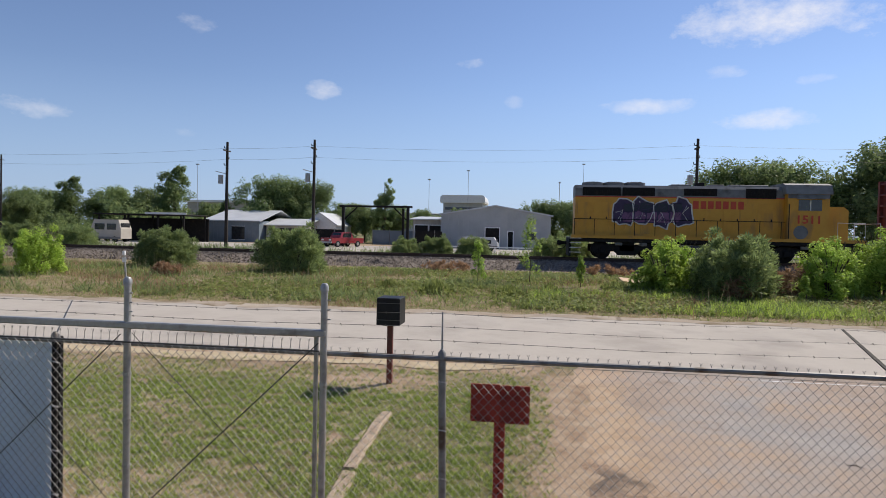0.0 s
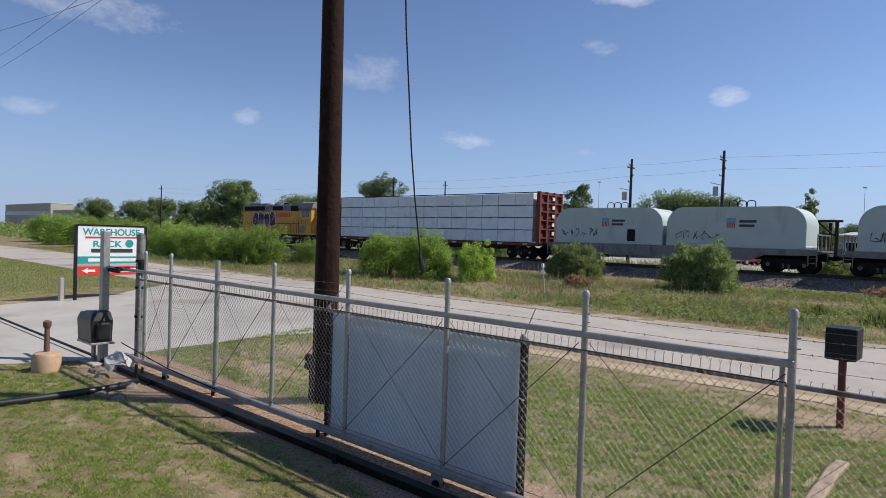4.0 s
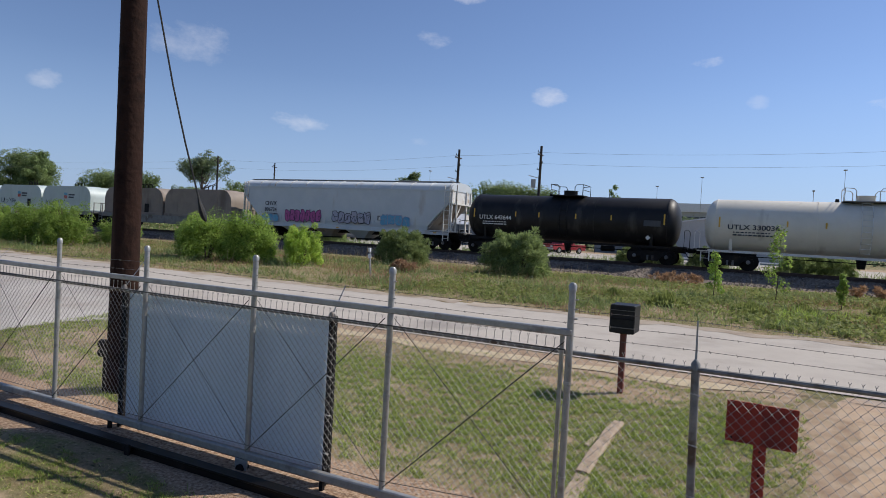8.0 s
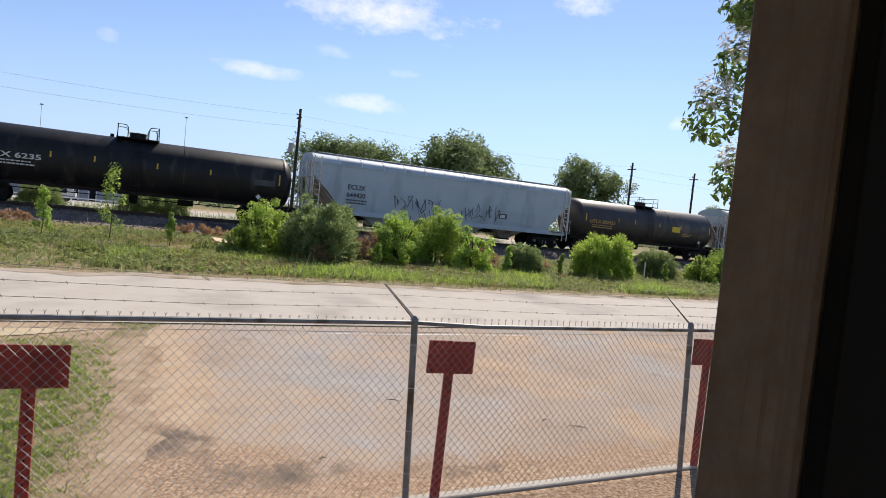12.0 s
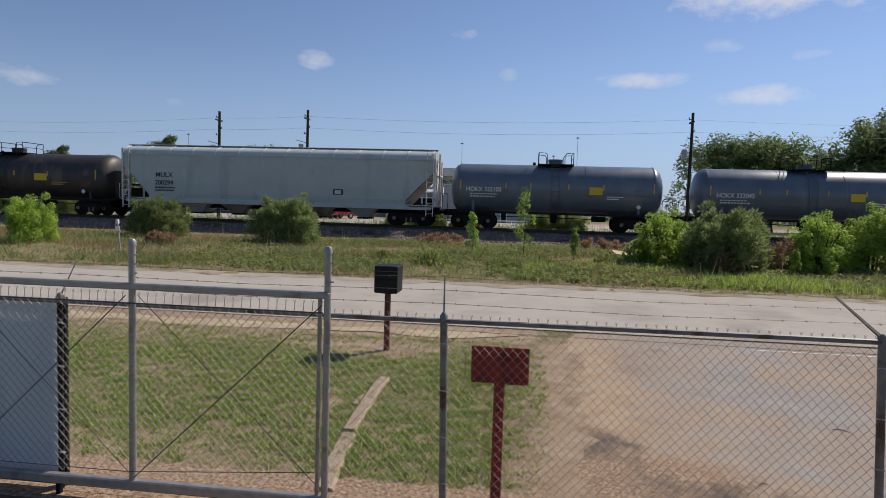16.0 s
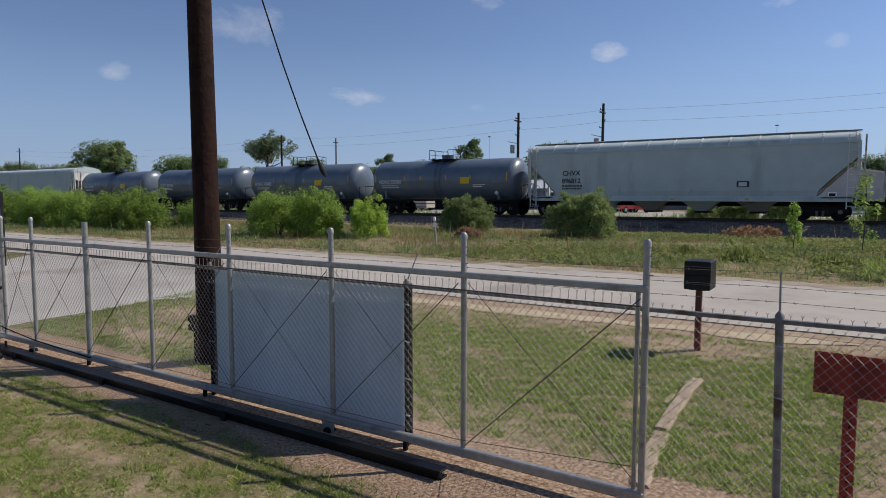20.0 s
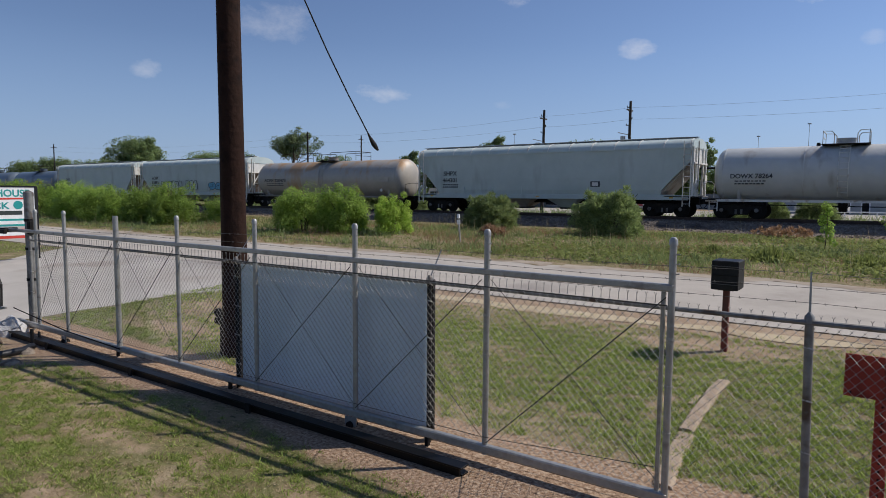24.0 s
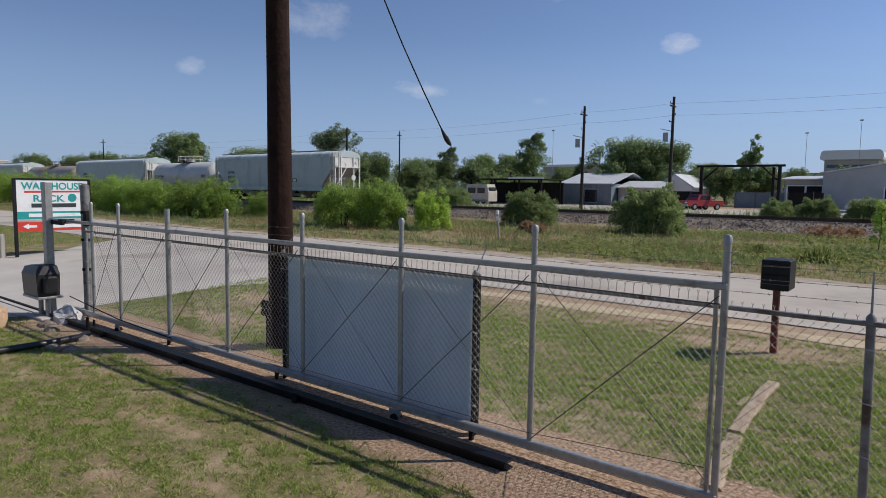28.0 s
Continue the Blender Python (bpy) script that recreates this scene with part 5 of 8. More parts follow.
def hopper(u0, length, paint, mark, number, ink, bays=4, label="", sill=HOPGREY):
    car = thing("hopper_car", label, "hopper car", "freight train")
    L, W, R = length, 1.55, 4.32
    levels = [(1.2, 1.75, 1.42), (1.55, 1.65, 1.50), (2.3, 0.95, W), (3.1, 0.12, W), (3.25, 0.0, W), (R - 0.36, 0.0, W)]
    part("body", Shape().loft([[(a, -w, z), (L - a, -w, z), (L - a, w, z), (a, w, z)] for z, a, w in levels]), paint, car)
    curve = [(1.57, -0.37), (1.54, -0.22), (1.44, -0.07), (1.25, 0.05), (0.9, 0.15), (0.55, 0.22)]
    part("roof", Shape().extrude([(-a, R + b) for a, b in curve] + [(a, R + b) for a, b in reversed(curve)], -0.06, L + 0.06, "x"), paint, car, smooth=True)
    part("top_chord", Shape().box(-0.04, -1.60, R - 0.42, L + 0.04, -1.54, R - 0.35), paint, car)
    n = int(L / 1.45)
    for i in range(n + 1):
        x = 0.1 + (L - 0.2) * i / n
        part("roof_rib", Shape().loft([[(x - 0.035, -a - 0.012, R + b - 0.02), (x + 0.035, -a - 0.012, R + b - 0.02), (x + 0.035, -a - 0.004, R + b + 0.025), (x - 0.035, -a - 0.004, R + b + 0.025)] for a, b in curve]), HOPTRIM, car)
    part("running_board", Shape().box(-0.1, -0.75, R + 0.24, L + 0.1, -0.45, R + 0.28), DECK, car)
    part("hatch_trough", Shape().box(0.5, -0.3, R + 0.2, L - 0.5, 0.3, R + 0.34, 0.04), paint, car)
    for i in range(1, 7):
        x = 1.7 + (L - 3.4) * i / 7
        part("side_post", Shape().box(x - 0.02, -W - 0.02, 1.3, x + 0.02, -W + 0.02, 1.75), paint, car)
    part("side_sill", Shape().box(0.15, -1.50, 0.98, L - 0.15, -1.38, 1.27, 0.01), paint, car)
    part("far_sill", Shape().box(0.15, 1.38, 0.98, L - 0.15, 1.50, 1.27, 0.01), paint, car)
    part("centre_sill", Shape().box(-0.2, -0.3, 0.72, L + 0.2, 0.3, 1.15), DARK, car)
    for i in range(bays):
        x = 3.1 + (L - 6.2) * (i + 0.5) / bays
        w = (L - 6.2) / bays / 2
        part("hopper_bay", Shape().loft([[(x - w * 0.93, -1.4, 1.25), (x + w * 0.93, -1.4, 1.25), (x + w * 0.93, 1.4, 1.25), (x - w * 0.93, 1.4, 1.25)], [(x - 0.28, -0.6, 0.42), (x + 0.28, -0.6, 0.42), (x + 0.28, 0.6, 0.42), (x - 0.28, 0.6, 0.42)]]), SLOPE if i % 2 else paint, car)
        part("outlet_gate", Shape().box(x - 0.36, -0.75, 0.33, x + 0.36, 0.75, 0.43, 0.01), DARK, car)
    for x, sg in ((0.0, 1), (L, -1)):
        e = part("end_sheet", Shape().box(x - 0.02, -1.5, 3.1, x + 0.02, 1.5, R - 0.2), HOPTRIM, car, "pale end sheet")
        part("slope_sheet", Shape().loft([[(x, -1.36, 3.15), (x, 1.36, 3.15), (x + 0.06 * sg, 1.36, 3.2), (x + 0.06 * sg, -1.36, 3.2)], [(x + 1.72 * sg, -1.36, 1.3), (x + 1.72 * sg, 1.36, 1.3), (x + 1.8 * sg, 1.36, 1.35), (x + 1.8 * sg, -1.36, 1.35)]]), SLOPE, car, "rust-stained slope sheet")
        part("end_platform", Shape().box(min(x - 0.25 * sg, x + 1.5 * sg), -1.5, 1.16, max(x - 0.25 * sg, x + 1.5 * sg), 1.5, 1.22), DECK, car)
        for y in (-1.46, -0.75, 0.75, 1.46):
            part("corner_post", Shape().box(x - 0.05 - 0.06 * sg, y - 0.05, 1.2, x + 0.05 - 0.06 * sg, y + 0.05, R - 0.3), HOPTRIM, car)
        part("diagonal", Shape().tube([(x - 0.08 * sg, -1.46, 1.25), (x - 0.08 * sg, -0.1, 3.1)], 0.05, 6), HOPTRIM, car)
        part("cross_bar", Shape().box(x - 0.13 * sg - 0.04, -1.46, 3.05, x - 0.13 * sg + 0.04, 1.46, 3.14), HOPTRIM, car)
        ladder(car, x + 0.02 * sg, x + 0.42 * sg, -1.6, 0.62, R, HOPTRIM, 12)
        ladder(car, x - 0.3 * sg, x - 0.27 * sg, -1.2, 1.2, R, HOPTRIM, 9)
        part("grab_rail", Shape().tube([(x - 0.28 * sg, -1.5, 1.2), (x - 0.28 * sg, -1.5, 2.1), (x - 0.28 * sg, -0.5, 2.1), (x - 0.28 * sg, -0.5, 1.2)], 0.02, 5), HOPTRIM, car)
        part("brake_wheel", Shape().tube([(x - 0.34 * sg, 0.5, 2.2), (x - 0.30 * sg, 0.5, 2.2)], 0.25, 12), HOPTRIM, car) if sg < 0 else None
        truck(car, x + 1.55 * sg)
        coupler(car, x - 0.15 * sg, -sg)
    y = -W - 0.012
    lettering(mark, 0.42, pose(2.75, y, 2.55) @ FACING, ink, car, "reporting_mark", 1.15)
    marks(car, number, 2.75, 2.08, y, 0.40, ink, 1.2)
    part("data_panel", Shape().box(L * 0.69, y - 0.003, 1.75, L * 0.69 + 0.62, y, 2.08), LETTERDARK, car)
    part("data_plate", Shape().box(L * 0.69 + 0.1, y - 0.006, 1.8, L * 0.69 + 0.5, y - 0.003, 2.02), LETTER, car)
    for i in range(5):
        part("reflector", Shape().box(1.0 + (L - 2.2) * i / 4, -1.505, 1.07, 1.22 + (L - 2.2) * i / 4, -1.5, 1.15), STRIPE, car)
    car["at"] = u0
    return car


def tank(u0, length, paint, text, ink, label, radius=1.42, strips=STRIPE, rails=True, placard=True, sill=DARK, wide_rail=False, size=0.36):
    car = thing("tank_car", label, "tank car", "freight train")
    L, r, zc = length, radius, 2.42
    rings = []
    n = 36
    for x, k in [(0.0, 0.05), (0.03, 0.35), (0.10, 0.6), (0.22, 0.8), (0.38, 0.93), (0.55, 0.99), (0.62, 1.0), (L * 0.33, 1.0), (L * 0.5, 1.0), (L * 0.67, 1.0), (L - 0.62, 1.0), (L - 0.55, 0.99), (L - 0.38, 0.93), (L - 0.22, 0.8), (L - 0.10, 0.6), (L - 0.03, 0.35), (L, 0.05)]:
        rings.append([(x, r * k * math.sin(2 * math.pi * i / n), zc - r * k * math.cos(2 * math.pi * i / n)) for i in range(n)])
    shell = part("shell", Shape().loft(rings), paint, car, smooth=True)
    for x in (0.62, L - 0.62, L * 0.36, L * 0.64):
        ring = [[(xx, rr * math.sin(2 * math.pi * i / n), zc - rr * math.cos(2 * math.pi * i / n)) for i in range(n)] for xx, rr in ((x - 0.03, r), (x - 0.03, r + 0.012), (x + 0.03, r + 0.012), (x + 0.03, r))]
        part("weld_band", Shape().loft(ring), paint, shell, smooth=True)
    # manway, platform and rails on top
    zt = zc + r
    xm = L * 0.5
    part("dome", Shape().tube([(xm, 0, zt - 0.1), (xm, 0, zt + 0.28), (xm, 0, zt + 0.34), (xm, 0, zt + 0.36)], [0.42, 0.42, 0.46, 0.2], 16), paint, car, smooth=True)
    part("valve", Shape().tube([(xm - 1.25, 0, zt - 0.05), (xm - 1.25, 0, zt + 0.16)], [0.12, 0.08], 8), DARK, car)
    part("platform", Shape().box(xm - 1.05, -0.95, zt - 0.02, xm + 1.05, 0.95, zt + 0.03), DECK if paint is TANKWHITE else DARK, car)
    rm = HOPTRIM if paint in (TANKWHITE, TANKPALE, TANKRUST) else DARK
    if rails:
        for sg in (-1, 1):
            a, b = xm + 0.5 * sg, xm + 1.0 * sg
            if wide_rail:
                b = xm + 3.4 * sg
            for y in (-0.9, 0.9):
                part("guard_rail", Shape().tube([(a, y, zt), (a, y, zt + 0.52), (a + 0.1 * sg, y, zt + 0.66), (b, y, zt + 0.68), (b, y, zt)], 0.024, 6), rm, car)
            part("guard_rail", Shape().tube([(b, -0.9, zt + 0.68), (b, 0.9, zt + 0.68)], 0.024, 6), rm, car)
            part("guard_rail", Shape().tube([(b, -0.9, zt + 0.36), (b, 0.9, zt + 0.36)], 0.018, 6), rm, car)
    s = Shape()
    for x in (xm - 0.22, xm + 0.22):
        s.tube([(x, -(r + 0.08) * math.sin(a), zc - (r + 0.08) * math.cos(a)) for a in [0.7 + 0.26 * i for i in range(9)]], 0.022, 5)
    for i in range(11):
        a = 0.7 + 0.2 * i
        s.tube([(xm - 0.22, -(r + 0.08) * math.sin(a), zc - (r + 0.08) * math.cos(a)), (xm + 0.22, -(r + 0.08) * math.sin(a), zc - (r + 0.08) * math.cos(a))], 0.015, 5)
    part("ladder", s, paint if rm is DARK else rm, car)
    # underframe
    part("side_sill", Shape().box(-0.25, -1.33, 0.93, L + 0.25, -1.25, 1.06), sill, car)
    part("far_sill", Shape().box(-0.25, 1.25, 0.93, L + 0.25, 1.33, 1.06), sill, car)
    for x, sg in ((0.0, 1), (L, -1)):
        part("stub_sill", Shape().box(min(x - 0.35 * sg, x + 2.7 * sg), -0.28, 0.72, max(x - 0.35 * sg, x + 2.7 * sg), 0.28, 1.1, 0.02), DARK, car)
        part("saddle", Shape().extrude([(-1.25, 1.75), (-1.1, 0.95), (1.1, 0.95), (1.25, 1.75), (0.9, 1.3), (0.4, 1.06), (-0.4, 1.06), (-0.9, 1.3)], min(x + 1.35 * sg, x + 1.5 * sg), max(x + 1.35 * sg, x + 1.5 * sg), "x"), paint, car)
        part("end_platform", Shape().box(min(x - 0.42 * sg, x + 0.3 * sg), -1.4, 1.0, max(x - 0.42 * sg, x + 0.3 * sg), 1.4, 1.06), DARK, car)
        part("end_rail", Shape().tube([(x - 0.38 * sg, -1.36, 1.05), (x - 0.38 * sg, -1.36, 1.95), (x - 0.38 * sg, -0.7, 2.05), (x - 0.38 * sg, 0.7, 2.05), (x - 0.38 * sg, 1.36, 1.95), (x - 0.38 * sg, 1.36, 1.05)], 0.022, 5), rm, car)
        ladder(car, x - 0.02 * sg, x + 0.4 * sg, -1.36, 0.4, 1.05, rm, 2, "step")
        truck(car, x + 1.45 * sg)
        coupler(car, x - 0.3 * sg, -sg)
    part("outlet_valve", Shape().tube([(xm, 0, 0.45), (xm, 0, 1.05)], [0.18, 0.26], 10), DARK, car)
    part("brake_cylinder", Shape().tube([(xm + 2.2, -0.5, 0.75), (xm + 3.0, -0.5, 0.75)], 0.17, 10), DARK, car)
    part("brake_pipe", Shape().tube([(0.3, -0.9, 0.78), (L - 0.3, -0.9, 0.72)], 0.025, 5), DARK, car)
    y = -r - 0.012
    yl = lambda z: -math.sqrt(max(0.1, r * r - (z - zc) ** 2)) - 0.012
    if strips:
        for f, h in ((0.055, 0.55), (0.27, 0.3), (0.385, 0.3), (0.56, 0.3), (0.72, 0.3), (0.945, 0.6)):
            part("reflector", Shape().box(L * f - 0.04, y - 0.004, 2.42 - h / 2 + 0.15, L * f + 0.04, y, 2.42 + h / 2 + 0.15), strips, car)
    if text:
        z = 2.20
        lettering(text, size, pose(L * 0.165, yl(z + 0.12), z) @ FACING, ink, car, "reporting_mark", L * 0.165)
        for k in range(2):
            s, a, rnd = Shape(), L * 0.10, random.Random(k + int(u0))
            while a < L * 0.22:
                b = a + rnd.uniform(0.08, 0.2)
                s.box(a, yl(2.0) - 0.004, 2.02 - k * 0.15, b, yl(2.0) + 0.03, 2.09 - k * 0.15)
                a = b + 0.05
            tagged(part("small_print", s, ink, car), kind="stuff")
    if placard:
        part("placard", Shape().box(L * 0.655, yl(2.3) - 0.004, 2.14, L * 0.715, yl(2.3), 2.58), PLACARD, car)
        for k in range(3):
            part("writing_bar", Shape().box(L * 0.735, yl(2.0) - 0.004, 2.16 - k * 0.13, L * (0.83 - 0.02 * k), yl(2.0) + 0.03, 2.22 - k * 0.13), ink, car)
    part("data_panel", Shape().box(L * 0.86, yl(2.3) - 0.004, 2.16, L * 0.93, yl(2.3) + 0.01, 2.5), TANKDARK if paint is TANKBLACK else DECK if rm is HOPTRIM else paint, car)
    part("diamond_placard", Shape().extrude([(L * 0.88, 1.36), (L * 0.88 + 0.15, 1.51), (L * 0.88, 1.66), (L * 0.88 - 0.15, 1.51)], -1.36, -1.35), LETTER, car)
    car["at"] = u0
    return car


def hood_shape(a, b, z0, z1, w, r=0.85):
    """A cover with rounded upper corners seen from the side."""
    pts = [(a, z0), (b, z0)]
    for i in range(9):
        t = math.pi / 2 * i / 8
        pts.append((b - r + r * math.cos(t), z1 - r + r * math.sin(t)))
    for i in range(9):
        t = math.pi / 2 * (1 + i / 8)
        pts.append((a + r + r * math.cos(t), z1 - r + r * math.sin(t)))
    return Shape().extrude(pts, -w, w)


def coil_car(u0, length, paint, label, stripe=False, seed=1):
    car = thing("coil_car", label, "coil car", "freight train")
    L = length
    part("deck", Shape().box(0.1, -1.42, 1.08, L - 0.1, 1.42, 1.2), DECK, car)
    part("side_sill", Shape().extrude([(0.1, 1.3), (L - 0.1, 1.3), (L - 0.1, 1.0), (L - 2.6, 0.95), (L - 3.4, 0.62), (3.4, 0.62), (2.6, 0.95), (0.1, 1.0)], -1.47, -1.41), DECK, car)
    part("far_sill", Shape().box(0.1, 1.41, 0.8, L - 0.1, 1.47, 1.3), DECK, car)
    n = 14
    for i in range(n):
        part("stake_rib", Shape().box(0.5 + (L - 1) * i / (n - 1) - 0.03, -1.5, 0.98, 0.5 + (L - 1) * i / (n - 1) + 0.03, -1.465, 1.3), DECK, car)
    part("centre_sill", Shape().box(-0.2, -0.3, 0.7, L + 0.2, 0.3, 1.1), DARK, car)
    m = L / 2
    for k, (a, b) in enumerate(((0.6, m - 0.12), (m + 0.14, L - 0.6))):
        arc = lambda x, sg: [(x + sg * 1.05 * math.cos(t), 2.57 + 1.05 * math.sin(t)) for t in (radians(i * 10) for i in range(10))]
        h = part("hood", Shape().extrude([(a, 1.32), (b, 1.32)] + arc(b - 1.05, 1) + list(reversed(arc(a + 1.05, -1))), -1.36, 1.36), paint, car, smooth=True)
        part("hood_skirt", Shape().box(a - 0.03, -1.40, 1.3, b + 0.03, 1.40, 1.5, 0.02), paint, h)
        part("roof_ridge", Shape().box(a + 1.2, -0.5, 3.61, b - 1.2, 0.5, 3.66, 0.02), paint, h)
        c = (a + b) / 2
        for dx in (-0.6, -0.1, 0.4):
            part("lifting_loop", Shape().tube([(c + dx, -0.1, 3.62), (c + dx, -0.1, 3.95), (c + dx + 0.1, -0.1, 4.03), (c + dx + 0.35, -0.1, 4.03), (c + dx + 0.45, -0.1, 3.95), (c + dx + 0.45, -0.1, 3.62)], 0.03, 6), DARK, h)
        for dx in (-0.3 * (b - a), 0.3 * (b - a)):
            part("panel_seam", Shape().box(c + dx - 0.012, -1.372, 1.55, c + dx + 0.012, -1.36, 3.0), paint, h)
        if paint is HOODPALE:
            part("emblem", Shape().box(c - 0.3, -1.378, 2.72, c + 0.2, -1.362, 2.98, 0.004), SPRAYBLUE, h, "blue and red shield emblem")
            for i in range(5):
                part("emblem_stripe", Shape().box(c - 0.28 + i * 0.1, -1.378, 2.42, c - 0.23 + i * 0.1, -1.362, 2.72), SIGNRED, h)
            for i in range(2):
                part("writing_bar", Shape().box(c + 0.4, -1.376, 2.72 - i * 0.24, c + 1.3 - 0.1 * i, -1.362, 2.86 - i * 0.24), LETTERDARK, h)
            tags(h, a + 0.5, a + 3.2, 1.7, 2.3, -1.366, SPRAYBLACK, seed + k, 6)
    if stripe:
        for i in range(16):
            x = 2.2 + i * (L - 4.4) / 16
            part("painted_patch", Shape().extrude([(x, 0.7), (x + 0.75, 0.72), (x + 0.95, 1.28), (x + 0.2, 1.28)], -1.474, -1.472), (SPRAYOLIVE, SPRAYGREY, SPRAYPINK, SPRAYOLIVE)[i % 4], car)
    for x, sg in ((0.0, 1), (L, -1)):
        part("end_platform", Shape().box(min(x - 0.15 * sg, x + 0.55 * sg), -1.45, 1.2, max(x - 0.15 * sg, x + 0.55 * sg), 1.45, 1.26), DECK, car)
        for y in (-1.35, -0.5, 0.5, 1.35):
            part("end_rail", Shape().box(x + 0.05 * sg - 0.03, y - 0.03, 1.25, x + 0.05 * sg + 0.03, y + 0.03, 2.15), DECK, car)
        part("end_rail", Shape().box(x + 0.05 * sg - 0.025, -1.35, 2.08, x + 0.05 * sg + 0.025, 1.35, 2.14), DECK, car)
        ladder(car, x + 0.05 * sg, x + 0.45 * sg, -1.5, 0.45, 1.3, DECK, 3, "step")
        truck(car, x + 1.6 * sg)
        coupler(car, x - 0.1 * sg, -sg)
    part("marker_box", Shape().box(m - 2.4, -1.40, 1.5, m - 1.9, -1.365, 2.25), DARK, car)
    car["at"] = u0
    return car


def lumber_car(u0, length):
    car = thing("centrebeam_car", "red bulkhead flat car stacked with white-wrapped lumber", "flat car", "freight train")
    L = length
    part("deck", Shape().extrude([(0, 1.18), (L, 1.18), (L, 0.95), (L - 3, 0.9), (L - 4, 0.65), (4, 0.65), (3, 0.9), (0, 0.95)], -1.42, 1.42), DARK, car)
    part("side_sill", Shape().box(0.1, -1.46, 0.98, L - 0.1, -1.42, 1.16), REDRUST, car)
    pw, ph = (L - 1.3) / 14, 0.885
    pack = Shape().box(0.004, 0.0, 0.012, pw - 0.004, 1.3, ph - 0.025, 0.02).mesh("lumber_pack", WRAP)
    far = Shape().box(0.65, 0.02, 1.2, L - 0.65, 1.38, 1.2 + 4 * ph, 0.02)
    part("far_stack", far, WRAP, car)
    rnd = random.Random(4)
    for j in range(4):
        for i in range(14):
            part("lumber_pack", pack, None, car, at=pose(0.65 + i * pw, -1.38 + rnd.uniform(-0.025, 0.025), 1.2 + j * ph))
        if j:
            for i in range(7):
                a = 0.65 + i * 2 * pw + rnd.uniform(0, 0.2)
                # solid dark strips stand for the shade in the gaps between tiers
                part("batten_gap", Shape().box(a, -1.40, 1.185 + j * ph, a + 2 * pw * rnd.uniform(0.75, 1.0), -1.33, 1.215 + j * ph), DARK, car)
    part("top_rim", Shape().box(0.3, -1.43, 1.2 + 4 * ph, L - 0.3, -1.36, 1.26 + 4 * ph), DARK, car)
    for i in range(10):
        part("reflector", Shape().box(1.2 + i * (L - 2.6) / 9, -1.472, 1.0, 1.6 + i * (L - 2.6) / 9, -1.46, 1.12), STRIPE if i % 2 else LETTER, car)
    for i in range(1, 14):
        part("strap", Shape().box(0.65 + i * pw - 0.006, -1.408, 1.2, 0.65 + i * pw + 0.006, -1.40, 1.2 + 4 * ph), SPRAYGREY, car)
    for x, sg in ((0.0, 1), (L, -1)):
        b = part("bulkhead", Shape().box(min(x, x + 0.12 * sg) + 0.18 * (sg > 0) - 0.18 * (sg < 0), -1.45, 1.1, max(x, x + 0.12 * sg) + 0.18 * (sg > 0) - 0.18 * (sg < 0), 1.45, 4.82, 0.01), REDRUST, car)
        for y in (-1.4, -0.5, 0.5, 1.4):
            part("bulkhead_post", Shape().box(x - 0.02, y - 0.09, 1.1, x + 0.2, y + 0.09, 4.82) if sg > 0 else Shape().box(x - 0.2, y - 0.09, 1.1, x + 0.02, y + 0.09, 4.82), REDRUST, b)
        for k in range(6):
            z = 1.5 + k * 0.62
            part("bulkhead_rib", Shape().box(x, -1.4, z, x + 0.16, 1.4, z + 0.09) if sg > 0 else Shape().box(x - 0.16, -1.4, z, x, 1.4, z + 0.09), REDRUST, b)
        for k in range(5):
            part("label_plate", Shape().box(x + 0.03 - 0.01, 0.1, 1.75 + k * 0.62, x + 0.03, 0.4, 2.0 + k * 0.62), LETTER, b)
        part("end_sill", Shape().box(min(x - 0.25 * sg, x + 0.2 * sg), -1.4, 0.95, max(x - 0.25 * sg, x + 0.2 * sg), 1.4, 1.2, 0.02), REDRUST, car)
        truck(car, x + 1.9 * sg)
        coupler(car, x - 0.2 * sg, -sg)
    car["at"] = u0
    return car


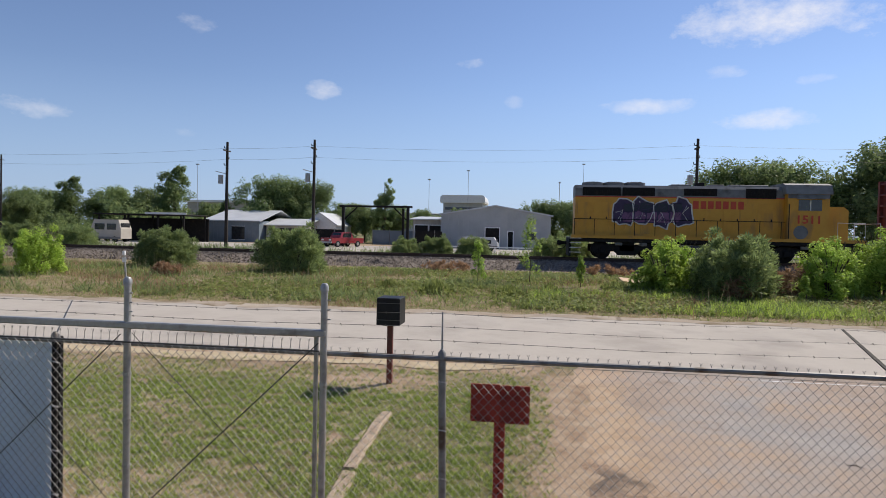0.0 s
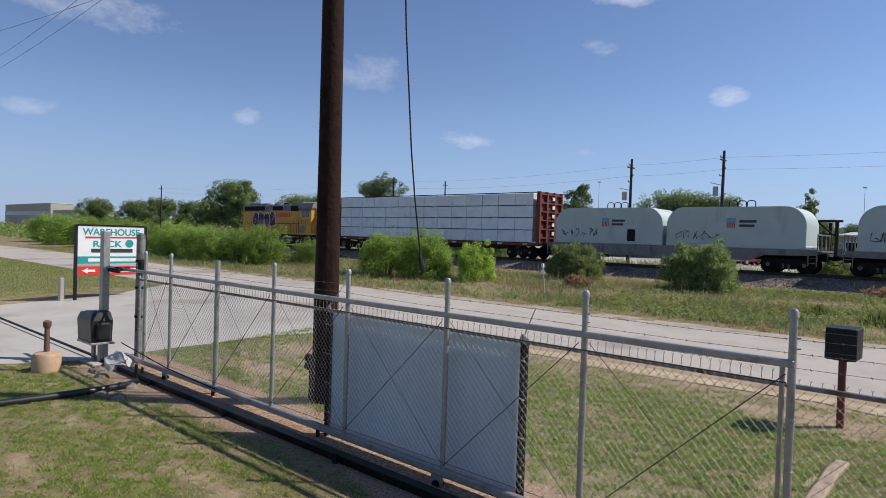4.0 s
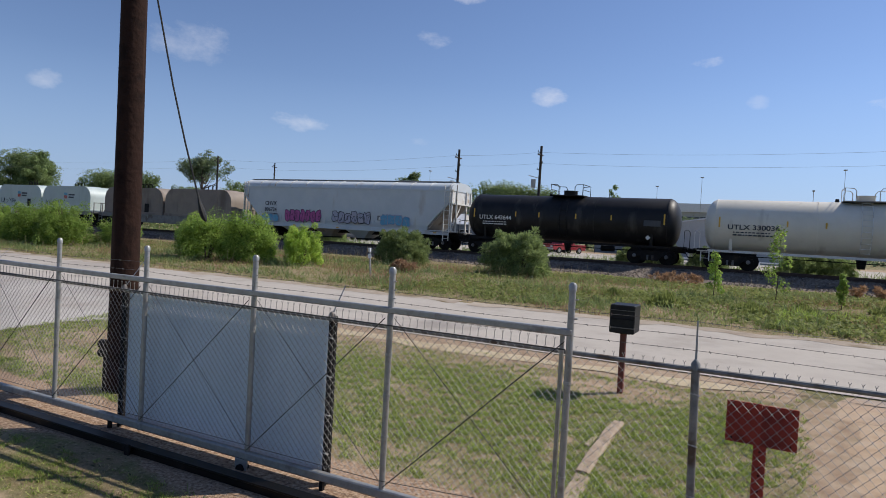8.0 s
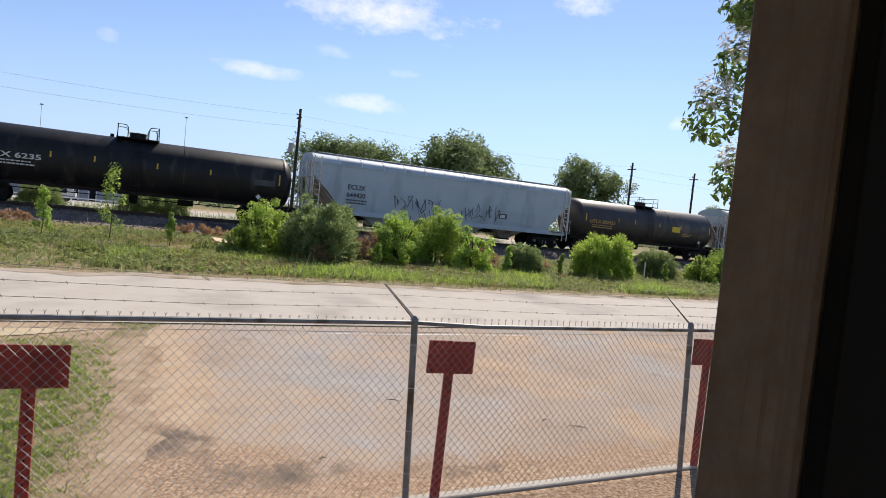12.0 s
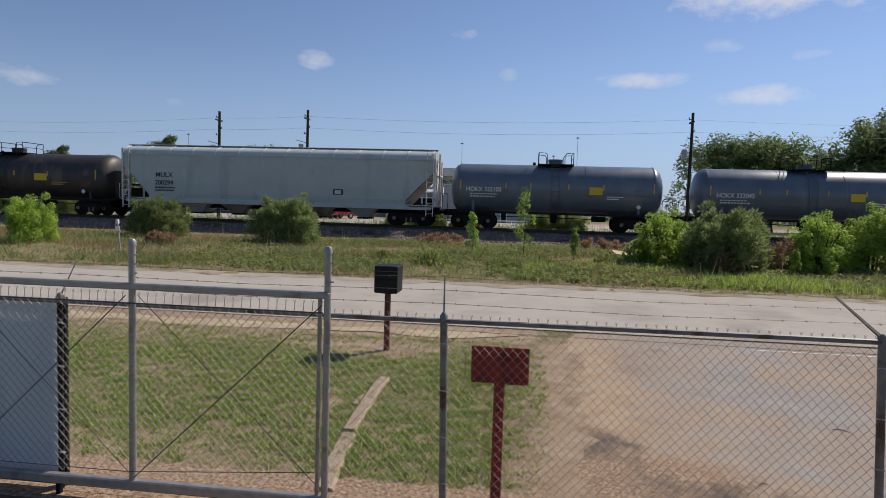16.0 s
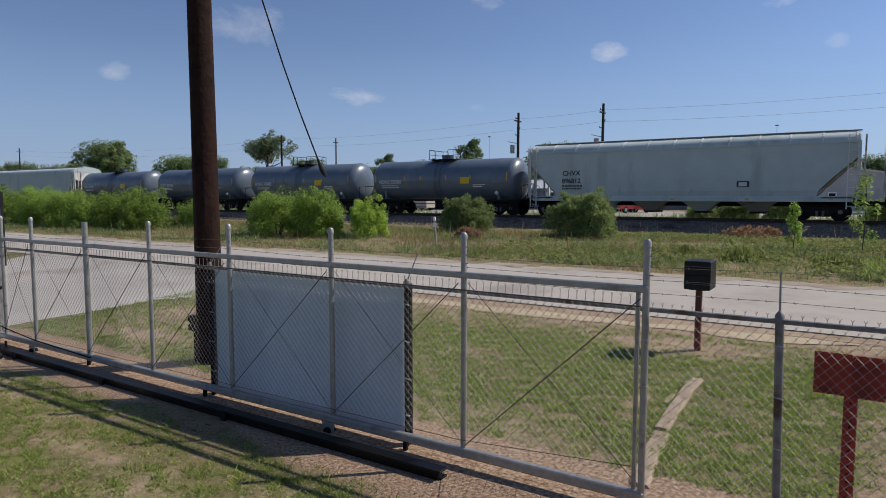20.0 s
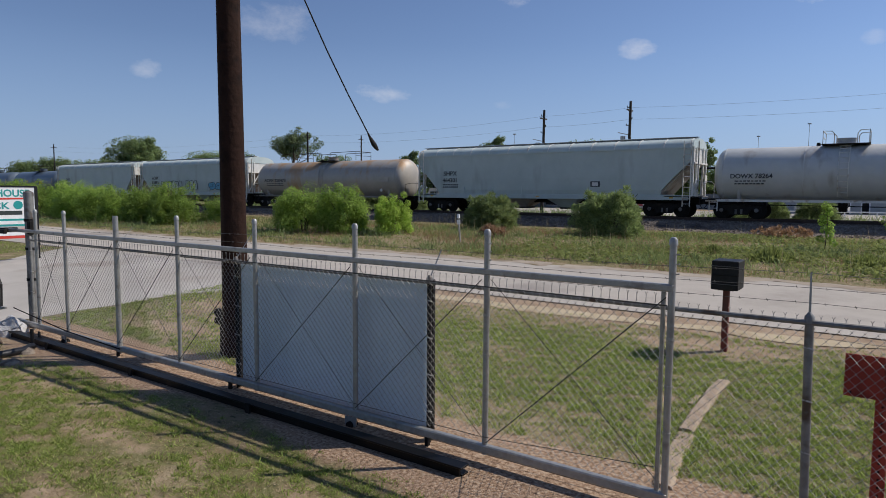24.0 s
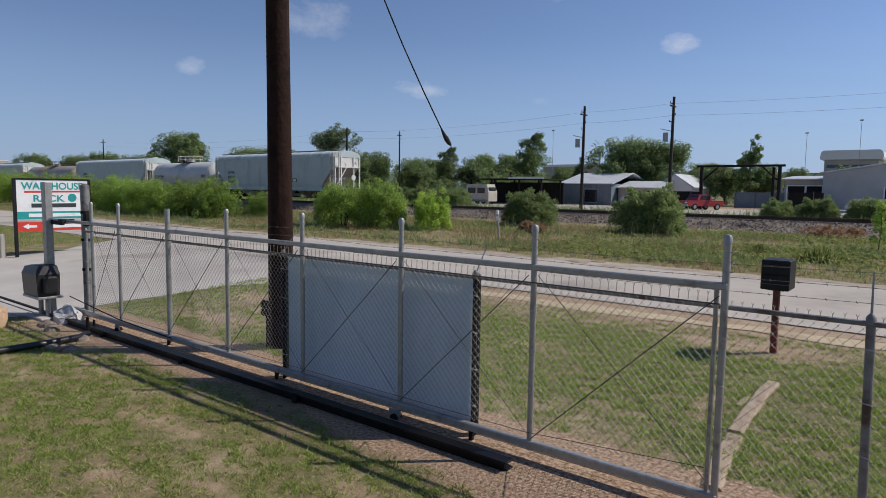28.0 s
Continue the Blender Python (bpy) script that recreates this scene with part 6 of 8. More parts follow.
def locomotive(u0):
    car = thing("locomotive", "yellow and grey diesel road locomotive with red stripe and graffiti", "locomotive", "freight train")
    L = 16.6
    part("frame", Shape().box(0.1, -1.45, 0.98, L - 0.1, 1.45, 1.22, 0.02), DARK, car)
    part("sill_stripe", Shape().box(0.1, -1.512, 1.2, L - 0.75, -1.502, 1.38), YELLOW, car, "yellow side sill")
    part("walkway", Shape().box(0.0, -1.5, 1.20, L - 0.7, 1.5, 1.26, 0.01), LOCOGREY, car)
    side = [(-1.36, 0.88), (-1.40, 0.72), (-1.38, 0.45), (-1.22, 0.24), (-0.95, 0.16), (0.95, 0.16), (1.22, 0.24), (1.38, 0.45), (1.40, 0.72), (1.36, 0.88)]
    part("fuel_tank", Shape().extrude(side, 5.0, 10.5, "x"), TANKDARK, car, "dark grey rounded fuel tank", smooth=True)
    part("air_tank", Shape().tube([(5.2, -1.25, 1.06), (8.8, -1.25, 1.06)], 0.15, 10), DARK, car, smooth=True)
    H = 4.28
    hood = part("long_hood", Shape().loft([[(a, -w, z), (b, -w, z), (b, w, z), (a, w, z)] for z, a, b, w in ((1.24, 0.35, 11.8, 0.98), (3.6, 0.35, 11.8, 0.98))]), YELLOW, car)
    part("hood_top", Shape().extrude([(-0.985, 3.62), (0.985, 3.62), (0.985, 4.1), (0.85, H), (-0.85, H), (-0.985, 4.1)], 0.33, 11.85, "x"), LOCOGREY, hood, "dark grey hood top")
    part("red_stripe", Shape().box(0.34, -0.99, 3.585, 11.8, -0.982, 3.64), LOCORED, hood)
    for a, b, z0, z1 in ((0.75, 2.9, 3.68, 4.15), (3.0, 4.8, 3.68, 4.15), (6.4, 8.2, 3.72, 4.12), (9.75, 11.35, 3.6, 4.15)):
        g = part("radiator_grille", Shape().box(a, -1.02, z0, b, -0.98, z1), DARK, hood, "black radiator grille")
        for i in range(int((b - a) / 0.14)):
            part("louvre", Shape().box(a + i * 0.14, -1.035, z0 + 0.02, a + i * 0.14 + 0.03, -1.015, z1 - 0.02), DARK, g)
    for x in (1.4, 2.6, 3.8):
        f = part("roof_fan", Shape().tube([(x, 0, H - 0.02), (x, 0, H + 0.2), (x, 0, H + 0.22)], [0.62, 0.62, 0.5], 22), LOCOGREY, hood, smooth=True)
        part("fan_guard", Shape().tube([(x, 0, H + 0.21), (x, 0, H + 0.24)], 0.45, 16), DARK, f)
    for x, w in ((6.3, 0.5), (8.3, 0.4), (10.3, 0.8), (9.3, 0.3)):
        part("roof_hatch", Shape().box(x - w, -0.5, H - 0.02, x + w, 0.5, H + 0.12, 0.03), LOCOGREY, hood)
    part("exhaust_stack", Shape().box(7.2, -0.2, H, 7.7, 0.2, H + 0.26, 0.02), DARK, hood)
    for i in range(12):
        x = 0.5 + i * 0.9
        part("hood_door", Shape().box(x, -0.995, 1.5, x + 0.82, -0.978, 3.3), YELLOW, hood)
        part("door_latch", Shape().box(x + 0.7, -1.01, 2.3, x + 0.76, -0.994, 2.45), DARK, hood)
    # cab, nose
    cab = part("cab", Shape().loft([[(11.8, -w, z), (13.95, -w, z), (13.95, w, z), (11.8, w, z)] for z, w in ((1.24, 1.48), (3.95, 1.48), (4.3, 1.3))]), YELLOW, car, "yellow cab")
    part("cab_roof", Shape().extrude([(-1.55, 3.85), (1.55, 3.85), (1.35, 4.36), (0.9, 4.48), (-0.9, 4.48), (-1.35, 4.36)], 11.7, 14.1, "x"), DECK, cab, "grey cab roof")
    part("upper_panel", Shape().box(11.8, -1.492, 3.62, 13.95, -1.482, 3.84), LOCOGREY, cab, "grey upper cab panel")
    w = part("cab_window", Shape().box(12.35, -1.495, 2.95, 13.55, -1.47, 3.55), GLASS, cab, "dark sliding side window")
    part("window_frame", Shape().box(12.93, -1.51, 2.95, 12.99, -1.49, 3.55), HOPTRIM, w)
    part("sunshade", Shape().box(12.25, -1.75, 3.58, 13.65, -1.47, 3.64), DECK, cab)
    part("cab_door", Shape().box(11.85, -1.497, 1.3, 11.9, -1.48, 3.3), DARK, cab)
    part("front_window", Shape().box(13.94, -1.1, 3.05, 13.97, -0.3, 3.7), GLASS, cab)
    part("number_board", Shape().box(13.9, -0.9, 3.98, 14.15, 0.9, 4.25, 0.02), DARK, cab)
    part("headlight", Shape().tube([(14.1, -0.15, 4.1), (14.2, -0.15, 4.1)], 0.09, 10), LETTER, cab)
    nose = part("short_hood", Shape().loft([[(13.9, -0.98, z), (b, -0.98, z), (b, 0.98, z), (13.9, 0.98, z)] for z, b in ((1.24, 15.15), (3.0, 15.15), (3.2, 14.9))]), YELLOW, car, "yellow short nose")
    part("nose_door", Shape().box(15.14, -0.35, 1.4, 15.17, 0.35, 2.9), YELLOW, nose)
    lettering("1511", 0.62, pose(12.9, -1.496, 2.25) @ FACING, LOCORED, cab, "road_number", 1.15)
    part("emblem", Shape().tube([(12.5, -1.5, 1.75), (12.5, -1.485, 1.75)], 0.38, 16), LOCOGREY, cab)
    for i in range(7):
        x = 6.92 + i * 0.405
        part("writing_bar", Shape().box(x, -1.004, 2.98, x + 0.3, -0.996, 3.42, 0.003), LOCORED, hood, "large red letter shape")
    scrawl(hood, 2.5, 6.9, 1.85, 3.6, -1.01, SPRAYPURPLE, HOPTRIM, 11, 4, 0.04)
    scrawl(hood, 3.0, 6.3, 2.1, 2.9, -1.02, SPRAYMAUVE, SPRAYPURPLE, 13, 5)
    scrawl(hood, 3.1, 6.4, 2.7, 3.3, -1.028, SPRAYBLACK, SPRAYPURPLE, 12, 4)
    # rails, pilots, steps
    s = Shape()
    rail = part("handrail", s.tube([(0.25, -1.46, 2.3), (11.7, -1.46, 2.3)], 0.02, 5), DARK, car)
    for i in range(11):
        x = 0.3 + i * 1.12
        part("stanchion", Shape().tube([(x, -1.46, 1.24), (x, -1.46, 2.3)], 0.02, 5), DARK, rail)
    part("nose_rail", Shape().tube([(14.4, -1.46, 1.25), (14.4, -1.46, 2.3), (15.8, -1.46, 2.3), (15.8, -1.46, 1.25)], 0.02, 5), HOPTRIM, car)
    part("end_rail", Shape().tube([(16.58, -1.4, 1.25), (16.58, -1.4, 2.3), (16.58, 1.4, 2.3), (16.58, 1.4, 1.25)], 0.02, 5), HOPTRIM, car)
    for x, sg in ((0.0, 1), (L, -1)):
        part("pilot", Shape().box(min(x, x + 0.12 * sg), -1.45, 0.15, max(x, x + 0.12 * sg), 1.45, 1.2, 0.01), DARK, car)
        for k in range(4):
            part("step", Shape().box(min(x + 0.05 * sg, x + 0.7 * sg), -1.5, 0.35 + k * 0.27, max(x + 0.05 * sg, x + 0.7 * sg), -1.2, 0.39 + k * 0.27), HOPTRIM, car)
        coupler(car, x - 0.05 * sg, -sg)
        cx = x + 3.3 * sg
        frame_line = [(cx + a, z) for a, z in ((-2.0, 0.45), (-2.0, 0.8), (-1.7, 0.95), (-0.6, 0.82), (0.6, 0.82), (1.7, 0.95), (2.0, 0.8), (2.0, 0.45), (1.65, 0.3), (1.1, 0.3), (0.8, 0.58), (0.5, 0.24), (-0.5, 0.24), (-0.8, 0.58), (-1.1, 0.3), (-1.65, 0.3))]
        t = part("truck", Shape().extrude(frame_line, -1.2, -1.05), DARK, car, "black two-axle power truck")
        part("far_frame", Shape().box(x + 3.3 * sg - 2.0, 1.05, 0.4, x + 3.3 * sg + 2.0, 1.2, 0.85, 0.03), DARK, t)
        part("bolster", Shape().box(x + 3.3 * sg - 0.4, -1.2, 0.5, x + 3.3 * sg + 0.4, 1.2, 1.0), DARK, t)
        for dx in (-1.37, 1.37):
            for y in (-0.76, 0.76):
                part("wheel", Shape().tube([(x + 3.3 * sg + dx, y - 0.07, 0.51), (x + 3.3 * sg + dx, y + 0.07, 0.51)], 0.51, 22), DARK, t, smooth=True)
            part("journal_box", Shape().box(x + 3.3 * sg + dx - 0.18, -1.3, 0.35, x + 3.3 * sg + dx + 0.18, -1.18, 0.7, 0.03), DARK, t)
            part("brake_cylinder", Shape().tube([(x + 3.3 * sg + dx * 0.5, -1.28, 0.9), (x + 3.3 * sg + dx * 0.5 + 0.4, -1.28, 0.9)], 0.11, 8), DECK, t)
    car["at"] = u0
    return car


TRAIN = [locomotive(-126.75), lumber_car(-108.9, 22.9)]
TRAIN += [coil_car(-85.3, 16.6, HOODPALE, "pale green-grey covered coil car with blue and red emblems", seed=3)]
TRAIN += [coil_car(-67.6, 16.3, HOODPALE, "pale green-grey covered coil car with painted side sill", True, seed=8)]
TRAIN += [coil_car(-50.4, 17.0, HOODBROWN, "dusty brown covered coil car", seed=5)]
h = hopper(-32.4, 18.2, HOPWHITE, "CHVX", "896724", LETTERDARK, 4, "pale grey covered hopper car with bright graffiti along its side")
scrawl(h, 4.2, 7.6, 1.35, 2.3, -1.575, SPRAYPINK, SPRAYPURPLE, 21, 7)
scrawl(h, 1.9, 3.6, 1.3, 1.9, -1.575, SPRAYBLUE, SPRAYGREY, 22, 3)
scrawl(h, 8.6, 12.0, 1.4, 2.3, -1.575, SPRAYGREY, SPRAYBLACK, 23, 6)
scrawl(h, 12.8, 15.2, 1.4, 2.2, -1.575, SPRAYBLUE, SPRAYGREY, 24, 4)
TRAIN += [h]
TRAIN += [tank(-13.2, 13.2, TANKBLACK, "UTLX 643644", LETTER, "black tank car with top platform", placard=False)]
TRAIN += [tank(1.3, 15.1, TANKWHITE, "UTLX 330036", LETTERDARK, "cream-white tank car with rust marks", 1.45, STRIPE, sill=HOPTRIM, placard=False)]
TRAIN += [tank(17.9, 13.5, TANKBROWN, "AXLX 1919", LETTER, "brown-black weathered tank car", 1.45, size=0.42, placard=False)]
t = tank(32.9, 15.3, TANKDARK, "UTLX 800453", LETTERGOLD, "dark grey tank car with large white graffiti", 1.47, placard=False)
blocks(t, ((4.1, 6.7), (6.9, 9.1), (9.7, 11.6), (11.7, 13.3)), 1.5, 3.0, -1.486, SPRAYGREY, TANKDARK, 31)
TRAIN += [t]
TRAIN += [tank(49.5, 16.2, TANKRUST, "", LETTERDARK, "white tank car streaked with orange rust", 1.45, None, placard=False, sill=HOPTRIM)]
TRAIN += [tank(67.1, 16.8, TANKBLACK, "SCMX 6235", LETTER, "glossy black tank car with yellow strips", 1.5, placard=False)]
h = hopper(84.9, 19.0, HOPBLUE, "ECUX", "644420", LETTERDARK, 4, "pale blue-grey covered hopper car with thin black graffiti")
tags(h, 5.2, 8.6, 1.45, 2.6, -1.57, SPRAYBLACK, 41, 7)
tags(h, 10.0, 13.2, 1.45, 2.6, -1.57, SPRAYBLACK, 42, 6)
TRAIN += [h]
TRAIN += [tank(104.8, 14.7, TANKBROWN, "UTLX 802453", LETTERGOLD, "brown-black tank car with faded gold lettering", 1.5)]
TRAIN += [hopper(120.6, 19.7, HOPGREY, "MULX", "200294", LETTERDARK, 5, "clean grey covered hopper car")]
for u, l, w in ((141.2, 12.4, "HOKX 332100"), (155.3, 12.3, "HOKX 332045"), (168.95, 12.3, "HOKX 332038"), (182.65, 12.35, "HOKX 332060")):
    TRAIN += [tank(u, l, TANKGREY, w, LETTER, "blue-grey tank car with yellow placard and strips", 1.45)]
TRAIN += [hopper(196.1, 17.6, HOPGREY, "CHVX", "896812", LETTERDARK, 4, "grey covered hopper car with faint scrawls")]
h = hopper(215.1, 17.7, HOPGREY, "ACHX", "63893", LETTERDARK, 4, "grey covered hopper car with outlined blue graffiti")
scrawl(h, 3.9, 7.6, 1.4, 2.4, -1.575, HOPGREY, SPRAYBLACK, 51, 6)
scrawl(h, 8.2, 10.2, 1.4, 2.4, -1.575, HOPGREY, SPRAYBLACK, 52, 3)
scrawl(h, 12.0, 14.0, 1.5, 2.2, -1.575, SPRAYBLUE, SPRAYBLACK, 53, 2)
TRAIN += [h]
TRAIN += [tank(233.8, 17.0, TANKTAN, "ACFX 220473", LETTERDARK, "tarnished silver-tan tank car with long top railing", 1.5, None, placard=False, wide_rail=True, sill=DECK)]
TRAIN += [hopper(252.6, 19.2, HOPGREY, "SHPX", "464301", LETTERDARK, 4, "long grey covered hopper car")]
TRAIN += [tank(272.8, 12.5, TANKPALE, "DOWX 78264", LETTERDARK, "pale grey tank car with white end platform", 1.48, None, placard=False, sill=HOPTRIM, size=0.34)]
TRAIN += [hopper(286.6, 18.1, HOPGREY, "CHVX", "896886", LETTERDARK, 4, "grey covered hopper car at the end of the train")]
# how far the train has gone, by seconds
RUN = [(0, -129.9), (3, -77.8), (4.5, -53.26), (6.5, -21.28), (7.4, -6.58), (8, 4.03), (8.8, 17.58), (9.7, 33.25), (10, 38.35), (11, 56.16), (11.5, 64.86), (13.5, 100.7), (14.3, 115.1), (15.4, 134.3), (17, 161.9), (18.2, 182.2), (20, 213.0), (21, 229.7), (21.5, 238.0), (23.5, 272.1), (25, 296.8), (26, 313.3), (28, 346.0)]
# the loose cable's lower end, by seconds
CABLE_END = [(0, (-0.339, 2.005, 2.691)), (1.5, (-0.651, 1.703, 2.684)), (2, (-0.669, 1.684, 2.696)), (3, (-0.779, 1.805, 2.714)), (3.5, (-0.762, 1.815, 2.715)), (4, (-0.783, 1.787, 2.711)), (4.3, (-0.775, 1.803, 2.713)), (4.5, (-0.635, 1.719, 2.708)), (6.5, (-0.347, 1.611, 2.811)), (6.6, (-0.378, 1.55, 2.801)), (6.8, (-0.484, 1.511, 2.76)), (7, (-0.788, 1.601, 2.703)), (7.2, (-0.551, 1.457, 2.752)), (7.5, (-0.54, 1.588, 2.732)), (8, (-0.575, 1.737, 2.723)), (8.5, (-0.634, 1.813, 2.71)), (9, (-0.514, 1.919, 2.676)), (12, (-0.58, 1.88, 2.75)), (16, (-0.58, 1.88, 2.75)), (17.5, (-0.776, 1.894, 2.735)), (18, (-0.768, 1.936, 2.749)), (18.5, (-0.815, 1.967, 2.764)), (19, (-0.671, 2.01, 2.785)), (19.5, (-0.875, 2.005, 2.789)), (20, (-0.745, 1.992, 2.772)), (20.5, (-0.891, 1.963, 2.773)), (20.8, (-0.878, 2.042, 2.809)), (21, (-0.775, 2.052, 2.803)), (21.2, (-0.725, 2.104, 2.835)), (21.5, (-0.654, 2.176, 2.897)), (22.5, (-0.58, 1.88, 2.75)), (23.5, (-0.72, 2.064, 2.81)), (23.8, (-0.73, 2.148, 2.866)), (24.1, (-0.733, 2.083, 2.821)), (24.4, (-0.753, 1.995, 2.774)), (24.7, (-0.671, 1.937, 2.754)), (25, (-0.512, 1.995, 2.814)), (25.3, (-0.563, 2.035, 2.819)), (25.6, (-0.597, 2.068, 2.829)), (26, (-0.578, 2.09, 2.848)), (26.4, (-0.615, 2.028, 2.803)), (26.8, (-0.681, 1.968, 2.765)), (27.1, (-0.642, 1.92, 2.751)), (27.4, (-0.767, 2.037, 2.795)), (27.7, (-0.899, 2.152, 2.888)), (28, (-0.706, 2.099, 2.833))]


def motions():
    for car in TRAIN:
        u = car["at"]
        walk(car, [(t, pose(u - s, TRACK_Y, RAIL_Z)) for t, s in RUN])
    rows = []
    for t, e in CABLE_END:
        d = (Vector(e) - PIVOT).normalized()
        turn = Vector((0, 0, -1)).rotation_difference(d)
        rows.append((t, Matrix.Translation(PIVOT) @ turn.to_matrix().to_4x4()))
    walk(loose, rows)


# ---- plants ----
def leaf_cloud(rng, centres, radii, per, size, up=0.9, flat=1.0):
    """Corners of leaf quads spread over lumpy clumps."""
    k = len(centres)
    c = np.repeat(np.asarray(centres, float), per, axis=0)
    r = np.repeat(np.asarray(radii, float), per)
    n = len(c)
    d = rng.normal(size=(n, 3))
    d /= np.linalg.norm(d, axis=1)[:, None]
    rad = r * rng.uniform(0.35, 1.0, n) ** 0.5
    p = c + d * rad[:, None] * np.array([1, 1, flat])
    nrm = d + rng.normal(scale=0.6, size=(n, 3)) + np.array([0, 0, up])
    nrm /= np.linalg.norm(nrm, axis=1)[:, None]
    t = np.cross(nrm, rng.normal(size=(n, 3)))
    t /= np.linalg.norm(t, axis=1)[:, None]
    b = np.cross(nrm, t)
    s = (size * rng.uniform(0.6, 1.3, n))[:, None]
    return np.stack([p - t * s, p + b * s * 0.42, p + t * s, p - b * s * 0.42], axis=1).reshape(-1, 3)


def lumps(rng, count, w, d, h, base=0.2, shell=0.55):
    """Clump centres in the outer part of a rounded crown that starts at a height of base."""
    out, rad = [], []
    while len(out) < count:
        p = rng.uniform(-1, 1, 3)
        q = np.linalg.norm(p)
        if q > 1 or q < shell * rng.uniform(0.3, 1.0):
            continue
        out.append((p[0] * w, p[1] * d, base + (h - base) * (p[2] * 0.5 + 0.5)))
        rad.append(rng.uniform(0.10, 0.21) * min(w, (h - base) * 0.6))
    return out, rad


def sprays(rng, centres, radii, per, size, lift=0.9):
    """Corners of narrow leaves that stand out from each clump, mostly upwards: a feathery bush."""
    c = np.repeat(np.asarray(centres, float), per, axis=0)
    r = np.repeat(np.asarray(radii, float), per)
    n = len(c)
    d = rng.normal(size=(n, 3)) + np.array([0, 0, lift])
    d /= np.linalg.norm(d, axis=1)[:, None]
    p = c + d * (r * rng.uniform(0.2, 1.0, n))[:, None]
    out = d + rng.normal(scale=0.35, size=(n, 3))
    out /= np.linalg.norm(out, axis=1)[:, None]
    side = np.cross(out, rng.normal(size=(n, 3)))
    side /= np.linalg.norm(side, axis=1)[:, None]
    l = (size * rng.uniform(0.6, 1.4, n))[:, None]
    return np.stack([p, p + out * l * 0.5 + side * l * 0.11, p + out * l, p + out * l * 0.5 - side * l * 0.11], axis=1).reshape(-1, 3)


def bush(rng, w, h, leaf, material, label, count=46, per=60, dome=False, feathery=False):
    b = thing("bush", label, "bush", "verge bushes")
    s = Shape()
    for i in range(9):
        a, q = rng.uniform(0, 6.28), rng.uniform(0.25, 0.8)
        s.tube([(0.12 * math.cos(a), 0.12 * math.sin(a), -0.15), (0.4 * q * w * math.cos(a), 0.4 * q * w * math.sin(a), 0.45 * h), (q * w * math.cos(a), q * w * math.sin(a), 0.85 * h)], [0.035, 0.025, 0.008], 5)
    part("stem", s, BARK, b)
    c, r = [], []
    p1, p2 = rng.uniform(0, 6.28, 2)
    for i in range(count):
        a, e = rng.uniform(0, 6.28), math.asin(rng.uniform(0.0, 1.0))
        q = rng.uniform(0.6, 0.96) if dome else rng.uniform(0.3, 1.0) ** 0.5
        q *= 1 + (0.12 if dome else 0.2) * math.sin(3 * a + p1) * math.cos(e) + 0.08 * math.sin(7 * a + p2)
        c.append((w * q * math.cos(a) * math.cos(e) ** 0.6, w * 0.85 * q * math.sin(a) * math.cos(e) ** 0.6, 0.1 + (h - 0.25) * q * math.sin(e)))
        r.append(rng.uniform(0.10, 0.19) * w if dome else rng.uniform(0.15, 0.3) * w)
    me = scatter_mesh("leaves", material, sprays(rng, c, r, per, leaf) if feathery else leaf_cloud(rng, c, r, per, leaf), 4)
    part("leaves", me, None, b)
    return b


rng = np.random.default_rng(11)
dull = [bush(rng, 1.65, 2.2, 0.15, WEED, "rounded feathery grey-green bush on the railway verge", 210, 150, True, True), bush(rng, 1.6, 2.3, 0.15, WEED, "rounded feathery grey-green bush on the railway verge", 210, 150, True, True)]
bright = [bush(rng, 1.4, 2.5, 0.058, SHRUB, "leafy bright green shrub on the railway verge", 140, 150), bush(rng, 1.8, 2.4, 0.058, SHRUB, "leafy bright green shrub on the railway verge", 170, 150)]
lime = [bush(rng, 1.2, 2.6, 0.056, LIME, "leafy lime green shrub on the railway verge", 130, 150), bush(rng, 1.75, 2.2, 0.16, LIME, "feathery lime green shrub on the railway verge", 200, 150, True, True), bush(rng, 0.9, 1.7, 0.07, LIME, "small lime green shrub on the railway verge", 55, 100)]
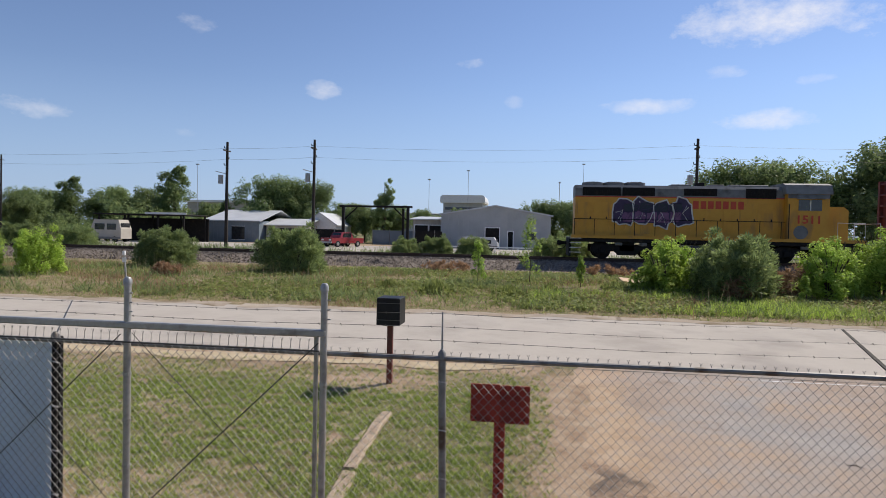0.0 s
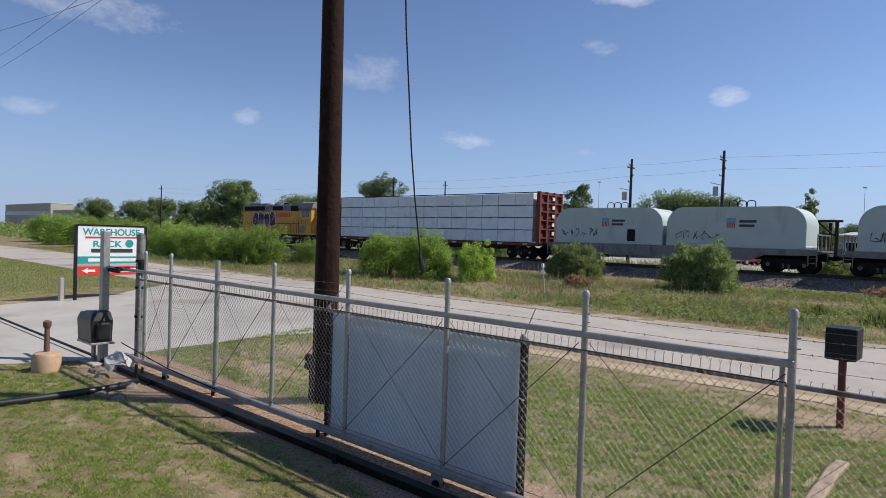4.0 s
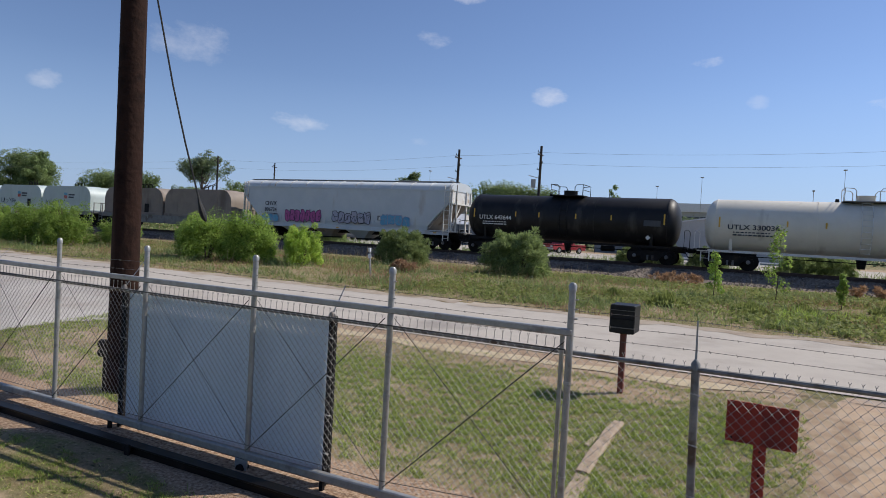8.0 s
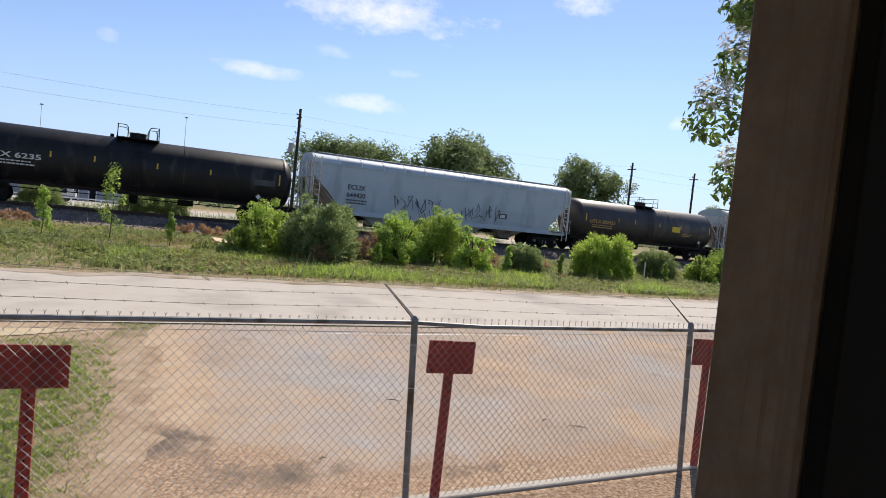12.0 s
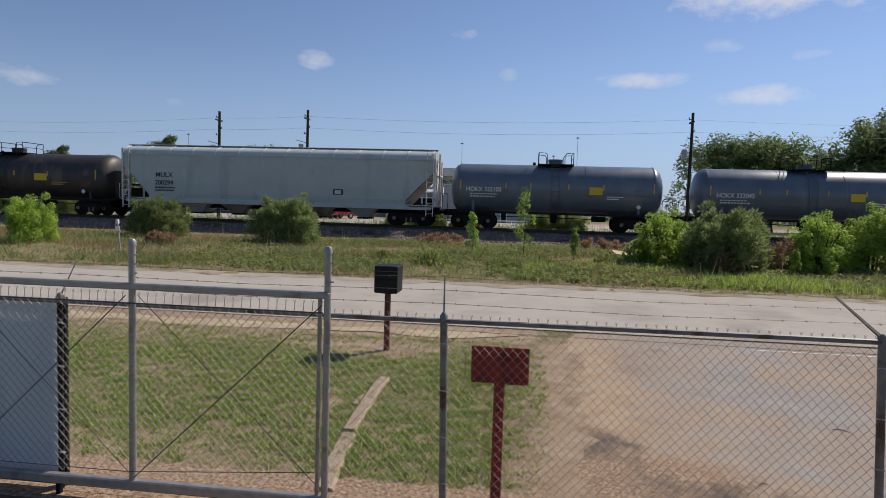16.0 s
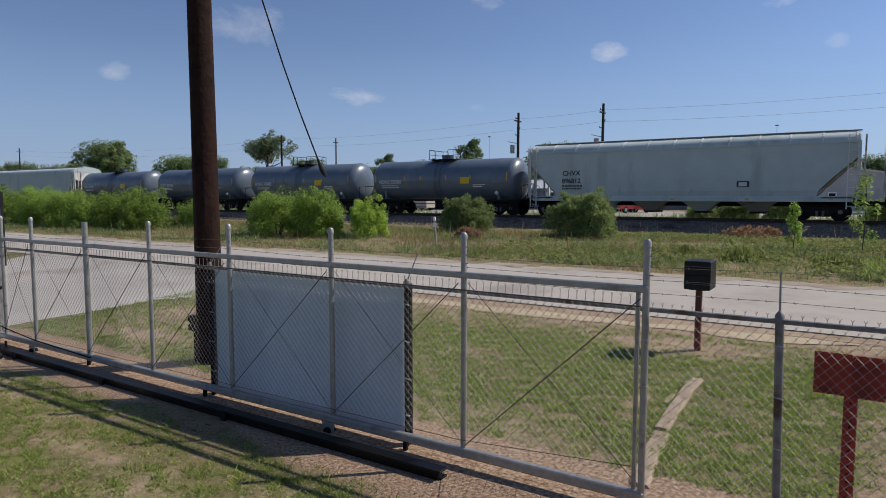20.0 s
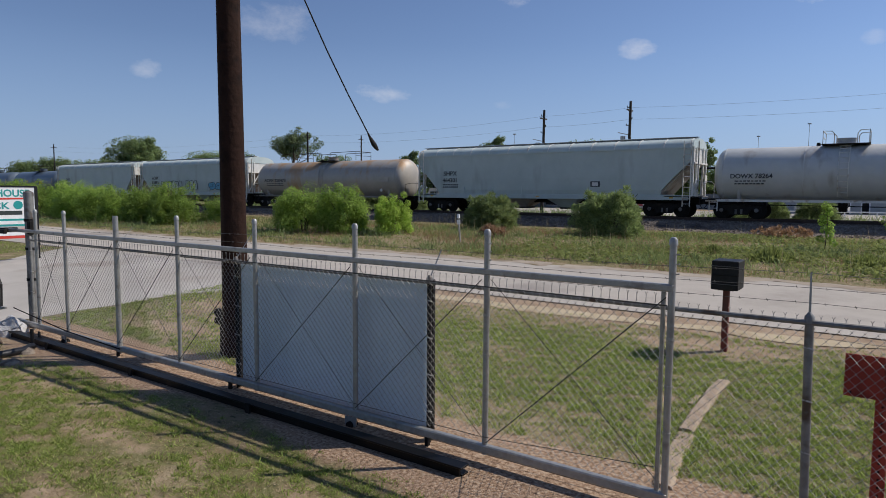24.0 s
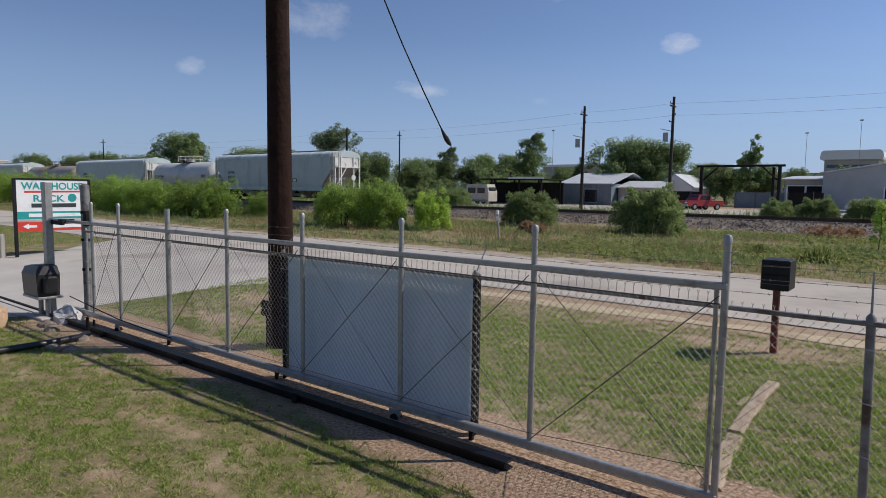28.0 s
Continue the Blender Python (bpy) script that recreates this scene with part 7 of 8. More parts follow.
# kind, x, y, turn, scale
BUSHES = [("d0", -17.9, 31.6, 20, 0.95), ("d1", -10.3, 30.0, 0, 1.06), ("b1", -25.4, 24.4, 0, 1.0), ("b0", -22.6, 24.6, 80, 1.0), ("l0", -20.0, 25.4, 140, 0.88), ("d0", -29.8, 29.5, 60, 0.9),
          ("b2", 5.95, 25.7, 0, 1.05), ("b0", 6.7, 27.0, 40, 0.92), ("d1", 8.35, 24.9, 70, 1.1), ("b0", 12.2, 26.0, 10, 0.95), ("b0", 13.9, 26.2, 200, 1.1), ("b2", 15.0, 24.6, 20, 1.0), ("b2", 11.6, 25.0, 90, 1.05), ("d0", 17.9, 25.0, 10, 0.62),
          ("b1", 22.6, 25.2, 30, 1.0), ("d0", 27.2, 26.0, 0, 0.75), ("b0", 32.5, 26.0, 0, 0.8), ("b1", 36.5, 26.4, 30, 0.9), ("b2", 30.2, 25.6, 0, 1.0), ("b1", 42, 27, 0, 1.1),
          ("b1", -46, 24, 0, 1.25), ("b0", -43, 23.4, 40, 1.2), ("b1", -40, 24.4, 90, 1.25), ("b0", -37.2, 24.0, 10, 1.3), ("b1", -50, 24.6, 50, 1.35), ("b0", -54, 25.2, 0, 1.4), ("b1", -59, 25, 20, 1.4), ("b0", -64, 26, 20, 1.5), ("b1", -70, 26, 70, 1.6), ("b1", -35, 26.2, 170, 0.9), ("b1", -80, 26, 100, 1.8), ("b1", -92, 27, 0, 1.9),
          ("d1", -5.6, 45.5, 0, 0.8), ("d0", -3.0, 45.6, 30, 0.8), ("d1", -8.0, 45.8, 70, 0.72), ("d0", 2.4, 45.4, 0, 0.85), ("d1", 3.8, 45.6, 130, 0.95), ("d0", -34, 46, 40, 1.1), ("d1", -39, 46, 40, 1.2), ("d1", 15, 46, 40, 0.9), ("b0", 22, 46, 40, 0.9)]
kinds = {"l0": lime[0], "l1": lime[1], "l2": lime[2], "d0": dull[0], "d1": dull[1], "b0": bright[0], "b1": bright[1]}
used = set()
for k, x, y, a, sc in BUSHES:
    # bushes on the right take the lime leaves with sunlight in their colour
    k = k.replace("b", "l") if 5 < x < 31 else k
    m = pose(x, y, float(gz(y)), 0, 0, a) @ Matrix.Scale(sc * (0.82 if x < -30 else 1.0), 4)
    if k in used:
        c = copy_thing(kinds[k], m)
        c.matrix_basis = m
    else:
        kinds[k].matrix_basis = m
        used.add(k)


def sapling(x, y, h, seed, material=SHRUB, label="slender leafy sapling on the railway verge"):
    rg = np.random.default_rng(seed)
    b = thing("sapling", label, "sapling", "verge saplings", at=pose(x, y, float(gz(y))))
    part("stem", Shape().tube([(0, 0, -0.1), (0.05, 0, h * 0.5), (0.02, 0, h)], [0.02, 0.014, 0.005], 5), BARK, b)
    c = [(0.16 * h * rg.uniform(-1, 1) * (1.1 - i / 12), 0.1 * h * rg.uniform(-1, 1), h * (0.22 + 0.78 * i / 11)) for i in range(12)]
    part("leaves", scatter_mesh("leaves", material, leaf_cloud(rg, c, [0.13 * h * 0.7] * 12, 70, 0.06), 4), None, b)


for k, (x, y, h) in enumerate(((0.95, 27.8, 2.7), (-1.2, 27.2, 1.7), (3.0, 27.0, 1.2), (10.2, 23.6, 0.9), (16.4, 24.0, 1.2), (19.6, 24.4, 1.0), (26.0, 24.2, 1.0))):
    sapling(x, y, h, 50 + k)
for k, (x, y, w, h) in enumerate(((-2.4, 23.4, 0.7, 0.7), (0.2, 23.5, 0.6, 0.55), (1.7, 24.6, 0.5, 0.5), (-4.3, 24.2, 0.5, 0.5), (4.3, 26.4, 0.6, 0.5), (18.6, 26.5, 0.9, 0.8), (24.8, 25.6, 0.9, 0.8), (20.8, 23.6, 0.5, 0.5))):
    rg = np.random.default_rng(90 + k)
    b = thing("weed_clump", "low bright green weed clump in the verge", "weeds", "weed clumps", at=pose(x, y, float(gz(y))))
    n = 1100
    a, q = rg.uniform(0, 6.28, n), rg.uniform(0, 1, n) ** 0.6
    base = np.stack([0.85 * w * q * np.cos(a), 0.85 * w * q * np.sin(a), np.zeros(n) - 0.03], 1)
    tip = np.stack([w * q * np.cos(a), w * q * np.sin(a), 0.8 * h * rg.uniform(0.2, 1.0, n) * (1.1 - 0.7 * q)], 1)
    side = rg.normal(size=(n, 3)) * 0.016
    mid = 0.35 * base + 0.65 * tip + np.array([0, 0, 0.04])
    part("leaves", scatter_mesh("leaves", VERGE, np.stack([base, mid - side, tip, mid + side], 1).reshape(-1, 3), 4), None, b)
for k, (x, y, w, h) in enumerate(((8.2, 23.6, 0.7, 1.0), (10.6, 25.6, 1.0, 1.3), (16.2, 25.8, 0.8, 1.2), (-14.8, 26.5, 0.8, 0.6), (18.6, 25.2, 0.8, 0.8), (-3.2, 33.5, 1.4, 0.6), (4.6, 33.4, 1.6, 0.6), (12.5, 33.4, 1.8, 0.7))):
    rg = np.random.default_rng(120 + k)
    b = thing("dead_weeds", "rusty brown dead weeds in the verge", "weeds", "dead weeds", at=pose(x, y, float(gz(y))))
    c, r = lumps(rg, 30, w, w * 0.6, h * 0.8, 0.0, 0.2)
    part("stalks", scatter_mesh("stalks", RUSSET, sprays(rg, c, np.array(r) * 1.6, 60, 0.17), 4), None, b)


def blades(rng, x, y, h, lean, width):
    """Bent grass blades: corners of one narrow quad each."""
    n = len(x)
    a = rng.uniform(0, 6.28, n)
    z = gz(y)
    base = np.stack([x, y, z - 0.01], 1)
    side = np.stack([np.cos(a), np.sin(a), np.zeros(n)], 1) * (width * rng.uniform(0.6, 1.3, n))[:, None]
    off = rng.normal(size=(n, 2)) * lean * h[:, None]
    tip = base + np.stack([off[:, 0], off[:, 1], h], 1)
    return np.stack([base - side, base + side, tip + side * 0.25, tip - side * 0.25], 1).reshape(-1, 3)


def field(name, material, count, x0, x1, y0, y1, h0, h1, width, label, seed, dens=None, lean=0.35, tuft=0, spread=0.02):
    rg = np.random.default_rng(seed)
    x, y = rg.uniform(x0, x1, count), rg.uniform(y0, y1, count)
    if dens is not None:
        keep = rg.uniform(0, 1, count) < dens(x, y)
        x, y = x[keep], y[keep]
    h = rg.uniform(h0, h1, len(x))
    if tuft:
        x, y, h = np.repeat(x, tuft), np.repeat(y, tuft), np.repeat(h, tuft)
        x, y, h = x + rg.normal(scale=spread, size=len(x)), y + rg.normal(scale=spread, size=len(x)), h * rg.uniform(0.5, 1.1, len(x))
    me = scatter_mesh(name, material, blades(rg, x, y, h, lean, width), 4)
    return tagged(new(name, me), label, "grass", kind="stuff")


def wave(x, y, f, p):
    return 0.5 + 0.25 * (np.sin(x * f + p + 1.7 * np.sin(y * f * 0.8 + p)) + np.sin(y * f * 1.3 + 2.1 * p + 1.3 * np.sin(x * f * 0.6)))


def lawn_mask(x, y):
    m = np.clip(wave(x, y, 1.4, 0.7) * 1.1 + wave(x, y, 4.1, 2.0) * 0.9 - 0.2 + 0.25 * (x > -3.5), 0.08, 1)
    m = m * np.clip(2.2 * wave(x, y, 13.0, 5.0) - 0.45, 0.1, 1.2)
    m = m * (1 - 0.97 * np.clip(1.4 * cover_soil(x, y), 0, 1)) * (1 - 0.97 * np.clip(1.4 * cover_gravel(x, y), 0, 1))
    return np.where(y > 10.6, m * 0.5, m)


# lawns
field("lawn_grass", BLADE, 54000, -14.2, 2.0, 1.5, 5.0, 0.02, 0.06, 0.0058, "short patchy green lawn", 1, lawn_mask, 0.9, 7, 0.018)
field("lawn_grass", BLADE, 74000, -13.6, 1.3, 6.4, 12.4, 0.025, 0.07, 0.0075, "short patchy green lawn", 2, lawn_mask, 0.9, 7, 0.022)
field("dry_lawn_grass", DRYBLADE, 75000, -14.2, 2.0, 1.5, 5.0, 0.012, 0.035, 0.0035, "dry straw-coloured lawn grass", 3, None, 1.0)
field("dry_lawn_grass", DRYBLADE, 42000, -13.6, 1.3, 6.4, 12.4, 0.012, 0.04, 0.0042, "dry straw-coloured lawn grass", 4, lambda x, y: np.clip(1.2 - lawn_mask(x, y), 0.1, 0.8), 1.0)
field("far_lawn_grass", BLADE, 50000, -60, -27.5, 2.0, 12.8, 0.03, 0.08, 0.014, "mown green lawn beyond the driveway", 5, None, 0.6)
# verge between road and railway
ver = lambda x, y: np.clip(-0.15 + wave(x, y, 0.5, 0.3) * 0.9 + wave(x, y, 1.9, 1.1) * 0.7, 0.06, 1) * np.where(y < 20.0, 0.5, 1)
field("verge_grass", VERGE, 33000, -75, 55, 19.2, 33.5, 0.05, 0.20, 0.013, "rough green verge grass and weeds", 6, ver, 0.7, 6, 0.07)
field("verge_dry_grass", DRYBLADE, 60000, -75, 55, 18.9, 34.5, 0.06, 0.2, 0.008, "dry straw-coloured verge grass", 7, lambda x, y: np.clip(1.15 - 0.4 * (x > -4) * (y > 20.5) - wave(x, y, 0.5, 0.3) * 1.1 + 0.5 * (y < 20.3) + 0.4 * (x < -8), 0.08, 1), 0.5)
field("verge_tall_stalks", DRYBLADE, 3400, -75, 55, 21.0, 34.6, 0.35, 0.85, 0.008, "tall pale seed stalks in the verge", 8, lambda x, y: np.clip(wave(x, y, 0.8, 2.2) * 1.3 - 0.35 + 0.35 * (x < -9), 0.0, 1), 0.18)
rg = np.random.default_rng(9)
cx, cy = rg.uniform(-12, 42, 26000), rg.uniform(20.0, 34.0, 26000)
keep = rg.uniform(0, 1, 26000) < np.clip(wave(cx, cy, 0.6, 4.0) * 1.6 - 0.45 + 0.3 * (cx > 0) + 0.25 * (cy < 25), 0, 1)
cx, cy = cx[keep], cy[keep]
me = scatter_mesh("verge_creeper", VERGE, leaf_cloud(rg, np.stack([cx, cy, gz(cy) + 0.09], 1), rg.uniform(0.06, 0.22, len(cx)), 7, 0.065, 1.2, 0.6), 4)
tagged(new("verge_creeper", me), "leafy creeping green ground cover on the verge", "weeds", kind="stuff")
field("verge_fresh_grass", LIME, 9000, 1, 24, 20.2, 24.0, 0.10, 0.34, 0.009, "fresh bright green grass along the road", 12, lambda x, y: np.clip(wave(x, y, 0.8, 3.1) * 2.2 - 0.75, 0, 1), 0.3, 5, 0.06)
field("far_side_weeds", WEED, 9000, -60, 40, 43.4, 50.0, 0.2, 0.9, 0.03, "low weeds along the far side of the railway", 13, lambda x, y: np.clip(wave(x, y, 0.7, 2.4) * 2.0 - 0.6, 0, 1), 0.5, 5, 0.15)
field("verge_low_weeds", WEED, 16000, -60, 40, 20.2, 31.5, 0.10, 0.40, 0.02, "low dull green weeds in the verge", 10, lambda x, y: np.clip(wave(x, y, 0.9, 1.4) * 1.8 - 0.75, 0, 1), 0.7, 6, 0.1)
field("verge_russet_weeds", RUSSET, 20000, -60, 40, 19.2, 31.5, 0.08, 0.34, 0.010, "russet dead weeds in the verge", 11, lambda x, y: np.clip(wave(x, y, 0.7, 5.4) * 1.8 - 0.8, 0, 1), 0.5, 5, 0.08)


def tree(rng, h, w, leaf, material, label, count=60, per=55, base=0.3, trunk=0.22, name="tree", limbs=9, lobes=13):
    b = thing(name, label, "tree", "background trees")
    s = Shape().tube([(0, 0, -0.3), (0.05 * w, 0, h * base * 0.7), (0, 0.03 * w, h * 0.55), (0, 0, h * 0.85)], [trunk, trunk * 0.8, trunk * 0.5, trunk * 0.12], 9)
    part("trunk", s, BARK, b, smooth=True)
    big, _ = lumps(rng, lobes, w * 0.8, w * 0.8, h * 0.97, h * base * 1.15, 0.5)
    c, r = [], []
    while len(c) < count:
        q = big[int(rng.integers(len(big)))]
        o = rng.normal(size=3)
        o *= rng.uniform(0.2, 1.0) ** 0.5 / np.linalg.norm(o)
        k = 0.4 * w * (0.75 + 0.5 * abs(math.sin(q[0] * 7 + q[2] * 3)))
        c.append((q[0] + o[0] * k, q[1] + o[1] * k, max(h * base * 0.8, q[2] + o[2] * k * 0.8)))
        r.append(rng.uniform(0.13, 0.25) * w)
    for i in rng.choice(len(c), limbs, replace=False):
        z = h * (base * 0.8 + 0.3 * rng.uniform(0, 1))
        part("limb", Shape().tube([(0, 0, z), tuple(0.5 * np.array(c[i]) + np.array([0, 0, z * 0.4])), c[i]], [trunk * 0.4, trunk * 0.22, trunk * 0.06], 5), BARK, b)
    part("crown", scatter_mesh("crown", material, leaf_cloud(rng, c, r, per, leaf), 4), None, b)
    return b


rng = np.random.default_rng(21)
TREES = [tree(rng, 10.5, 5.0, 0.19, TREELEAF, "broad dark green shade tree behind the railway", 300, 95, 0.14, lobes=26),
         tree(rng, 9.0, 3.6, 0.16, TREELEAF, "rounded green tree behind the railway", 250, 90, 0.12, lobes=22),
         tree(rng, 11.5, 3.2, 0.16, TREELEAF, "tall vine-covered tree with a ragged crown behind the railway", 250, 90, 0.06, lobes=26),
         tree(rng, 9.5, 1.7, 0.12, TREELEAF, "narrow spire-shaped tree behind the railway", 200, 80, 0.08, lobes=26),
         tree(rng, 12.0, 4.2, 0.17, FARLEAF, "umbrella-shaped pine with a bare trunk", 130, 85, 0.6, 0.3, limbs=14, lobes=9)]
# kind, x, y, turn, height scale
PLACES = [(0, -39.5, 97, 0, 1.0), (0, -34.5, 99, 40, 0.95), (2, -55, 95, 0, 1.0), (1, -60, 97, 50, 0.95), (1, -64.5, 96, 100, 0.95), (1, -50.5, 99, 10, 0.7), (3, -46.5, 95, 0, 0.8), (1, -69, 98, 10, 0.9), (2, -74, 96, 10, 0.85), (1, -79, 99, 70, 0.9), (0, -86, 100, 0, 0.8),
          (3, -21.5, 97, 30, 1.1), (1, -29, 102, 0, 0.75), (1, -25.5, 100, 30, 0.72), (1, -20.5, 100, 200, 0.7), (1, -16, 104, 90, 0.65), (1, -10.5, 110, 10, 0.7), (0, 2.8, 84, 0, 0.62), (1, 6.5, 82, 60, 0.7),
          (0, 22.5, 71, 0, 0.98), (0, 27.5, 73, 120, 1.0), (1, 31.5, 74, 0, 1.02), (0, 37, 69, 60, 1.2), (0, 41.5, 72, 200, 1.12), (1, 62.5, 75, 0, 1.5), (1, 92, 76, 10, 1.0), (0, 107, 72, 10, 1.2),
          (4, -84, 76, 0, 1.02), (1, -77, 78, 0, 0.95), (0, -142, 80, 0, 1.38), (2, -136, 79, 60, 1.2), (0, -118, 82, 0, 1.0), (0, -111, 84, 90, 1.0), (0, -158, 82, 0, 0.95), (0, -168, 82, 40, 0.95), (0, -182, 80, 70, 1.05), (0, -200, 80, 0, 1.0), (0, -225, 78, 30, 1.1), (1, -100, 86, 0, 0.9), (1, -92, 84, 0, 0.8), (1, -72, 84, 40, 0.75), (0, -128, 90, 10, 0.9)]
used = set()
for k, x, y, a, sc in PLACES:
    m = pose(x, y, 0.85, 0, 0, a) @ Matrix.Scale(sc, 4)
    if k in used:
        copy_thing(TREES[k], m).matrix_basis = m
    else:
        TREES[k].matrix_basis = m
        used.add(k)
# far woods
rg = np.random.default_rng(33)
n = 620
cx = rg.uniform(-420, 300, n)
cy = rg.uniform(104, 150, n)
ch = rg.uniform(1.5, 6.5, n)
me = scatter_mesh("far_woods", FARLEAF, leaf_cloud(rg, np.stack([cx, cy, 0.85 + ch * 0.5], 1), 1.3 + ch * 0.45, 70, 0.55), 4)
tagged(new("far_woods", me), "distant band of dull green woods", "woods", kind="stuff")
n = 330
cx, cy = rg.uniform(-125, -44, n), rg.uniform(82, 100, n)
ch = rg.uniform(1.0, 5.2, n) * np.clip(0.6 + 0.5 * np.sin(cx * 0.31) + 0.3 * np.sin(cx * 0.83), 0.45, 1.25)
me = scatter_mesh("mid_woods", TREELEAF, leaf_cloud(rg, np.stack([cx, cy, 0.9 + ch], 1), rg.uniform(0.9, 1.7, n), 120, 0.2), 4)
tagged(new("mid_woods", me), "dense belt of green trees behind the yard", "woods", kind="stuff")
n = 260
cx, cy = rg.uniform(-330, -58, n), rg.uniform(46, 64, n)
me = scatter_mesh("trackside_thicket", WEED, leaf_cloud(rg, np.stack([cx, cy, rg.uniform(1.0, 2.6, n)], 1), rg.uniform(1.0, 2.2, n), 90, 0.3), 4)
tagged(new("trackside_thicket", me), "scrubby green thicket behind the railway", "thicket", kind="stuff")
n = 200
cx, cy = rg.uniform(-330, -72, n), rg.uniform(25, 33, n)
me = scatter_mesh("verge_thicket", SHRUB, leaf_cloud(rg, np.stack([cx, cy, rg.uniform(0.7, 1.9, n)], 1), rg.uniform(0.8, 1.5, n), 110, 0.2), 4)
tagged(new("verge_thicket", me), "dense green thicket along the road", "thicket", kind="stuff")
n = 130
cx, cy = rg.uniform(40, 260, n), rg.uniform(25, 34, n)
me = scatter_mesh("verge_thicket", SHRUB, leaf_cloud(rg, np.stack([cx, cy, rg.uniform(0.7, 2.0, n)], 1), rg.uniform(0.8, 1.6, n), 90, 0.2), 4)
tagged(new("verge_thicket", me), "dense green thicket along the road", "thicket", kind="stuff")

# crape myrtle beside the porch
my = thing("crape_myrtle", "flowering crape myrtle with white blossom beside the porch", "tree", at=pose(8.0, 5.0, 0))
part("trunk", Shape().tube([(0, 0, -0.2), (-0.1, 0, 1.5), (-0.3, 0.1, 3.0), (-0.5, 0.2, 4.4)], [0.07, 0.06, 0.045, 0.02], 8), BARK, my, smooth=True)
part("trunk", Shape().tube([(0.1, 0.1, -0.2), (0.4, 0.2, 1.6), (0.5, 0.3, 3.2), (0.4, 0.3, 4.6)], [0.07, 0.06, 0.04, 0.02], 8), BARK, my, smooth=True)
rg = np.random.default_rng(44)
c, r = lumps(rg, 46, 2.0, 0.8, 6.6, 2.9, 0.3)
for i in range(0, 46, 3):
    part("limb", Shape().tube([(-0.2, 0.1, 2.4), tuple(0.5 * np.array(c[i]) + np.array([0, 0, 1.3])), c[i]], [0.03, 0.018, 0.006], 5), BARK, my)
part("crown", scatter_mesh("crown", MYRTLE, leaf_cloud(rg, c, np.array(r) * 0.8, 260, 0.052), 4), None, my)
part("blossom", scatter_mesh("blossom", BLOSSOM, leaf_cloud(rg, [(c[i][0], c[i][1], c[i][2] + 0.25) for i in range(46)], [0.24] * 46, 280, 0.034), 4), None, my, "white flower clusters")


# ---- behind the railway ----
sheet("yard_concrete", ROAD, [-58, -40, -20, 0, 20, 40, 58], [52, 60, 70, 80], 0.03, "pale concrete yard")


def hall(name, x0, x1, y0, depth, eave, ridge, wall, roof, label, doors=(), windows=(), gable_front=True):
    """A metal-clad shed: walls of ribbed panels, a pitched roof, doors and windows."""
    b = thing(name, label, "building")
    z = 0.85
    if gable_front:
        xm = (x0 + x1) / 2
        part("wall", Shape().extrude([(x0, z), (x1, z), (x1, z + eave), (xm, z + ridge), (x0, z + eave)], y0, y0 + depth), wall, b)
        for sg, xe in ((1, x0), (-1, x1)):
            part("roof", Shape().loft([[(xe - 0.3 * sg, y0 - 0.3, z + eave - 0.05), (xe - 0.3 * sg, y0 + depth + 0.3, z + eave - 0.05), (xe - 0.3 * sg, y0 + depth + 0.3, z + eave + 0.1), (xe - 0.3 * sg, y0 - 0.3, z + eave + 0.1)], [(xm, y0 - 0.3, z + ridge + 0.02), (xm, y0 + depth + 0.3, z + ridge + 0.02), (xm, y0 + depth + 0.3, z + ridge + 0.17), (xm, y0 - 0.3, z + ridge + 0.17)]]), roof, b)
    else:
        part("wall", Shape().box(x0, y0, z, x1, y0 + depth, z + eave), wall, b)
        ym = y0 + depth / 2
        for sg, ye in ((1, y0), (-1, y0 + depth)):
            part("roof", Shape().loft([[(x0 - 0.4, ye - 0.4 * sg, z + eave - 0.08), (x1 + 0.4, ye - 0.4 * sg, z + eave - 0.08), (x1 + 0.4, ye - 0.4 * sg, z + eave + 0.04), (x0 - 0.4, ye - 0.4 * sg, z + eave + 0.04)], [(x0 - 0.4, ym, z + ridge), (x1 + 0.4, ym, z + ridge), (x1 + 0.4, ym, z + ridge + 0.12), (x0 - 0.4, ym, z + ridge + 0.12)]]), roof, b)
    n = int((x1 - x0) / 0.6)
    for i in range(n):
        x = x0 + (i + 0.5) * (x1 - x0) / n
        part("wall_rib", Shape().box(x - 0.03, y0 - 0.03, z, x + 0.03, y0, z + eave), wall, b)
    for a, c, h in doors:
        # a dark sheet in front of the wall stands for the shaded opening
        d = part("door", Shape().box(a, y0 - 0.06, z, c, y0 - 0.02, z + h), DARK, b, "open doorway, its shaded inside a dark sheet")
        part("door_frame", Shape().box(a - 0.12, y0 - 0.1, z, a, y0, z + h + 0.12).box(c, y0 - 0.1, z, c + 0.12, y0, z + h + 0.12).box(a, y0 - 0.1, z + h, c, y0, z + h + 0.12), WHITE, d)
    for a, c, z0, z1 in windows:
        w = part("window", Shape().box(a, y0 - 0.05, z + z0, c, y0 - 0.01, z + z1), GLASS, b)
        part("window_frame", Shape().box(a - 0.06, y0 - 0.07, z + z0 - 0.06, c + 0.06, y0 - 0.03, z + z0).box(a - 0.06, y0 - 0.07, z + z1, c + 0.06, y0 - 0.03, z + z1 + 0.06), WHITE, w)
    return b


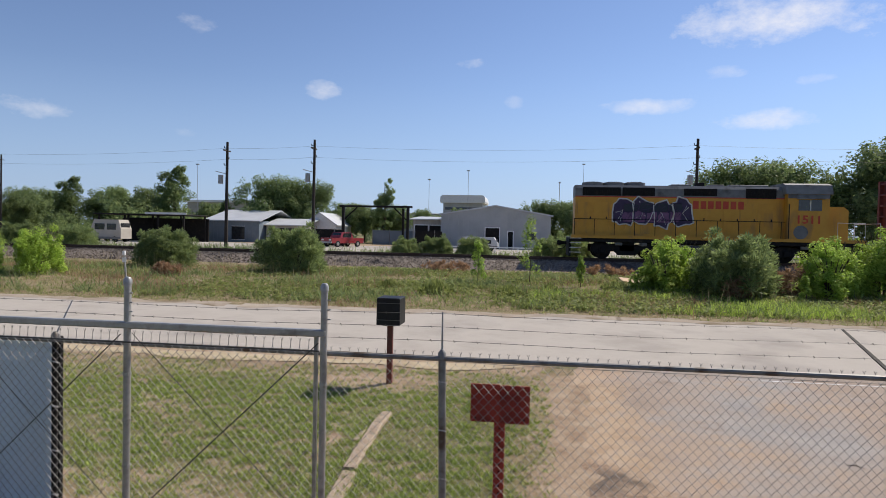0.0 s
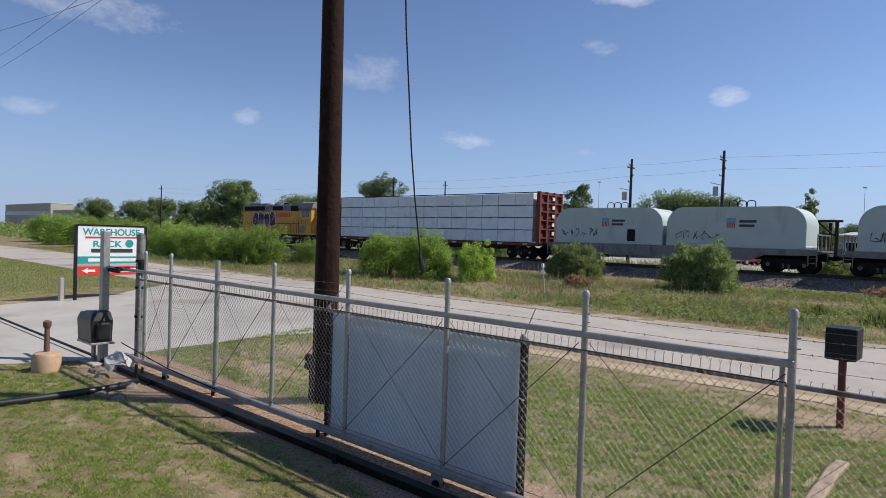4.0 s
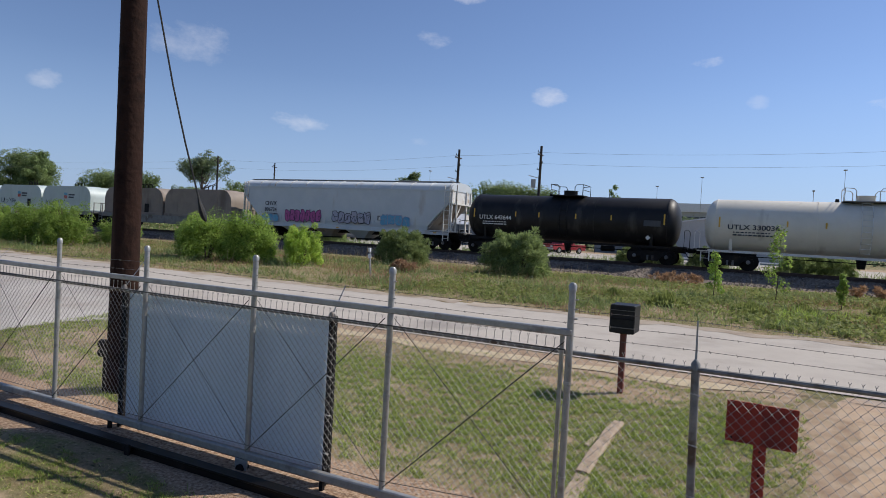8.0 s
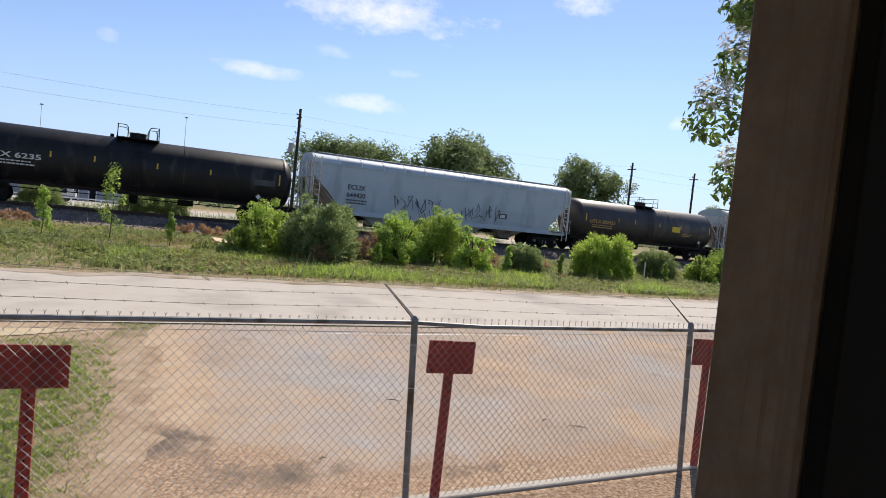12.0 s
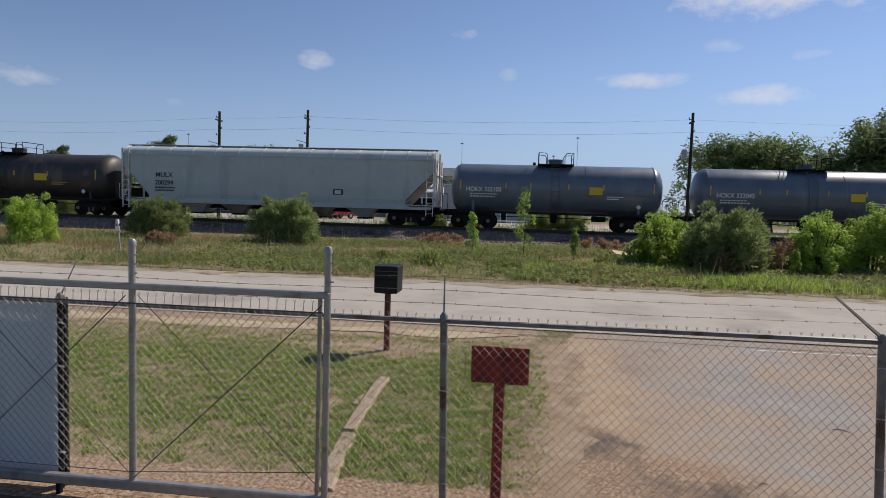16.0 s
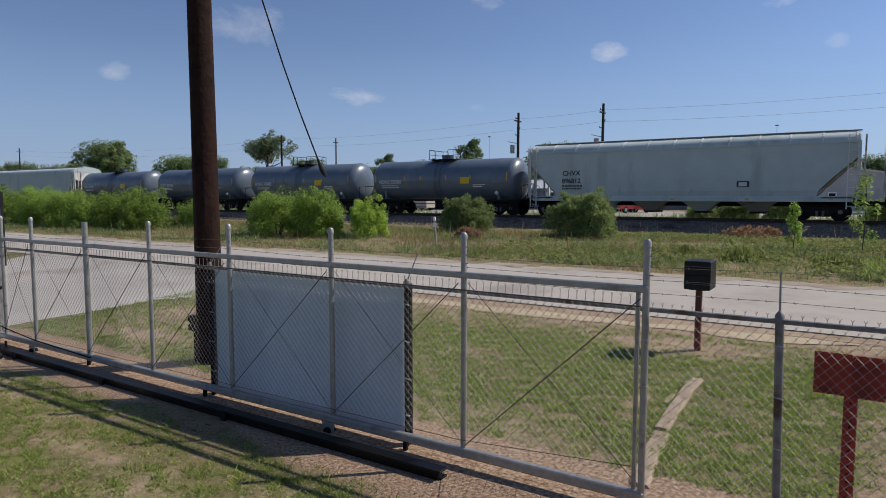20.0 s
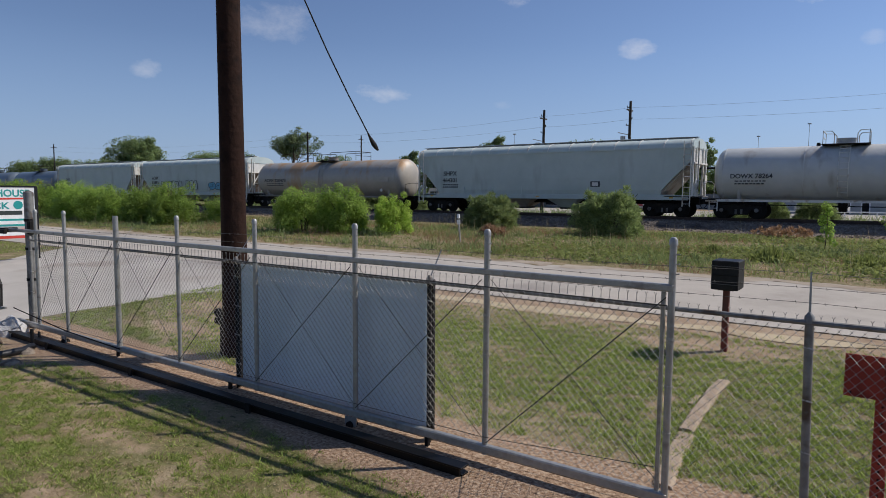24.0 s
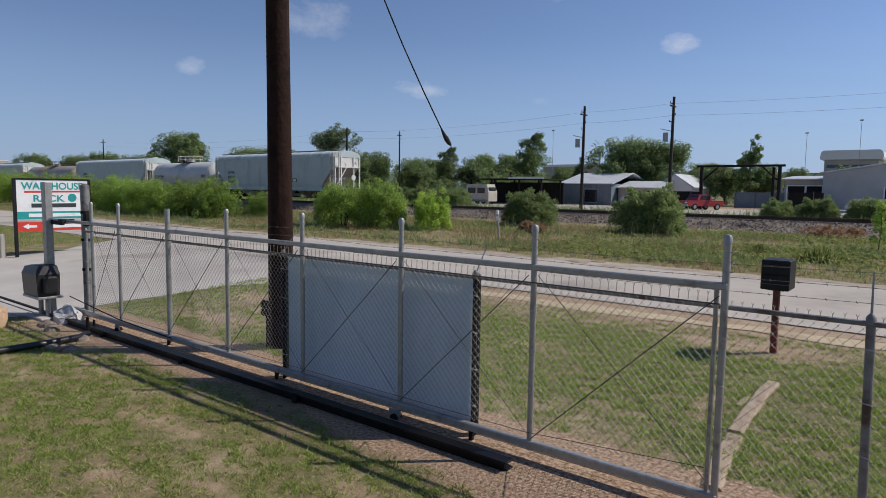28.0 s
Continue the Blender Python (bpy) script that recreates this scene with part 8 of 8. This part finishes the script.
hall("workshop", -10.2, 3.4, 80, 22, 4.2, 5.3, METALWALL, METALROOF, "pale grey metal workshop with a dark doorway", doors=((-4.6, -2.9, 2.6), (-3.0 + 1.2, -1.2, 2.2)), windows=((0.5, 1.6, 1.2, 2.2),))
hall("lean_to", -14.2, -10.2, 82, 14, 3.6, 4.0, BEIGEWALL, METALROOF, "beige shed with dark open bays beside the workshop", doors=((-13.9, -12.2, 2.8), (-12.0, -10.5, 2.8)), gable_front=False)
hall("blue_shed", -44.2, -36.5, 85, 14, 3.0, 4.6, BLUEWALL, METALROOF, "low faded blue shed with a pale metal roof", doors=(), windows=((-40.5, -38.6, 0.4, 2.2),), gable_front=False)
hall("beige_shed", -36.3, -30.5, 87, 10, 2.5, 3.4, BEIGEWALL, METALROOF, "low beige shed with pale roof", windows=((-34.8, -33.6, 1.0, 1.8),), gable_front=False)
hall("white_house", -32.6, -27.6, 92, 8, 2.6, 4.4, WHITE, METALROOF, "small white gabled house", windows=((-31.2, -30.2, 1.0, 2.0),))
hall("far_warehouse", -60, -20, 240, 40, 9.0, 9.6, METALWALL, METALROOF, "distant pale flat warehouse", gable_front=False)
can = thing("canopy", "dark flat open canopy on posts", "canopy")
part("roof", Shape().box(-53.5, 74, 4.2, -41.2, 80, 4.35, 0.03), DARK, can)
for x in (-53, -49, -45, -41.6):
    for y in (74.4, 79.6):
        part("post", Shape().box(x - 0.1, y - 0.1, 0.85, x + 0.1, y + 0.1, 4.2), DARK, can)
# back wall coloured near black for the shade under the canopy
part("back_wall", Shape().box(-53.5, 79.8, 0.85, -41.2, 80, 3.9), DARK, can)
part("fascia", Shape().box(-46.5, 73.9, 4.3, -41.0, 74.0, 4.55, 0.01), METALROOF, can)
far = thing("office_block", "distant white flat-roofed office block", "building")
part("wall", Shape().box(-27.2, 205, 0.8, -14.6, 220, 12.4), METALWALL, far)
part("roof", Shape().extrude([(-28.0, 12.4), (-28.2, 13.0), (-28.0, 14.4), (-27.4, 14.9), (-14.4, 14.9), (-13.8, 14.4), (-13.6, 13.0), (-13.8, 12.4)], 204, 221), WHITE, far, "pale rounded roof band")
for j in range(3):
    part("window", Shape().box(-26.6, 204.9, 10.2 - j * 3.2, -15.2, 205, 11.0 - j * 3.2), GLASS, far)
for x0, x1, y, h in ((-1290, -1050, 300, 35), (-1024, -868, 296, 24), (-90, -70, 160, 9.5)):
    b = thing("distant_building", "distant pale low commercial building", "building")
    part("wall", Shape().box(x0, y, 0.8, x1, y + 30, h), BEIGEWALL, b)
    part("roof", Shape().box(x0 - 0.5, y - 0.5, h, x1 + 0.5, y + 30.5, h + 0.6), WHITE, b)
    part("window", Shape().box(x0 + 3, y - 0.1, h * 0.5, x1 - 3, y, h * 0.68), GLASS, b)

gan = thing("gantry", "black steel gateway gantry over the yard entrance", "gantry")
part("beam", Shape().box(-21.9, 74.8, 5.6, -13.0, 75.2, 5.83, 0.02), DARK, gan)
for x in (-21.4, -13.5):
    part("column", Shape().box(x - 0.15, 74.8, 0.85, x + 0.15, 75.2, 5.6), DARK, gan)
for x, sg in ((-21.2, 1), (-13.7, -1)):
    part("knee_brace", Shape().tube([(x, 75, 4.2), (x + 1.5 * sg, 75, 5.6)], 0.09, 6), DARK, gan)
part("column", Shape().box(-14.3, 75.4, 0.85, -14.05, 75.7, 5.55), DARK, gan)
fen = thing("yard_fence", "dark screened yard fence", "fence")
for x0, x1, y in ((-21.0, -13.8, 88), (-30, -21.8, 76), (-12.8, -9.5, 76)):
    part("screen", Shape().box(x0, y, 0.9, x1, y + 0.05, 2.9), DARK if y == 76 else BLUEWALL, fen)
    n = int((x1 - x0) / 2.4)
    for i in range(n + 1):
        part("post", Shape().tube([(x0 + i * 2.4, y - 0.05, 0.8), (x0 + i * 2.4, y - 0.05, 3.0)], 0.05, 6), DULL, fen)
bar = thing("guard_rail", "low white pipe barrier in the yard", "rail")
part("pipe", Shape().tube([(-9, 62, 1.45), (2, 62, 1.45)], 0.06, 6), WHITE, bar)
for i in range(6):
    part("post", Shape().tube([(-9 + i * 2.2, 62, 0.8), (-9 + i * 2.2, 62, 1.45)], 0.05, 6), WHITE, bar)

# red pickup, camper, trailers
pk = thing("pickup_truck", "red pickup truck parked in the yard", "pickup", at=pose(-22.0, 70.5, 0.88, 0, 0, 62))
part("body", Shape().loft([[(0, -0.9, z), (5.2, -0.9, z), (5.2, 0.9, z), (0, 0.9, z)] for z in (0.42, 1.02)]), TRUCKRED, pk)
part("cab", Shape().loft([[(1.35, -0.85, 1.02), (3.5, -0.85, 1.02), (3.5, 0.85, 1.02), (1.35, 0.85, 1.02)], [(1.75, -0.72, 1.68), (3.3, -0.72, 1.68), (3.3, 0.72, 1.68), (1.75, 0.72, 1.68)]]), TRUCKRED, pk)
part("side_window", Shape().extrude([(1.75, 1.1), (3.2, 1.1), (3.1, 1.58), (1.95, 1.58)], -0.845, -0.80), GLASS, pk)
part("windshield", Shape().loft([[(1.38, -0.75, 1.06), (1.40, -0.75, 1.05), (1.40, 0.75, 1.05), (1.38, 0.75, 1.06)], [(1.72, -0.66, 1.64), (1.75, -0.66, 1.63), (1.75, 0.66, 1.63), (1.72, 0.66, 1.64)]]), GLASS, pk)
part("bumper", Shape().box(-0.12, -0.9, 0.42, 0.02, 0.9, 0.62, 0.03), GALV, pk)
part("bumper", Shape().box(5.18, -0.9, 0.42, 5.32, 0.9, 0.62, 0.03), GALV, pk)
for y in (-0.6, 0.6):
    part("headlight", Shape().box(-0.02, y - 0.18, 0.72, 0.01, y + 0.18, 0.9), LETTER, pk)
for x in (0.95, 4.2):
    for y in (-0.82, 0.82):
        w = part("wheel", Shape().tube([(x, y - 0.11, 0.36), (x, y + 0.11, 0.36)], 0.36, 16), RUBBER, pk, smooth=True)
        part("rim", Shape().tube([(x, y - 0.12, 0.36), (x, y - 0.11, 0.36)], 0.2, 12), GALV, w)
for x, y, l, h, lab in ((-49.4, 69, 3.8, 2.6, "pale motorhome parked under trees"), (-6.6, 68, 4.2, 1.5, "white car parked in the yard"), (-33.5, 82, 4.5, 1.5, "white car parked by the sheds")):
    v = thing("parked_vehicle", lab, "vehicle", at=pose(x, y, 0.88))
    part("body", Shape().loft([[(0, -1, 0.4), (l, -1, 0.4), (l, 1, 0.4), (0, 1, 0.4)], [(0, -1, h * 0.6), (l, -1, h * 0.6), (l, 1, h * 0.6), (0, 1, h * 0.6)], [(0.1 * l, -0.9, h), (0.9 * l, -0.9, h), (0.9 * l, 0.9, h), (0.1 * l, 0.9, h)]]), BEIGEWALL if h > 2 else TANKPALE, v)
    part("window", Shape().box(0.14 * l, -1.02, h * 0.55, 0.46 * l, -0.97, h * 0.82), GLASS, v)
    part("window", Shape().box(0.54 * l, -1.02, h * 0.55, 0.84 * l, -0.97, h * 0.82), GLASS, v)
    part("windshield", Shape().box(0.965 * l, -0.8, h * 0.55, 0.985 * l, 0.8, h * 0.85), GLASS, v)
    part("skirt", Shape().box(0.02, -1.015, 0.36, l - 0.02, -1.0, 0.62), DECK, v)
    for dx in (0.2, 0.8):
        part("wheel", Shape().tube([(l * dx, -1.0, 0.34), (l * dx, -0.8, 0.34)], 0.34, 14), RUBBER, v)
        part("wheel", Shape().tube([(l * dx, 0.8, 0.34), (l * dx, 1.0, 0.34)], 0.34, 14), RUBBER, v)

# line of wooden poles behind the railway, with wires and fittings
LINE = [(-140, 62, 12.3), (-72, 80, 12.3), (-63.3, 60, 10.8), (-23.8, 50, 9.8), (-16.4, 50, 10.0), (13.0, 50, 10.1), (48.8, 52, 10.7), (58.0, 52, 10.7), (95, 54, 11.0), (140, 54, 11.0)]
for k, (x, y, z) in enumerate(LINE):
    p = thing("line_pole", "thin dark wooden power pole behind the railway", "pole", "railway line poles")
    part("shaft", Shape().tube([(x, y, 0.6), (x + 0.05, y, z)], [0.15, 0.10], 9), OLDPOLE, p, smooth=True)
    part("crossarm", Shape().box(x - 0.07, y - 0.55, z - 0.75, x + 0.07, y + 0.55, z - 0.65), OLDPOLE, p)
    for dx, dz in ((-0.2, -0.5), (0.2, -1.4), (-0.22, -1.9)):
        part("insulator", Shape().tube([(x, y, z + dz), (x + dx, y, z + dz + 0.04), (x + dx, y, z + dz + 0.16)], 0.04, 6), OLDPOLE, p)
    if 3 <= k <= 5:
        part("transformer", Shape().tube([(x - 0.45, y - 0.1, z - 3.4), (x - 0.45, y - 0.1, z - 2.7)], 0.2, 10), GALV, p, "grey transformer can")
        part("lamp_arm", Shape().tube([(x, y, z - 2.6), (x - 0.8, y - 0.3, z - 2.4)], 0.03, 5), GALV, p)
ov = thing("line_wires", "thin dark power wires between the line poles", "wires")
for dz, r in ((-0.5, 0.006), (-1.4, 0.006)):
    for (xa, ya, za), (xb, yb, zb) in ((LINE[0], LINE[2]), (LINE[2], LINE[3]), (LINE[3], LINE[4]), (LINE[4], LINE[5]), (LINE[5], LINE[6]), (LINE[6], LINE[7]), (LINE[7], LINE[8]), (LINE[8], LINE[9])):
        part("wire", span((xa, ya, za + dz), (xb, yb, zb + dz), 0.012 * abs(xb - xa), r, 12), DULL, ov)
for x, y, z in ((-13.8, 150, 17.5), (-23.1, 150, 15.4), (5.2, 100, 10.9), (-70.6, 130, 16.5), (12.7, 150, 19.2)):
    m = thing("light_mast", "thin grey highway light mast far behind the yard", "mast", "light masts")
    part("shaft", Shape().tube([(x, y, 0.6), (x, y, z)], [0.065, 0.035], 6), GALV, m)
    part("lamp_ring", Shape().tube([(x, y, z - 0.2), (x, y, z)], 0.35 if y > 120 else 0.16, 10), GALV, m)

# marker post, cardboard, rubbish on the verge
mp = thing("marker_post", "leaning white railway marker post on the verge", "post", at=pose(-14.5, 23.4, float(gz(23.4)), 2, -4, 0))
part("post", Shape().box(-0.03, -0.03, -0.2, 0.03, 0.03, 1.05, 0.005), GALV, mp)
part("cap", Shape().box(-0.05, -0.05, 1.05, 0.05, 0.05, 1.22, 0.01), WHITE, mp)
part("plate", Shape().box(-0.07, -0.045, 0.78, 0.09, -0.03, 0.96), WHITE, mp)
cb = thing("cardboard_sheet", "weathered cardboard sheet lying on the verge", "cardboard", at=pose(5.02, 27.5, 0.98, 9, 8, 10))
part("sheet", Shape().extrude([(-0.42, -0.35), (0.40, -0.40), (0.46, 0.30), (0.05, 0.42), (-0.36, 0.36)], -0.012, 0.012, "z"), CARDBOARD, cb)
part("flap", Shape().extrude([(0.40, -0.40), (0.62, -0.2), (0.60, 0.2), (0.46, 0.30)], 0.0, 0.018, "z"), CARDBOARD, cb)
post2 = thing("verge_stake", "thin white plastic stake on the verge", "stake")
part("stake", Shape().tube([(25.4, 25.0, 0.5), (25.4, 25.0, 1.6)], 0.03, 6), WHITE, post2)

# ---- the porch on which the camera stands ----
deck = thing("porch_floor", "dark wooden porch floor on posts", "porch")
for i in range(30):
    part("plank", Shape().box(-3.0 + i * 0.2, -3.0, 1.06, -2.81 + i * 0.2, 1.42, 1.1, 0.004), POSTWOOD, deck)
for x in (-2.9, 0.0, 2.9):
    part("foot", Shape().box(x - 0.07, 1.2, -0.1, x + 0.07, 1.34, 1.06), POSTWOOD, deck)
    part("foot", Shape().box(x - 0.07, -2.9, -0.1, x + 0.07, -2.76, 1.06), POSTWOOD, deck)
pp = thing("porch_post", "rough brown wooden porch post", "post")
part("post", Shape().box(1.87, 1.075, 1.1, 2.01, 1.2, 3.62, 0.005), POSTWOOD, pp)
# boards cover the post's shaded front; their colour carries that shade
dw = thing("porch_wall", "board wall at the end of the porch, shade in its near-black colour", "wall")
for i in range(8):
    part("board", Shape().box(1.876 + i * 0.15, 1.05, 1.1, 2.022 + i * 0.15, 1.073, 3.62, 0.003), PORCHSHADE, dw)
tagged(pp, kind="structure")
# roof stays out of view, added to carry the rafters and the cable
rf = thing("porch_roof", "dark wooden porch roof", "roof")
part("boards", Shape().box(-0.86, -3.2, 3.62, 3.2, 1.62, 3.7), PORCHSHADE, rf)
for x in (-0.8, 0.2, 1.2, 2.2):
    part("rafter", Shape().box(x, -3.2, 3.5, x + 0.06, 1.7, 3.62, 0.004), PORCHSHADE, rf)
motions()
